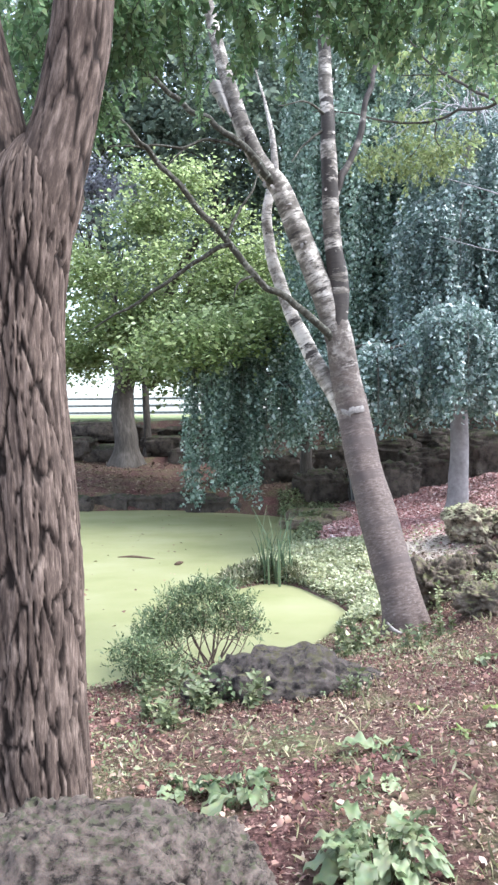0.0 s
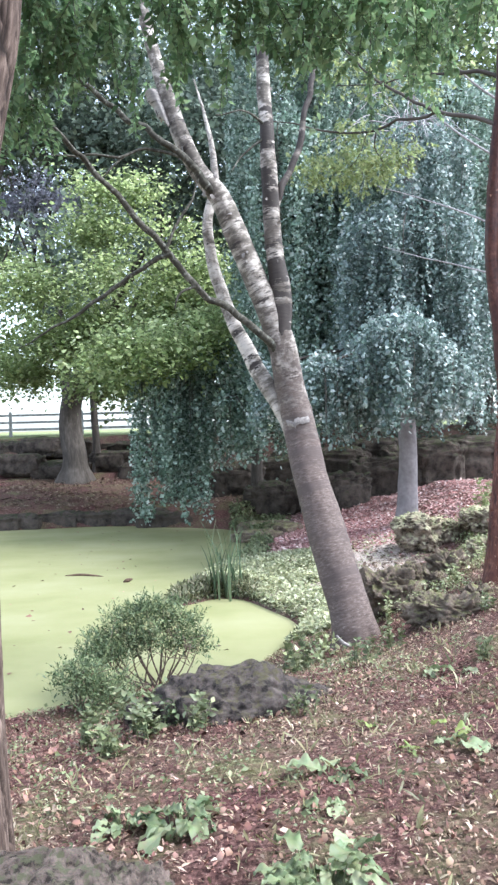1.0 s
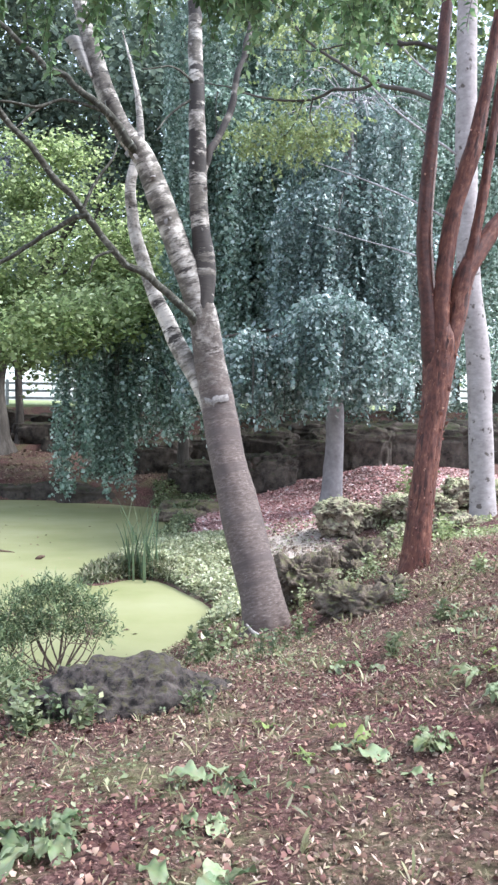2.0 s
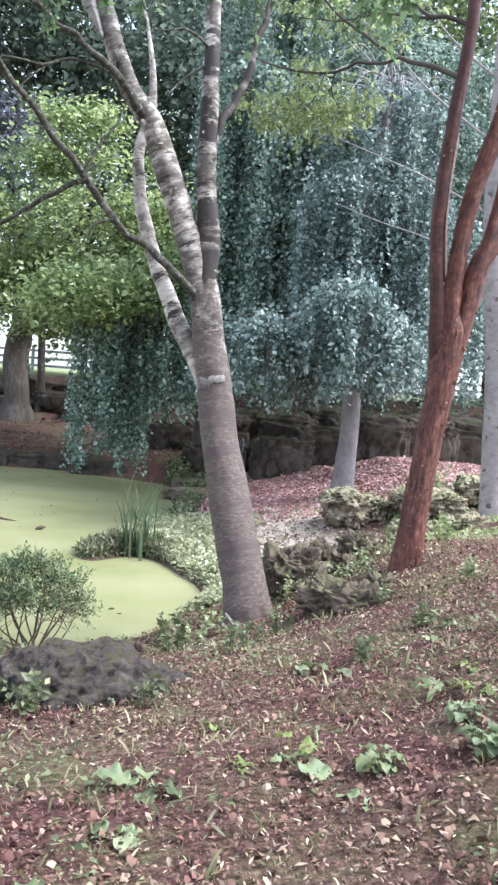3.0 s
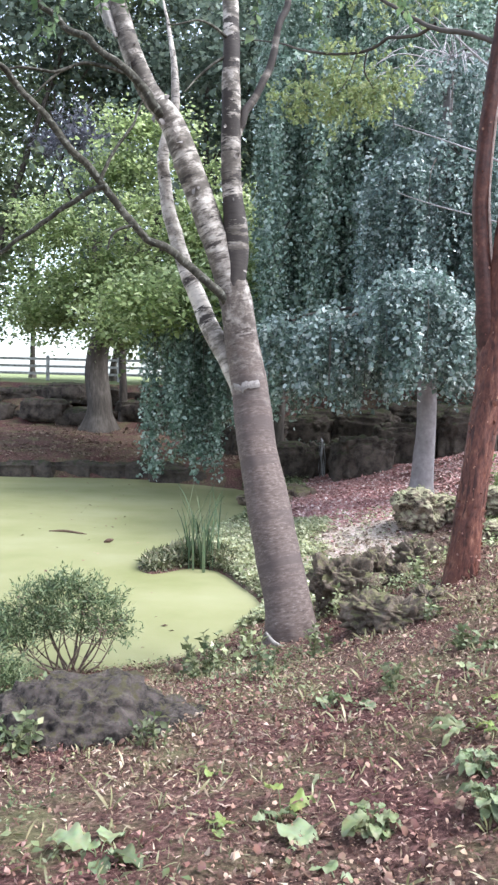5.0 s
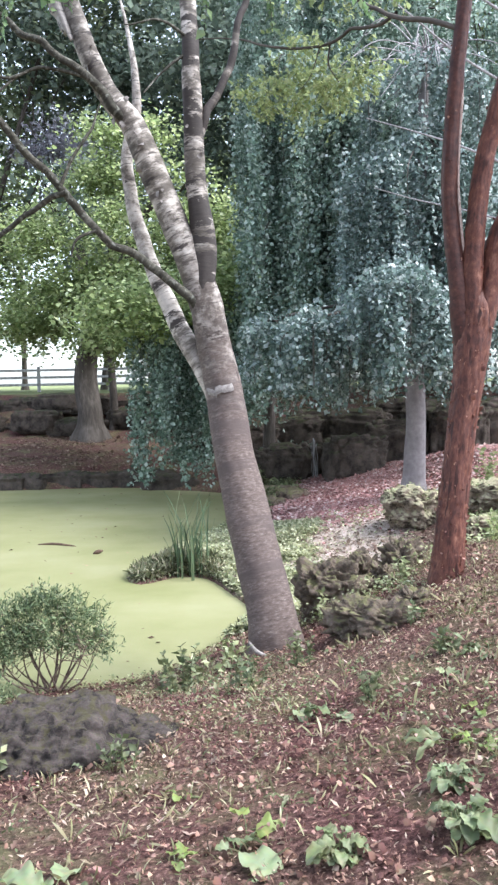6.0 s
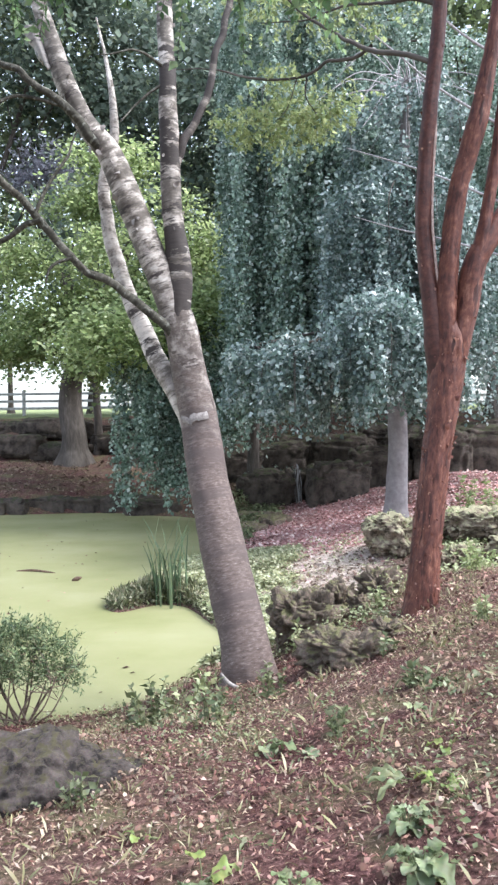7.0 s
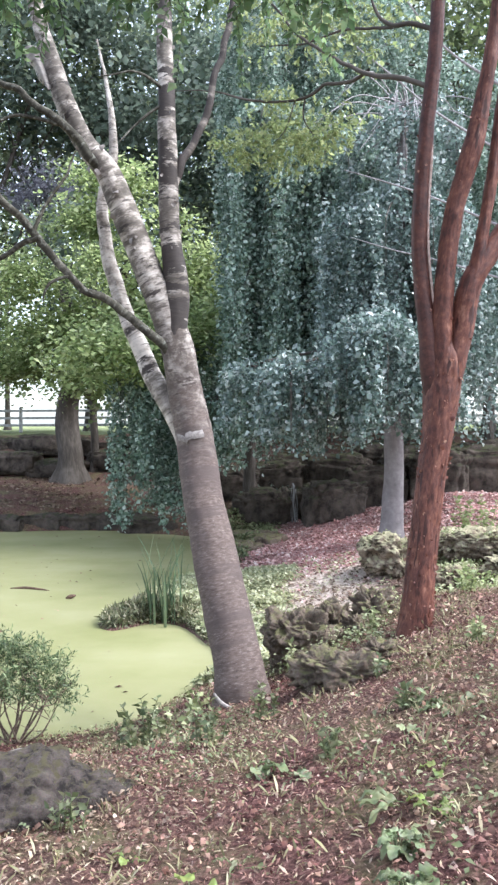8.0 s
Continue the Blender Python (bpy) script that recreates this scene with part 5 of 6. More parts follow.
def pale_tree():
    x, y = 4.78, 11.6
    z = land_at(x, y)
    t = thing("pale_barked_tree", (x, y, z), "straight tree with pale grey bark behind the red-barked tree", "tree")
    part("trunk", stem_mesh("trunk", M_PALEBARK, [(x, y, z - 0.2, 0.23), (x - 0.02, y, z + 0.3, 0.175), (4.65, y, 3, 0.16), (4.49, y, 4.1, 0.155), (4.41, y, 6, 0.145), (4.38, y, 9, 0.11), (4.4, y, 12, 0.04)], seg=30, step=0.05, wobble=0.05), t)
    limbs = [[(4.47, 11.6, 4.7, 0.02), (3.6, 11.7, 5.13, 0.014), (3.0, 11.8, 5.38, 0.01), (2.4, 11.9, 5.6, 0.005)],
             [(4.43, 11.6, 5.6, 0.02), (3.5, 11.5, 6.13, 0.015), (2.9, 11.4, 6.58, 0.01), (2.2, 11.3, 7.1, 0.005)],
             [(4.41, 11.6, 6.4, 0.02), (3.6, 11.5, 6.9, 0.014), (3.0, 11.3, 7.5, 0.007)],
             [(4.49, 11.6, 4.1, 0.016), (3.6, 11.8, 4.42, 0.011), (3.0, 12.0, 4.62, 0.008), (2.5, 12.1, 4.8, 0.004)]]
    for i, p in enumerate(limbs):
        part("branch", stem_mesh("branch", M_TWIG, p, seg=8, step=0.06, wobble=0.1, seed=i), t)
    rng = np.random.default_rng(9)
    ps = np.vstack([np.array(c) + rng.normal(size=(260, 3)) * 0.7 for c in ((4.5, 12, 10), (5, 12.5, 9), (4.6, 11.5, 11), (3.8, 12, 11.5), (5.4, 12, 11))])
    v, f = leaves(rng, ps, 0.09, "oval", droop=0.3)
    part("crown", mesh_data("crown", v, f, M_LEAF_M), t, kind="stuff")


# ---- rocks ----
def hollows(p, seed, lo=0.3, hi=0.85):
    """Round hollows of mixed width in unit cells: 1 in the middle, 0 outside."""
    c = np.floor(p)
    out = np.zeros(len(p))
    for i in (-1, 0, 1):
        for j in (-1, 0, 1):
            for k in (-1, 0, 1):
                g = c + np.array([i, j, k])
                a = np.sin(g @ np.array([12.9, 78.2, 37.7]) + seed) * 43758.5
                b = np.sin(g @ np.array([39.3, 11.1, 83.1]) + seed) * 24634.6
                d = np.sin(g @ np.array([73.1, 52.2, 9.9]) + seed) * 31351.7
                o = np.stack([a - np.floor(a), b - np.floor(b), d - np.floor(d)], 1)
                r = lo + (hi - lo) * ((a * 7.3) % 1)
                t = np.clip(1.25 - np.linalg.norm(p - g - o, axis=1) / r, 0, 1)
                out = np.maximum(out, t * t * (3 - 2 * t) * np.minimum(1, r / 0.4))
    return out


def rock(place, size, mat, label, seed, sub=4, rough=0.3, pits=0.0, turn=0.0, group="", layers=0.0, freq=1.6, fine=0.0, block=0.75, holes=0.0, per_metre=14):
    """An uneven stone: blocky form, lumps, crevices (pits, fine: metres deep), bedding (layers: metres)."""
    bm = bmesh.new()
    bmesh.ops.create_icosphere(bm, subdivisions=sub, radius=1.0)
    v = np.array([p.co[:] for p in bm.verts])
    n = v / np.linalg.norm(v, axis=1)[:, None]
    b = np.sign(v) * np.abs(v) ** block
    v = b / np.abs(b).max()
    v = v * (1 + (fbm(n * freq + seed * 3.7, 4) - 0.5) * 2 * rough)[:, None]
    v = v * np.array(size)
    q = v + seed * 1.9
    d = (fbm(q * 6, 4) - 0.5) * rough * 0.35 * min(size)
    if pits:
        d = d - pits * (1 - np.abs(2 * fbm(q * 5.0, 3) - 1)) ** 4 - 0.4 * pits * np.clip((fbm(q * 13, 2) - 0.55) / 0.12, 0, 1)
    if fine:
        d = d - fine * np.clip((fbm(q * 22, 3) - 0.52) / 0.1, 0, 1) + fine * 1.2 * (fbm(q * 45, 3) - 0.5)
    if holes:
        w = q + (fbm(q * 9, 3) - 0.5)[:, None] * 0.12
        d = d - holes * hollows(w * per_metre, seed) - 0.45 * holes * hollows(w * per_metre * 2.3, seed + 5)
    if layers:
        h = v[:, 2] / 0.16 + 1.2 * fbm(q * 1.3, 2) + 0.3 * fbm(q * 6, 2)
        d = d + layers * (np.clip(np.abs((h % 1) - 0.5) * 5, 0, 1) - 0.6)
    v = v + n * d[:, None]
    c, s = math.cos(turn), math.sin(turn)
    v = np.stack([v[:, 0] * c - v[:, 1] * s, v[:, 0] * s + v[:, 1] * c, v[:, 2]], 1)
    f = np.array([[p.index for p in q.verts] for q in bm.faces])
    bm.free()
    ob = new("rock", mesh_data("rock", v, f, mat))
    ob.location = place
    return tagged(ob, label, "rock", group)


def rocks():
    z = land_at(0, 1.9)
    rock((-0.18, 1.80, z + 0.1), (0.385, 0.30, 0.50), M_ROCK_BIG, "large pitted grey rock beside the furrowed tree", 3, 7, 0.16, 0.02, freq=1.8, fine=0.006, holes=0.022, per_metre=34, block=0.54)
    rock((0.21, 5.14, 0.5), (0.62, 0.38, 0.32), M_ROCK_SLAB, "low dark mossy boulder half sunk in the bank", 5, 6, 0.28, 0.045, freq=1.9, fine=0.012, holes=0.01, per_metre=16, block=0.95)
    # tufa boulders between the birch and the red-barked tree
    g = "mossy boulders by the birch"
    for i, (x, y, z, a, b, c) in enumerate([(1.7, 7.95, 0.64, 0.34, 0.28, 0.33), (1.98, 8.2, 0.7, 0.22, 0.2, 0.25), (2.34, 8.3, 0.82, 0.27, 0.22, 0.22), (1.93, 6.72, 0.74, 0.4, 0.22, 0.2), (2.22, 6.9, 0.84, 0.2, 0.18, 0.14), (2.13, 8.0, 0.74, 0.17, 0.16, 0.17)]):
        rock((x, y, z), (a, b, c), M_ROCK, "rugged mossy boulder with crevices on the slope", 11 + i, 6, 0.42, 0.06, i * 0.9, g, fine=0.016, freq=1.8, block=0.8, holes=0.06, per_metre=8)
    g = "rocks under ground cover"
    draped = []
    for i, (x, y, z, a, b, c) in enumerate([(3.02, 12.6, 0.68, 0.4, 0.32, 0.3), (4.08, 12.3, 0.88, 0.56, 0.36, 0.22), (5.15, 12.6, 1.0, 0.6, 0.42, 0.26), (3.62, 11.2, 0.6, 0.3, 0.26, 0.2), (4.35, 11.35, 0.72, 0.34, 0.26, 0.16), (3.5, 12.75, 0.62, 0.3, 0.28, 0.24)]):
        draped.append(rock((x, y, z), (a, b, c), M_ROCK_COVERED, "flat pale ledge stone with moss and low plants on top", 31 + i, 6, 0.36, 0.06, 0.15 * i - 0.3, g, layers=0.02, fine=0.02, block=0.66, holes=0.06, per_metre=6))
    rng = np.random.default_rng(88)
    ps = []
    for ob in draped:
        k = np.array([v.co[:] for v in ob.data.vertices if v.normal.z > 0.25])
        k = k[patchy(k[:, 0] + ob.location.x, k[:, 1], 2.5, 4.0) > 0.5]
        k = k[rng.integers(len(k), size=330)] + np.array(ob.location)
        ps.append(k + rng.normal(size=k.shape) * np.array([0.03, 0.03, 0.02]) + np.array([0, 0, 0.02]))
    v, f = leaves(rng, np.vstack(ps), 0.036, "oval", flat=0.4, spread=0.4)
    tagged(new("ground_cover", mesh_data("ground_cover", v, f, M_COVER)), "pale trailing plants draped over the rocks", "ground cover", kind="stuff")
    for i, (x, y, a) in enumerate(((0.75, 17.4, 0.5), (0.95, 19.0, 0.6), (1.35, 18.3, 0.35))):
        rock((x, y, land_at(x, y) + 0.05), (a, 0.3, 0.14), M_ROCK, "flat low ledge stone beside the pond corner", 181 + i, 5, 0.3, 0.05, 0.3 * i, "ledge stones at the pond corner", 0.02, block=0.5)
    g = "rocks of the far bank"
    rng = np.random.default_rng(8)
    spots = [(1.25, 20.9, 0.7, 0.6), (2.85, 20.2, 0.75, 0.66), (3.85, 20.9, 0.75, 0.7), (4.75, 21.4, 0.75, 0.7), (5.7, 21.3, 0.9, 0.7), (2.55, 21.2, 0.5, 0.5), (5.25, 20.6, 0.8, 0.72), (6.3, 20.8, 0.9, 0.8), (7.4, 20.9, 0.9, 0.8), (6.9, 21.5, 0.9, 0.8), (8.0, 21.8, 0.9, 0.8), (3.1, 22.6, 0.9, 0.7), (4.2, 22.7, 0.9, 0.75), (1.6, 22.8, 0.9, 0.6),
             (0.3, 22.3, 0.8, 0.6), (-0.6, 22.6, 0.8, 0.5), (5.4, 22.7, 1.0, 0.75), (2.1, 23.2, 0.8, 0.7), (6.8, 22.9, 1.0, 0.7), (8.4, 23.2, 1.0, 0.7), (9.6, 22.4, 1.0, 0.8)]
    for i, (x, y, a, h) in enumerate(spots):
        rock((x, y, land_at(x, y) + h * 0.35), (a, a * 0.7, h), M_ROCK_DARK, "dark weathered rock block stacked in the bank", 51 + i, 5, 0.26, 0.1, float(rng.uniform(-0.3, 0.3)), g, 0.05, block=0.5)
    for i, (x, y, a) in enumerate(((2.2, 21.75, 0.2), (2.45, 21.95, 0.28), (2.0, 22.15, 0.24), (2.75, 22.2, 0.2))):
        rock((x, y, land_at(x, y) + 0.06), (a, 0.2, 0.09), M_PALESLAB, "pale flat stone above the trickle of water", 191 + i, 4, 0.3, 0.02, 0.4 * i, "pale stones above the trickle", block=0.6)
    for i, x in enumerate(np.arange(-12, -0.6, 0.95)):
        y = 27.0 + 0.5 * math.sin(i * 1.7)
        rock((x, y, 1.25 + 0.2 * math.sin(i * 2.3)), (0.75, 0.5, 0.36), M_ROCK_DARK, "dark flat ledge stone in the stepped far bank", 81 + i, 4, 0.26, 0.08, float(rng.uniform(-0.3, 0.3)), "ledge stones of the far bank", 0.06, block=0.45)
        rock((x + 0.45, y + 1.0, 1.85 + 0.12 * math.sin(i * 1.3)), (0.8, 0.5, 0.33), M_ROCK_DARK, "dark flat ledge stone in the stepped far bank", 101 + i, 4, 0.26, 0.08, float(rng.uniform(-0.3, 0.3)), "ledge stones of the far bank", 0.06, block=0.45)
    for i, x in enumerate(np.arange(-8.0, -1.0, 0.75)):
        k = int(np.argmin(np.abs(SHORE[:, 0] - x) + (SHORE[:, 1] < 15) * 100))
        q = float(rng.uniform(0.45, 1.0))
        rock((x + float(rng.uniform(-0.25, 0.25)), SHORE[k, 1] + 0.12 + 0.2 * q, 0.06 + 0.04 * q), (0.45 + 0.5 * q, 0.3, 0.2 + 0.18 * q), M_ROCK_DARK, "dark wet stone edging the pond", 131 + i, 4, 0.25, 0.08, float(rng.uniform(-0.2, 0.2)), "edging stones of the pond", 0.06, block=0.42)


distant_trees()
pale_tree()
rocks()


# ---- pond edge ----
def reeds():
    rng = np.random.default_rng(31)
    t = thing("reed_clump", (0.05, 11.5, 0.0), "clump of tall green reeds at the pond's edge", "reeds")
    for k in range(42):
        x, y = 0.12 + rng.normal() * 0.12, 11.5 + rng.normal() * 0.1
        h = rng.uniform(0.5, 1.15)
        a = rng.uniform(0, 6.28)
        lean = rng.uniform(0.03, 0.32) * h
        d = np.array([math.cos(a), math.sin(a) * 0.6, 0])
        n = 7
        s = np.linspace(0, 1, n)
        c = np.array([x, y, -0.02]) + s[:, None] * np.array([0, 0, h]) + (s ** 2.2)[:, None] * d * lean - (np.clip(s - 0.7, 0, 1) ** 2)[:, None] * np.array([0, 0, rng.uniform(0, 2.2)]) * lean
        w = rng.uniform(0.011, 0.021) * (1 - s ** 3) + 0.001
        side = np.cross(d, (0, 0, 1)) + 0.3 * rng.normal(size=3)
        side /= np.linalg.norm(side)
        v = np.vstack([c + w[:, None] * side, c - w[:, None] * side, c + 0.006 * d])
        f = []
        for i in range(n - 1):
            f += [(i, i + 1, 2 * n + i + 1, 2 * n + i), (2 * n + i, 2 * n + i + 1, n + i + 1, n + i)]
        part("blade", mesh_data("blade", v, np.array(f), M_REED), t)


def shrub(base, stems, tufts, seed, label, size=0.036, per=2700):
    rng = np.random.default_rng(seed)
    t = thing("shrub", base, label, "shrub")
    for p in stems:
        part("stem", stem_mesh("stem", M_TWIGS, [(*q[:3], q[3] * 0.55) for q in p], seg=7, step=0.05, wobble=0.3, kink=0.02), t)
        e = np.array(p[-1][:3])
        ends = sorted(tufts, key=lambda q: np.linalg.norm(np.array(q[:3]) - e))[:5]
        for k in range(10):
            u = rng.uniform(0.15, 0.95)
            o = np.array(p[1][:3]) * (1 - u) + e * u
            c = np.array(ends[int(rng.integers(len(ends)))][:3]) + rng.normal(size=3) * 0.07
            c[2] = max(c[2], o[2] + 0.08)
            part("twig", stem_mesh("twig", M_TWIGS, [(*o, 0.004), (*((o + c) / 2 + rng.normal(size=3) * 0.03 - np.array([0, 0, 0.02])), 0.003), (*c, 0.0015)], seg=5, step=0.05, wobble=0.2), t)
    root = np.array(stems[0][0][:3])
    for cx, cy, cz, r in tufts:
        c = np.array([cx, cy, cz + 0.3 * r])
        low = root + rng.normal(size=3) * np.array([0.05, 0.04, 0])
        bow = low + (c - low) * np.array([0.55, 0.55, 0.4]) + rng.normal(size=3) * 0.025
        part("stem", stem_mesh("stem", M_TWIGS, [(*low, 0.008), (*bow, 0.006), (*c, 0.002)], seg=6, step=0.04, wobble=0.3, kink=0.03), t)
        for k in range(4):
            o = bow + (c - bow) * rng.uniform(0, 0.6)
            e = o + np.array([rng.normal() * 0.09, rng.normal() * 0.09, rng.uniform(0.06, 0.16)])
            part("twig", stem_mesh("twig", M_TWIGS, [(*o, 0.0035), (*((o + e) / 2 + rng.normal(size=3) * 0.015), 0.0025), (*e, 0.0015)], seg=5, step=0.04, wobble=0.2), t)
    ps, ws = [], []
    for cx, cy, cz, r in tufts:
        for k in range(int(per * (r / 0.2) ** 2 / 6)):
            a = np.array([cx, cy, cz]) + np.clip(rng.normal(size=3), -1.5, 1.5) * r * np.array([0.68, 0.68, 0.5])
            way = np.array([rng.normal() * 0.7, rng.normal() * 0.7, 0.6 + rng.normal() * 0.4])
            way /= np.linalg.norm(way)
            s = np.linspace(0.1, 1, 7)
            ps.append(a + s[:, None] * way * 0.11), ws.append(np.repeat([way], 7, 0) + rng.normal(size=(7, 3)) * 0.5)
    v, f = leaves(rng, np.vstack(ps), size, "narrow", ways=np.vstack(ws))
    part("foliage", mesh_data("foliage", v, f, M_SHRUB), t, "dense narrow dark green leaves", kind="stuff")


reeds()
zs = land_at(-0.5, 7.25)
shrub((-0.45, 7.3, zs),
      [[(-0.42, 7.3, zs - 0.05, 0.022), (-0.55, 7.35, 0.3, 0.018), (-0.7, 7.4, 0.55, 0.01)], [(-0.4, 7.32, zs - 0.05, 0.02), (-0.38, 7.4, 0.35, 0.016), (-0.35, 7.5, 0.65, 0.008)],
       [(-0.38, 7.3, zs - 0.05, 0.02), (-0.22, 7.35, 0.3, 0.014), (-0.05, 7.4, 0.5, 0.008)], [(-0.45, 7.28, zs - 0.05, 0.018), (-0.7, 7.2, 0.2, 0.014), (-0.9, 7.2, 0.42, 0.008)],
       [(-0.36, 7.28, zs - 0.03, 0.015), (-0.2, 7.2, 0.25, 0.01), (-0.12, 7.2, 0.45, 0.006)]],
      [(-0.88, 7.3, 0.44, 0.13), (-0.7, 7.35, 0.6, 0.13), (-0.52, 7.4, 0.7, 0.12), (-0.33, 7.4, 0.64, 0.12), (-0.16, 7.4, 0.57, 0.11), (-0.05, 7.35, 0.4, 0.1), (-0.78, 7.2, 0.36, 0.12), (-0.45, 7.25, 0.5, 0.12), (-0.24, 7.3, 0.42, 0.1), (-0.95, 7.25, 0.3, 0.1), (-0.62, 7.3, 0.42, 0.12)], 41, "round dark green shrub with bare lower stems on the shore")
zs = land_at(-0.95, 6.7)
shrub((-0.95, 6.75, zs),
      [[(-0.95, 6.75, zs - 0.05, 0.015), (-0.98, 6.8, zs + 0.15, 0.01), (-1.0, 6.8, zs + 0.3, 0.006)], [(-0.93, 6.75, zs - 0.05, 0.012), (-0.85, 6.75, zs + 0.12, 0.008), (-0.8, 6.8, zs + 0.25, 0.005)]],
      [(-1.0, 6.8, 0.28, 0.16), (-0.82, 6.75, 0.22, 0.15), (-0.68, 6.75, 0.18, 0.12)], 42, "small low shrub at the water's edge")


# ---- small things ----
def floating_stick():
    t = stem_mesh("stick", M_STICK, [(-2.45, 13.75, 0.0, 0.012), (-2.2, 13.72, 0.018, 0.02), (-1.95, 13.62, 0.012, 0.016), (-1.82, 13.58, 0.0, 0.006)], seg=8, step=0.04, wobble=0.3)
    tagged(new("stick", t), "dark broken stick floating in the duckweed", "stick")
    me = stem_mesh("stick", M_STICK, [(-1.42, 12.98, 0.0, 0.02), (-1.36, 12.98, 0.03, 0.03), (-1.29, 13.0, 0.045, 0.01)], seg=8, step=0.02, wobble=0.4)
    tagged(new("stick", me), "short dark piece of wood floating in the duckweed", "stick")


def shore_wood():
    me = stem_mesh("stick", M_STICK, [(0.52, 6.95, land_at(0.52, 6.95) + 0.0, 0.03), (0.47, 7.02, land_at(0.5, 7.0) + 0.05, 0.035), (0.42, 7.08, land_at(0.42, 7.08) + 0.1, 0.02)], seg=10, step=0.02, wobble=0.3)
    tagged(new("stick", me), "dark broken wood stub on the shore", "stick")
    me = stem_mesh("stick", M_SCAR, [(1.2, 6.98, land_at(1.2, 6.98) + 0.0, 0.014), (1.13, 7.0, land_at(1.13, 7.0) + 0.05, 0.016), (1.08, 7.03, land_at(1.08, 7.03) + 0.12, 0.008)], seg=8, step=0.02, wobble=0.2)
    tagged(new("stick", me), "pale bare splinter at the foot of the birch", "stick")
    me = stem_mesh("fallen_branch", M_SCAR, [(-0.58, 6.71, land_at(-0.58, 6.71) + 0.02, 0.012), (-0.41, 6.50, land_at(-0.41, 6.50) + 0.03, 0.014), (-0.30, 6.56, land_at(-0.30, 6.56) + 0.04, 0.013), (-0.22, 6.65, land_at(-0.22, 6.65) + 0.09, 0.011), (-0.12, 6.78, land_at(-0.12, 6.78) + 0.08, 0.009), (-0.00, 6.93, land_at(-0.00, 6.93) + 0.03, 0.005)], seg=9, step=0.03, wobble=0.2, kink=0.02)
    tagged(new("fallen_branch", me), "thin pale bent branch lying behind the boulder", "branch")


def pond_specks():
    rng = np.random.default_rng(17)
    x, y = rng.uniform(-4.5, 0.6, 140), rng.uniform(7.5, 20.5, 140)
    k = shore_distance(x, y) < -0.15
    p = np.stack([x, y, 0 * x + 0.006], 1)[k]
    v, f = leaves(rng, p, 0.045, "oval", flat=0.95, spread=0.4)
    tagged(new("floating_leaves", mesh_data("floating_leaves", v, f, M_LITTER)), "scattered small leaves floating on the duckweed", "leaves", kind="stuff")


def fence():
    t = thing("fence", (0, 36, land_at(0, 36)), "pale weathered rail fence along the lawn", "fence")
    def bar(name, a, b, w, h):
        a, b = Vector(a), Vector(b)
        bm = bmesh.new()
        bmesh.ops.create_cube(bm, size=1.0)
        bmesh.ops.bevel(bm, geom=bm.edges[:], offset=0.08, segments=1, affect="EDGES")
        d = b - a
        m = Matrix.Translation((a + b) / 2) @ d.to_track_quat("X", "Z").to_matrix().to_4x4() @ Matrix.Diagonal((d.length, w, h, 1))
        bmesh.ops.transform(bm, matrix=m, verts=bm.verts[:])
        me = bpy.data.meshes.new(name)
        bm.to_mesh(me)
        bm.free()
        me.materials.append(M_FENCE)
        part(name, me, t)
    for x in range(-18, 19, 3):
        z = land_at(x, 36)
        bar("post", (x, 36, z - 0.2), (x, 36, z + 1.05), 0.12, 0.12)
        if x < 18:
            z2 = land_at(x + 3, 36)
            for h in (0.3, 0.6, 0.9):
                bar("rail", (x + 0.06, 36, z + h), (x + 2.94, 36, z2 + h), 0.05, 0.1)


def waterfall():
    foot = land_at(1.95, 20.35)
    t = thing("waterfall", (1.95, 20.4, foot), "thin trickle of water falling between dark rocks", "waterfall")
    for k, (x, w, top) in enumerate(((1.93, 0.013, 1.15), (1.96, 0.007, 1.1), (1.9, 0.006, 1.08), (2.0, 0.008, 1.02), (1.87, 0.004, 0.98))):
        s = np.linspace(0, 1, 14)
        c = np.stack([x + 0.01 * np.sin(s * 9 + k) + 0.03 * s, 20.72 - 0.3 * np.sqrt(s), top - (top - foot) * s ** 1.4], 1)
        thin = (w * (1 + 0.4 * np.sin(s * 17 + 2 * k)))[:, None] * np.array([1.0, 0, 0])
        v = np.vstack([c - thin, c + np.array([0, -0.012, 0]), c + thin, c + np.array([0, 0.012, 0])])
        f = [(i + a * 14, i + 1 + a * 14, i + 1 + b * 14, i + b * 14) for i in range(13) for a, b in ((0, 1), (1, 2), (2, 3), (3, 0))]
        part("water_strand", mesh_data("water_strand", v, np.array(f), M_FALL), t)
    rock((1.95, 21.0, foot + 0.35), (0.42, 0.3, 0.45), M_ROCK_DARK, "dark wet rock behind the trickle", 171, 5, 0.25, 0.08, layers=0.05, block=0.5)


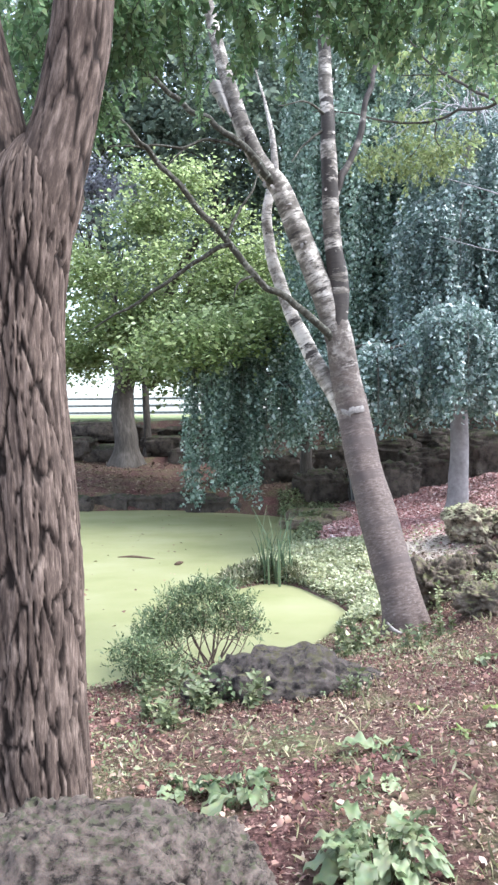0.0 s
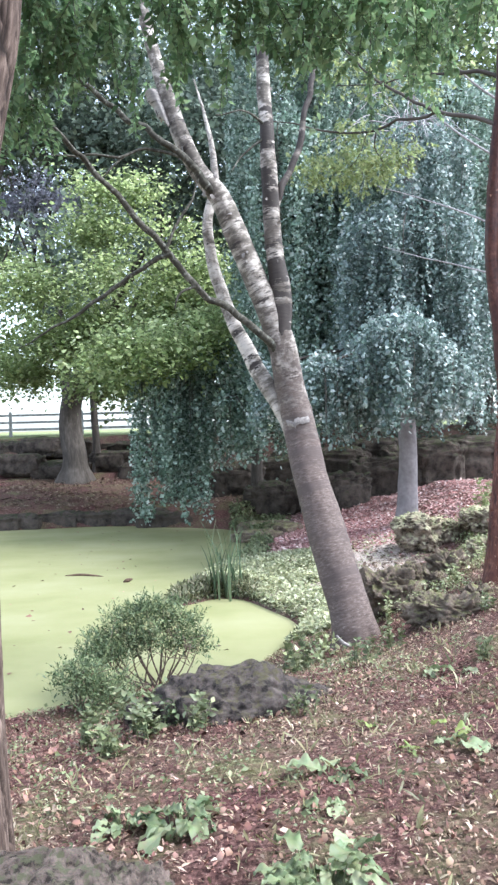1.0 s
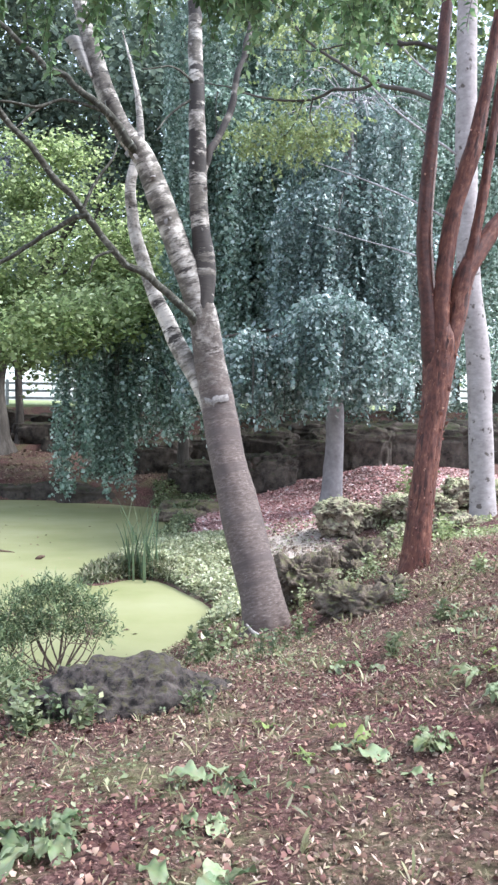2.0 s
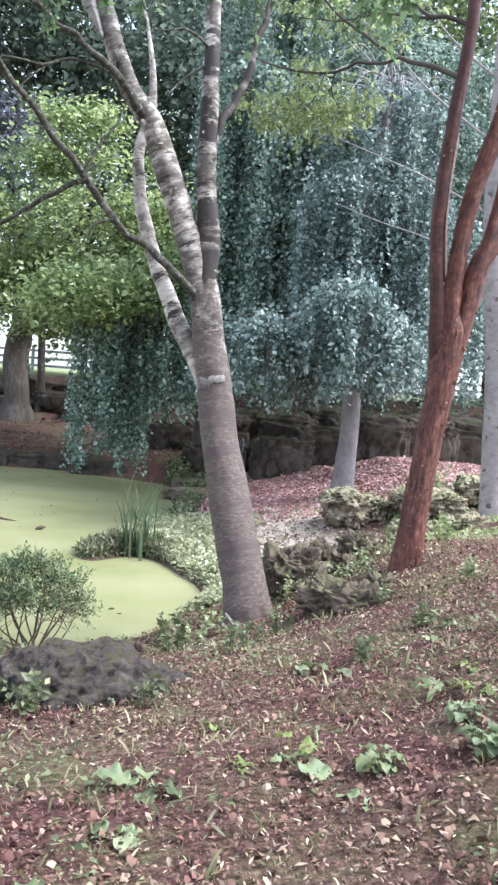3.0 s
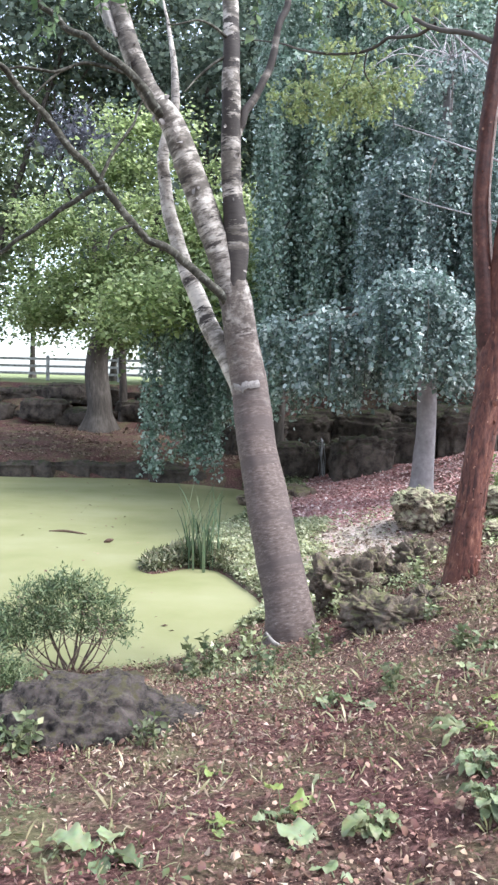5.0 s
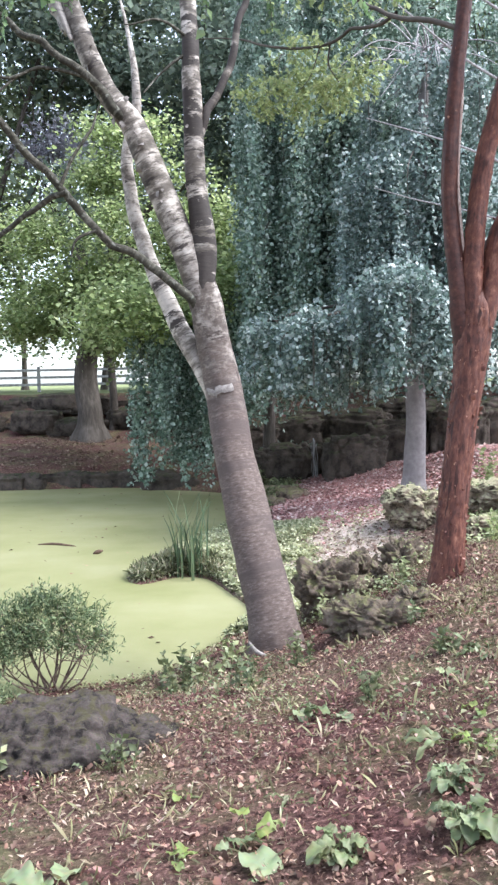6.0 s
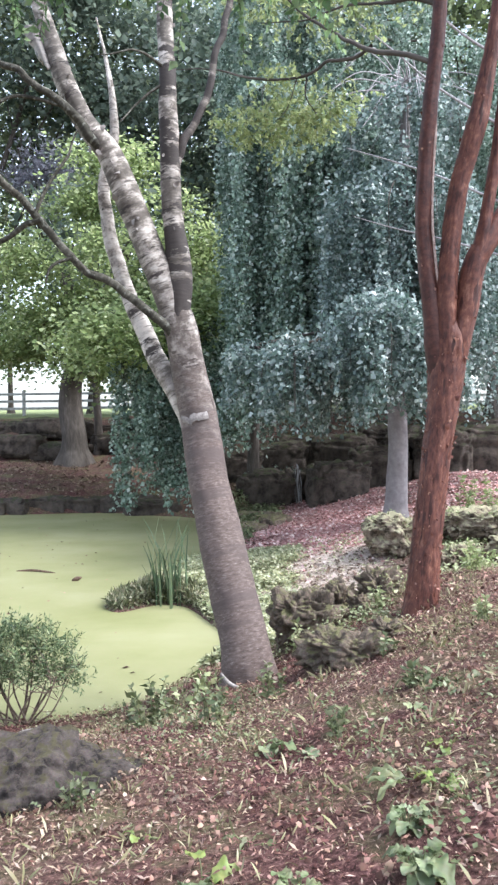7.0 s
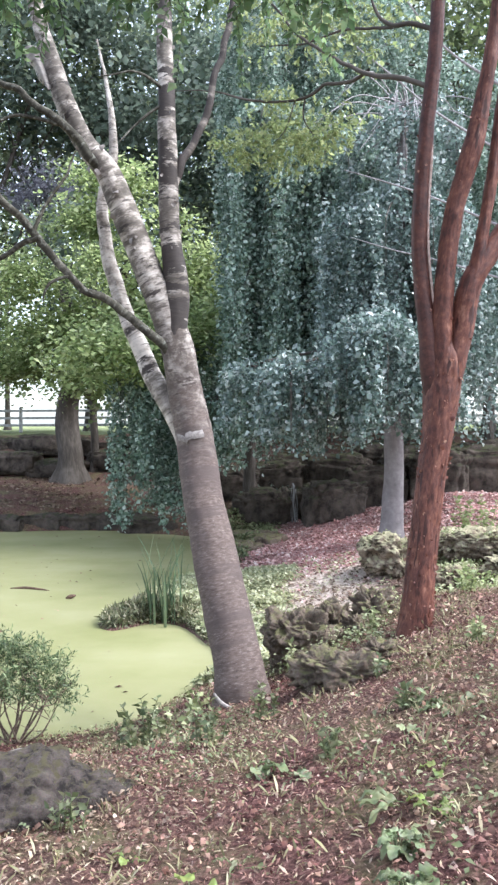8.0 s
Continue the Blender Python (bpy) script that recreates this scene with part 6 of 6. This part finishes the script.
def broad_plant(x, y, n, size, seed, label, mat=None, rise=0.16, lime=0, slim=1.0, lobed=True):
    """A rosette of broad lobed leaves on stalks, each leaf a part."""
    rng = np.random.default_rng(seed)
    z = land_at(x, y)
    t = thing("broad_leaved_plant", (x, y, z), label, "plant", "broad-leaved plants on the slope")
    spread = size * 0.16 * math.sqrt(n)
    for k in range(n):
        a = k * 2.4 + rng.uniform(-0.5, 0.5)
        s = size * math.exp(rng.normal() * 0.3)
        h = rise * rng.uniform(0.25, 1.25)
        d = np.array([math.cos(a), math.sin(a), 0])
        o = np.array([x, y, z]) + d * spread * rng.uniform(0, 1.0)
        root = o + d * s * 0.25 + np.array([0, 0, h])
        part("stalk", stem_mesh("stalk", M_WEEDS, [(*o, 0.0025), (*(o + d * s * 0.08 + np.array([0, 0, h * 0.7])), 0.002), (*root, 0.0015)], seg=5, step=0.05), t)
        # leaf blade: a curved, scalloped sheet
        nu, nv = 19, 7
        u = np.linspace(0, 1, nu)
        w = np.sin(np.pi * np.clip(u * 0.9 + 0.1, 0, 1)) ** 0.6 * (0.38 if lobed else 0.3) * slim * ((0.74 + 0.36 * np.abs(np.sin(u * 8 + k)) ** 0.7) if lobed else (0.93 + 0.1 * np.sin(u * 17 + k)))
        U, V = np.meshgrid(u, np.linspace(-1, 1, nv), indexing="ij")
        side = np.array([-d[1], d[0], rng.normal() * 0.25])
        droop = rng.uniform(0.1, 0.6) * U - rng.uniform(0.4, 0.9) * U ** 2
        P = root[None, None] + d * (U * s)[..., None] + side * (V * w[:, None] * s)[..., None]
        P[..., 2] += s * (droop + 0.12 * np.abs(V) * w[:, None] * 2.4 + 0.08 * np.sin(V * 4 + k + U * 15) * np.abs(V))
        v = P.reshape(-1, 3)
        i, j = np.meshgrid(np.arange(nu - 1), np.arange(nv - 1), indexing="ij")
        i, j = i.ravel(), j.ravel()
        f = np.stack([i * nv + j, i * nv + j + 1, (i + 1) * nv + j + 1, (i + 1) * nv + j], 1)
        part("leaf", mesh_data("leaf", v, f, M_LIME if k < lime else (mat or M_BROAD)), t)


def litter():
    rng = np.random.default_rng(51)
    p = scatter(rng, 90000, -2.6, 5.2, 1.3, 9.0, lambda x, y, s: np.clip(patchy(x, y, 1.2, 3) * 2.2 - 0.45, 0.1, 1) * np.clip(1.5 - y / 9, 0.4, 1))
    p[:, 2] += rng.uniform(0.0, 0.03, len(p))
    v, f = leaves(rng, p, 0.014, "scrap", flat=0.2, spread=0.6)
    tagged(new("leaf_litter", mesh_data("leaf_litter", v, f, M_LITTER)), "dry brown and tan fallen leaves scattered over the slope", "leaf litter", kind="stuff")
    p = scatter(rng, 150000, -2.4, 4.6, 1.5, 9.0, lambda x, y, s: np.clip(patchy(x, y, 1.6, 8) * 2.0 - 0.3, 0.15, 1))
    p[:, 2] += rng.uniform(0.0, 0.024, len(p))
    v, f = leaves(rng, p, 0.0155, "narrow", flat=0.35, spread=0.55)
    tagged(new("wood_chips", mesh_data("wood_chips", v, f, M_LITTER)), "thin reddish wood chips and needles covering the soil", "leaf litter", kind="stuff")
    p = scatter(rng, 46000, -2.4, 4.8, 1.8, 9.5, lambda x, y, s: np.clip((patchy(x, y, 1.4, 12) - 0.38) * 5, 0.12, 1))
    p[:, 2] += rng.uniform(0.008, 0.03, len(p))
    v, f = leaves(rng, p, 0.022, "narrow", flat=0.5, spread=0.5)
    tagged(new("dry_grass", mesh_data("dry_grass", v, f, M_STRAW)), "bleached dry grass stems lying on the litter", "grass", kind="stuff")
    p = scatter(rng, 3600, 1.5, 3.4, 9.8, 13.6, lambda x, y, s: np.clip((patchy(x, y, 1.5, 14) - 0.3) * 4, 0.1, 1))
    p[:, 2] += 0.008
    v, f = leaves(rng, p, 0.032, "scrap", flat=0.7, spread=0.5)
    tagged(new("leaf_litter", mesh_data("leaf_litter", v, f, M_DRYLEAF)), "tan fallen leaves on the sandy path", "leaf litter", kind="stuff")
    p = scatter(rng, 140000, 0.9, 7.5, 11.5, 21.5, lambda x, y, s: np.clip(patchy(x, y, 0.8, 5) * 2.4 - 0.3, 0.35, 1) * np.clip((y - 12.9) / 1.5, 0.04, 1))
    p[:, 2] += 0.008
    v, f = leaves(rng, p, 0.04, "quad", flat=0.75, spread=0.45)
    tagged(new("leaf_litter", mesh_data("leaf_litter", v, f, M_PINKLITTER)), "pinkish fallen leaves lying on the path", "leaf litter", kind="stuff")


def small_growth():
    rng = np.random.default_rng(61)
    p = scatter(rng, 7000, -2.3, 4.8, 1.6, 9.0, lambda x, y, s: np.clip((patchy(x, y, 1.3, 30) - 0.36) * 4, 0.1, 1))
    p[:, 2] += 0.012
    v, f = leaves(rng, p, 0.021, "curl", flat=0.35, spread=0.45)
    tagged(new("dry_leaves", mesh_data("dry_leaves", v, f, M_DRYLEAF)), "larger curled brown leaves fallen on the slope", "leaf litter", kind="stuff")
    # litter and stones on the bare far bank
    p = scatter(rng, 20000, -10, 1, 20.5, 27.5, lambda x, y, s: np.clip((patchy(x, y, 0.9, 15) - 0.3) * 4, 0.1, 1))
    p[:, 2] += 0.015
    v, f = leaves(rng, p, 0.055, "oval", flat=0.7, spread=0.5)
    tagged(new("leaf_litter", mesh_data("leaf_litter", v, f, M_DRYLEAF)), "brown fallen leaves on the bare far bank", "leaf litter", kind="stuff")
    # grass and thin weeds on the slope
    p = scatter(rng, 34000, -2.4, 5.2, 2.0, 9.2, lambda x, y, s: np.clip((patchy(x, y, 2.4, 9) - 0.46) * 7, 0.05, 0.9))
    ways = np.repeat([[0, 0, 1.0]], len(p), 0) + rng.normal(size=(len(p), 3)) * 0.5
    v, f = leaves(rng, p, 0.034, "strap", ways=ways * np.array([1.8, 1.8, 0.5]), spread=0.5)
    tagged(new("grass", mesh_data("grass", v, f, M_GRASS)), "thin grass and weeds growing through the litter", "grass", kind="stuff")
    # small leafy weeds in groups
    spots = scatter(rng, 1900, -2.4, 5.2, 2.0, 9.0, lambda x, y, s: np.clip((patchy(x, y, 1.1, 21) - 0.48) * 5, 0.02, 1))
    ps = np.vstack([c + rng.normal(size=(13, 3)) * np.array([0.04, 0.04, 0.022]) + np.array([0, 0, 0.04]) for c in spots])
    v, f = leaves(rng, ps, 0.022, "oval", flat=0.4, spread=0.4)
    tagged(new("weeds", mesh_data("weeds", v, f, M_WEEDS)), "small leafy weeds dotted over the slope", "weeds", kind="stuff")
    p = scatter(rng, 52000, -0.6, 4.8, 4.4, 8.8, lambda x, y, s: np.clip((patchy(x, y, 1.7, 51) - 0.4) * 5, 0.04, 1) * np.clip((y - 4.6) / 1.5, 0.1, 1))
    p[:, 2] += rng.uniform(0.004, 0.04, len(p))
    v, f = leaves(rng, p, 0.014, "oval", flat=0.2, spread=0.4)
    tagged(new("low_weeds", mesh_data("low_weeds", v, f, M_GRASS)), "tiny yellow-green weeds spread over the litter", "weeds", kind="stuff")
    # low rosettes of narrow leaves
    spots = scatter(rng, 800, -2.2, 4.8, 2.4, 9.2, lambda x, y, s: np.clip((patchy(x, y, 1.3, 44) - 0.45) * 6, 0.05, 1) * np.clip(0.5 + (x - 0.8) * 0.4, 0.35, 1))
    ps, ws = [], []
    for c in spots:
        k = int(rng.integers(4, 9))
        a = rng.uniform(0, 6.28) + np.arange(k) * 6.28 / k
        ps.append(np.repeat([c], k, 0) + np.stack([0.012 * np.cos(a), 0.012 * np.sin(a), 0 * a + 0.005], 1))
        ws.append(np.stack([np.cos(a), np.sin(a), 0 * a + rng.uniform(0.3, 1.3)], 1))
    v, f = leaves(rng, np.vstack(ps), 0.05, "strap", ways=np.vstack(ws), spread=0.4)
    tagged(new("rosette_weeds", mesh_data("rosette_weeds", v, f, M_GRASS)), "low rosettes of narrow green leaves in the litter", "weeds", kind="stuff")
    # leafy fringe on the near shore
    p = scatter(rng, 11000, -2.2, 1.7, 5.0, 9.5, lambda x, y, s: np.clip(0.9 - s / 0.6, 0, 0.5) * np.where(np.hypot(x - 1.2, y - 7.0) < 0.55, 0.15, 1.0) * np.clip((patchy(x, y, 1.6, 13) - 0.38) * 5, 0.1, 1))
    p[:, 2] += rng.uniform(0.0, 0.09, len(p)) * patchy(p[:, 0], p[:, 1], 3.0, 2)
    v, f = leaves(rng, p, 0.03, "oval", flat=0.2, spread=0.45)
    tagged(new("shore_weeds", mesh_data("shore_weeds", v, f, M_COVER)), "pale green weeds fringing the pond", "weeds", kind="stuff")
    # pale ground cover by the reeds and under the far rocks
    p = scatter(rng, 140000, -0.6, 3.0, 8.6, 14.8, lambda x, y, s: np.clip((1.95 - 0.12 * (y - 12) + 0.9 * (patchy(x, y, 1.2, 6) - 0.5) - x) / 0.35, 0.02, 1) * np.clip((patchy(x, y, 1.3, 17) - 0.28) * 5, 0.15, 1) * np.clip((x + 0.25) / 0.4, 0.0, 1))
    p[:, 2] += rng.uniform(0.0, 0.09, len(p))
    v, f = leaves(rng, p, 0.042, "quad", flat=0.45)
    tagged(new("ground_cover", mesh_data("ground_cover", v, f, M_SPIT)), "pale yellow-green low plants carpeting the spit", "ground cover", kind="stuff")
    # shaded plants between the pond and the path under the weeping trees
    p = scatter(rng, 14000, 0.2, 2.0, 14.6, 20.6, lambda x, y, s: np.clip((1.15 + 0.12 * (y - 17) + 0.6 * (patchy(x, y, 1.1, 3) - 0.5) - x) / 0.3, 0, 1))
    p[:, 2] += rng.uniform(0, 0.16, len(p)) * patchy(p[:, 0], p[:, 1], 1.4, 5) * 1.4
    v, f = leaves(rng, p, 0.075, "oval", flat=0.25)
    tagged(new("shade_plants", mesh_data("shade_plants", v, f, M_WEEDS)), "dark green low plants at the pond's shaded corner", "plants", kind="stuff")
    # grassy tuft on the spit beside the reeds
    p = scatter(rng, 11000, -0.8, 0.6, 10.5, 12.2, lambda x, y, s: np.clip(1.4 - ((x + 0.1) / 0.62) ** 2 - ((y - 11.35) / 0.7) ** 2, 0, 1))
    p[:, 2] += rng.uniform(0, 0.15, len(p)) * np.clip((p[:, 0] + 0.75) / 0.7, 0.1, 1)
    ways = np.repeat([[0, 0, 0.6]], len(p), 0) + rng.normal(size=(len(p), 3)) * 0.6
    v, f = leaves(rng, p, 0.085, "narrow", ways=ways)
    tagged(new("grass_tuft", mesh_data("grass_tuft", v, f, M_TUFT)), "tangled dark grass tuft beside the reeds", "grass", kind="stuff")
    # matted grass hanging over the edge of the spit
    p = scatter(rng, 40000, -0.9, 1.4, 8.6, 13.0, lambda x, y, s: np.where(s < 0.16, 1.0, 0.0) * np.clip((patchy(x, y, 2.0, 19) - 0.25) * 4, 0.2, 1))
    p[:, 2] += rng.uniform(0.0, 0.05, len(p))
    ways = np.repeat([[0, -0.3, 0.1]], len(p), 0) + rng.normal(size=(len(p), 3)) * 0.6
    v, f = leaves(rng, p, 0.065, "narrow", ways=ways, droop=0.1)
    tagged(new("edge_grass", mesh_data("edge_grass", v, f, M_TUFT)), "matted olive grass hanging over the spit's edge", "grass", kind="stuff")
    # plants creeping over the boulders by the birch
    spots = np.array([(2.15, 7.7), (1.5, 7.75), (2.25, 7.35), (1.85, 7.4), (2.6, 8.0), (2.0, 7.6)])
    ps = np.vstack([np.array([x, y, land_at(x, y) + 0.06]) + rng.normal(size=(170, 3)) * np.array([0.13, 0.1, 0.03]) for x, y in spots])
    v, f = leaves(rng, ps, 0.024, "full", flat=0.4)
    tagged(new("creeping_plants", mesh_data("creeping_plants", v, f, M_COVER)), "pale creeping plants between the mossy boulders", "plants", kind="stuff")
    # bright leafy clumps on the bank past the red-barked tree
    spots = np.array([(3.6, 9.9), (3.85, 10.1), (3.4, 9.4), (4.0, 10.5), (3.75, 9.4), (4.3, 10.2)])
    ps = np.vstack([np.array([x, y, land_at(x, y) + 0.12]) + rng.normal(size=(260, 3)) * np.array([0.14, 0.14, 0.08]) for x, y in spots])
    v, f = leaves(rng, ps, 0.04, "full", flat=0.4)
    tagged(new("leafy_plants", mesh_data("leafy_plants", v, f, M_LEAF_S)), "bright yellow-green leafy plants on the bank", "plants", kind="stuff")
    p = scatter(rng, 30000, 2.9, 6.2, 8.2, 14.0, lambda x, y, s: np.clip((patchy(x, y, 1.0, 27) - 0.4) * 5, 0.06, 1) * np.clip((x - 3.1 - 0.2 * (y - 10.5)) / 0.2, 0.02, 1))
    p[:, 2] += rng.uniform(0.0, 0.1, len(p))
    v, f = leaves(rng, p, 0.045, "oval", flat=0.4)
    tagged(new("ground_cover", mesh_data("ground_cover", v, f, M_COVER)), "light green plants spilling over the rocks", "ground cover", kind="stuff")


def bank_plants():
    rng = np.random.default_rng(71)
    p = scatter(rng, 16000, -1.5, 11, 21.5, 27.0, lambda x, y, s: np.clip((patchy(x, y, 0.9, 33) - 0.36) * 5, 0.1, 1))
    p[:, 2] += rng.uniform(0, 0.3, len(p))
    v, f = leaves(rng, p, 0.12, "oval", flat=0.2)
    tagged(new("bank_plants", mesh_data("bank_plants", v, f, M_LEAF_D)), "dark low plants growing over the stony bank", "plants", kind="stuff")


def leafy_weed(x, y, h, stems, size, seed, label, mat, bend=0.25):
    """A small upright plant: thin stems with leaves in pairs."""
    rng = np.random.default_rng(seed)
    size, h, stems = size * 0.65, h * 0.85, stems + 1
    z = land_at(x, y)
    t = thing("weed_plant", (x, y, z), label, "plant", "leafy weeds on the bank")
    ps, ws = [], []
    for k in range(stems):
        a = rng.uniform(0, 6.28)
        o = np.array([x, y, z - 0.01]) + rng.normal(size=3) * np.array([h * 0.25, h * 0.2, 0])
        d = np.array([math.cos(a), math.sin(a), 0]) * bend * h
        hh = h * rng.uniform(0.6, 1.15)
        tip = o + d + np.array([0, 0, hh])
        mid = o + d * 0.3 + np.array([0, 0, hh * 0.55])
        part("stem", stem_mesh("stem", M_WEEDS, [(*o, 0.004), (*mid, 0.003), (*tip, 0.0015)], seg=5, step=0.04), t)
        n = max(4, int(hh / (size * 0.55)))
        s = np.linspace(0.2, 1, n)
        c = o + s[:, None] ** 1.4 * d + s[:, None] * np.array([0, 0, hh])
        for g in (0, 1):
            b = a + np.arange(n) * 1.7 + g * 3.14
            ps.append(c), ws.append(np.stack([np.cos(b), np.sin(b), 0 * b + 0.35], 1))
    v, f = leaves(rng, np.vstack(ps), size, "oval", ways=np.vstack(ws), spread=0.25)
    part("foliage", mesh_data("foliage", v, f, mat), t, kind="stuff")


floating_stick()
pond_specks()
shore_wood()
for i_, (x_, y_, h_, n_, s_, m_) in enumerate([
        (0.78, 6.75, 0.22, 5, 0.085, M_COVER), (0.95, 6.95, 0.24, 4, 0.09, M_COVER), (0.72, 6.1, 0.3, 9, 0.07, M_WEEDS), 
        (1.1, 5.9, 0.24, 6, 0.06, M_WEEDS), (1.45, 6.45, 0.22, 6, 0.065, M_WEEDS), (-0.25, 6.0, 0.2, 7, 0.075, M_WEEDS),
        (-0.4, 4.45, 0.16, 9, 0.075, M_WEEDS), (-0.22, 4.7, 0.2, 9, 0.08, M_WEEDS), (-0.52, 4.75, 0.18, 8, 0.07, M_WEEDS), (-0.3, 4.95, 0.2, 8, 0.07, M_WEEDS), (-0.1, 4.9, 0.16, 7, 0.06, M_SHRUB), (0.02, 4.72, 0.2, 5, 0.075, M_WEEDS), (0.62, 4.8, 0.17, 5, 0.06, M_WEEDS), (-0.5, 5.55, 0.22, 7, 0.08, M_WEEDS), (-0.75, 5.9, 0.2, 6, 0.07, M_WEEDS), (1.62, 7.6, 0.22, 2, 0.07, M_COVER),
        (2.25, 7.75, 0.2, 6, 0.06, M_COVER), (2.7, 8.4, 0.25, 5, 0.07, M_COVER), (2.2, 5.6, 0.16, 6, 0.08, M_WEEDS), (2.75, 6.4, 0.18, 7, 0.07, M_COVER), (2.15, 6.45, 0.15, 5, 0.06, M_WEEDS),
        (1.75, 5.2, 0.15, 5, 0.06, M_WEEDS), (3.45, 9.5, 0.28, 8, 0.08, M_COVER), (3.75, 9.8, 0.3, 9, 0.08, M_LEAF_S), (4.2, 13.1, 0.85, 12, 0.11, M_LEAF_S), (3.1, 8.2, 0.25, 6, 0.08, M_LEAF_S)]):
    leafy_weed(x_, y_, h_, n_, s_, 200 + i_, "upright leafy weed growing in the litter of the bank" if y_ < 8 else "bright green leafy plant among the rocks", m_)
bank_plants()
fence()
waterfall()
broad_plant(0.5, 2.62, 100, 0.075, 1, "leafy plant with large pale green leaves", rise=0.13, lobed=False)
broad_plant(0.04, 3.35, 24, 0.085, 2, "pale green broad-leaved plant spreading on the litter", rise=0.06, lobed=False)
broad_plant(-0.2, 3.42, 16, 0.08, 23, "pale green broad-leaved plant spreading on the litter", rise=0.05, lobed=False)
broad_plant(-0.28, 5.25, 40, 0.08, 7, "grey-green plant against the dark boulder", M_WEEDS, rise=0.14)
broad_plant(0.63, 3.69, 6, 0.1, 3, "young pale broad-leaved plant in the litter", rise=0.03)
broad_plant(1.2, 3.88, 5, 0.085, 4, "pale frilly broad-leaved plant in the litter", rise=0.03)
broad_plant(1.22, 4.02, 2, 0.09, 12, "upright lime green leaf in the litter", M_LIME, rise=0.05)
broad_plant(1.39, 3.46, 3, 0.065, 5, "small pale broad-leaved plant in the litter", rise=0.015)
broad_plant(1.0, 3.83, 4, 0.06, 13, "yellow-green seedling in the litter", M_LIME, rise=0.015)
broad_plant(1.52, 3.76, 32, 0.045, 9, "bushy green weed on the slope", M_WEEDS, rise=0.06)
broad_plant(1.89, 3.7, 34, 0.05, 14, "bushy green weed on the slope", M_BROAD, rise=0.07)
broad_plant(1.99, 4.37, 9, 0.11, 10, "rosette of long narrow green leaves", M_WEEDS, rise=0.012, slim=0.35)
broad_plant(2.35, 5.35, 10, 0.12, 15, "rosette of long narrow green leaves", M_WEEDS, rise=0.012, slim=0.4)
broad_plant(0.58, 3.35, 6, 0.07, 16, "small pale broad-leaved plant in the litter", rise=0.02)
broad_plant(1.39, 5.28, 3, 0.085, 17, "small pale broad-leaved plant in the litter", rise=0.03)
broad_plant(1.58, 5.12, 3, 0.085, 18, "small pale broad-leaved plant in the litter", rise=0.03)
broad_plant(2.06, 4.26, 6, 0.06, 19, "yellow-green seedling in the litter", M_LIME, rise=0.02)
broad_plant(1.37, 4.23, 4, 0.09, 20, "thin upright pale leaves in the litter", M_WEEDS, rise=0.04, slim=0.3)
broad_plant(1.9, 4.0, 22, 0.045, 21, "bushy green weed on the slope", M_BROAD, rise=0.05)
broad_plant(0.93, 4.47, 3, 0.055, 22, "yellow-green seedling in the litter", M_LIME, rise=0.03)
broad_plant(2.14, 4.6, 3, 0.06, 23, "yellow-green seedling in the litter", M_LIME, rise=0.02)
broad_plant(2.1, 5.11, 4, 0.075, 24, "small pale broad-leaved plant in the litter", rise=0.02)
litter()
small_growth()
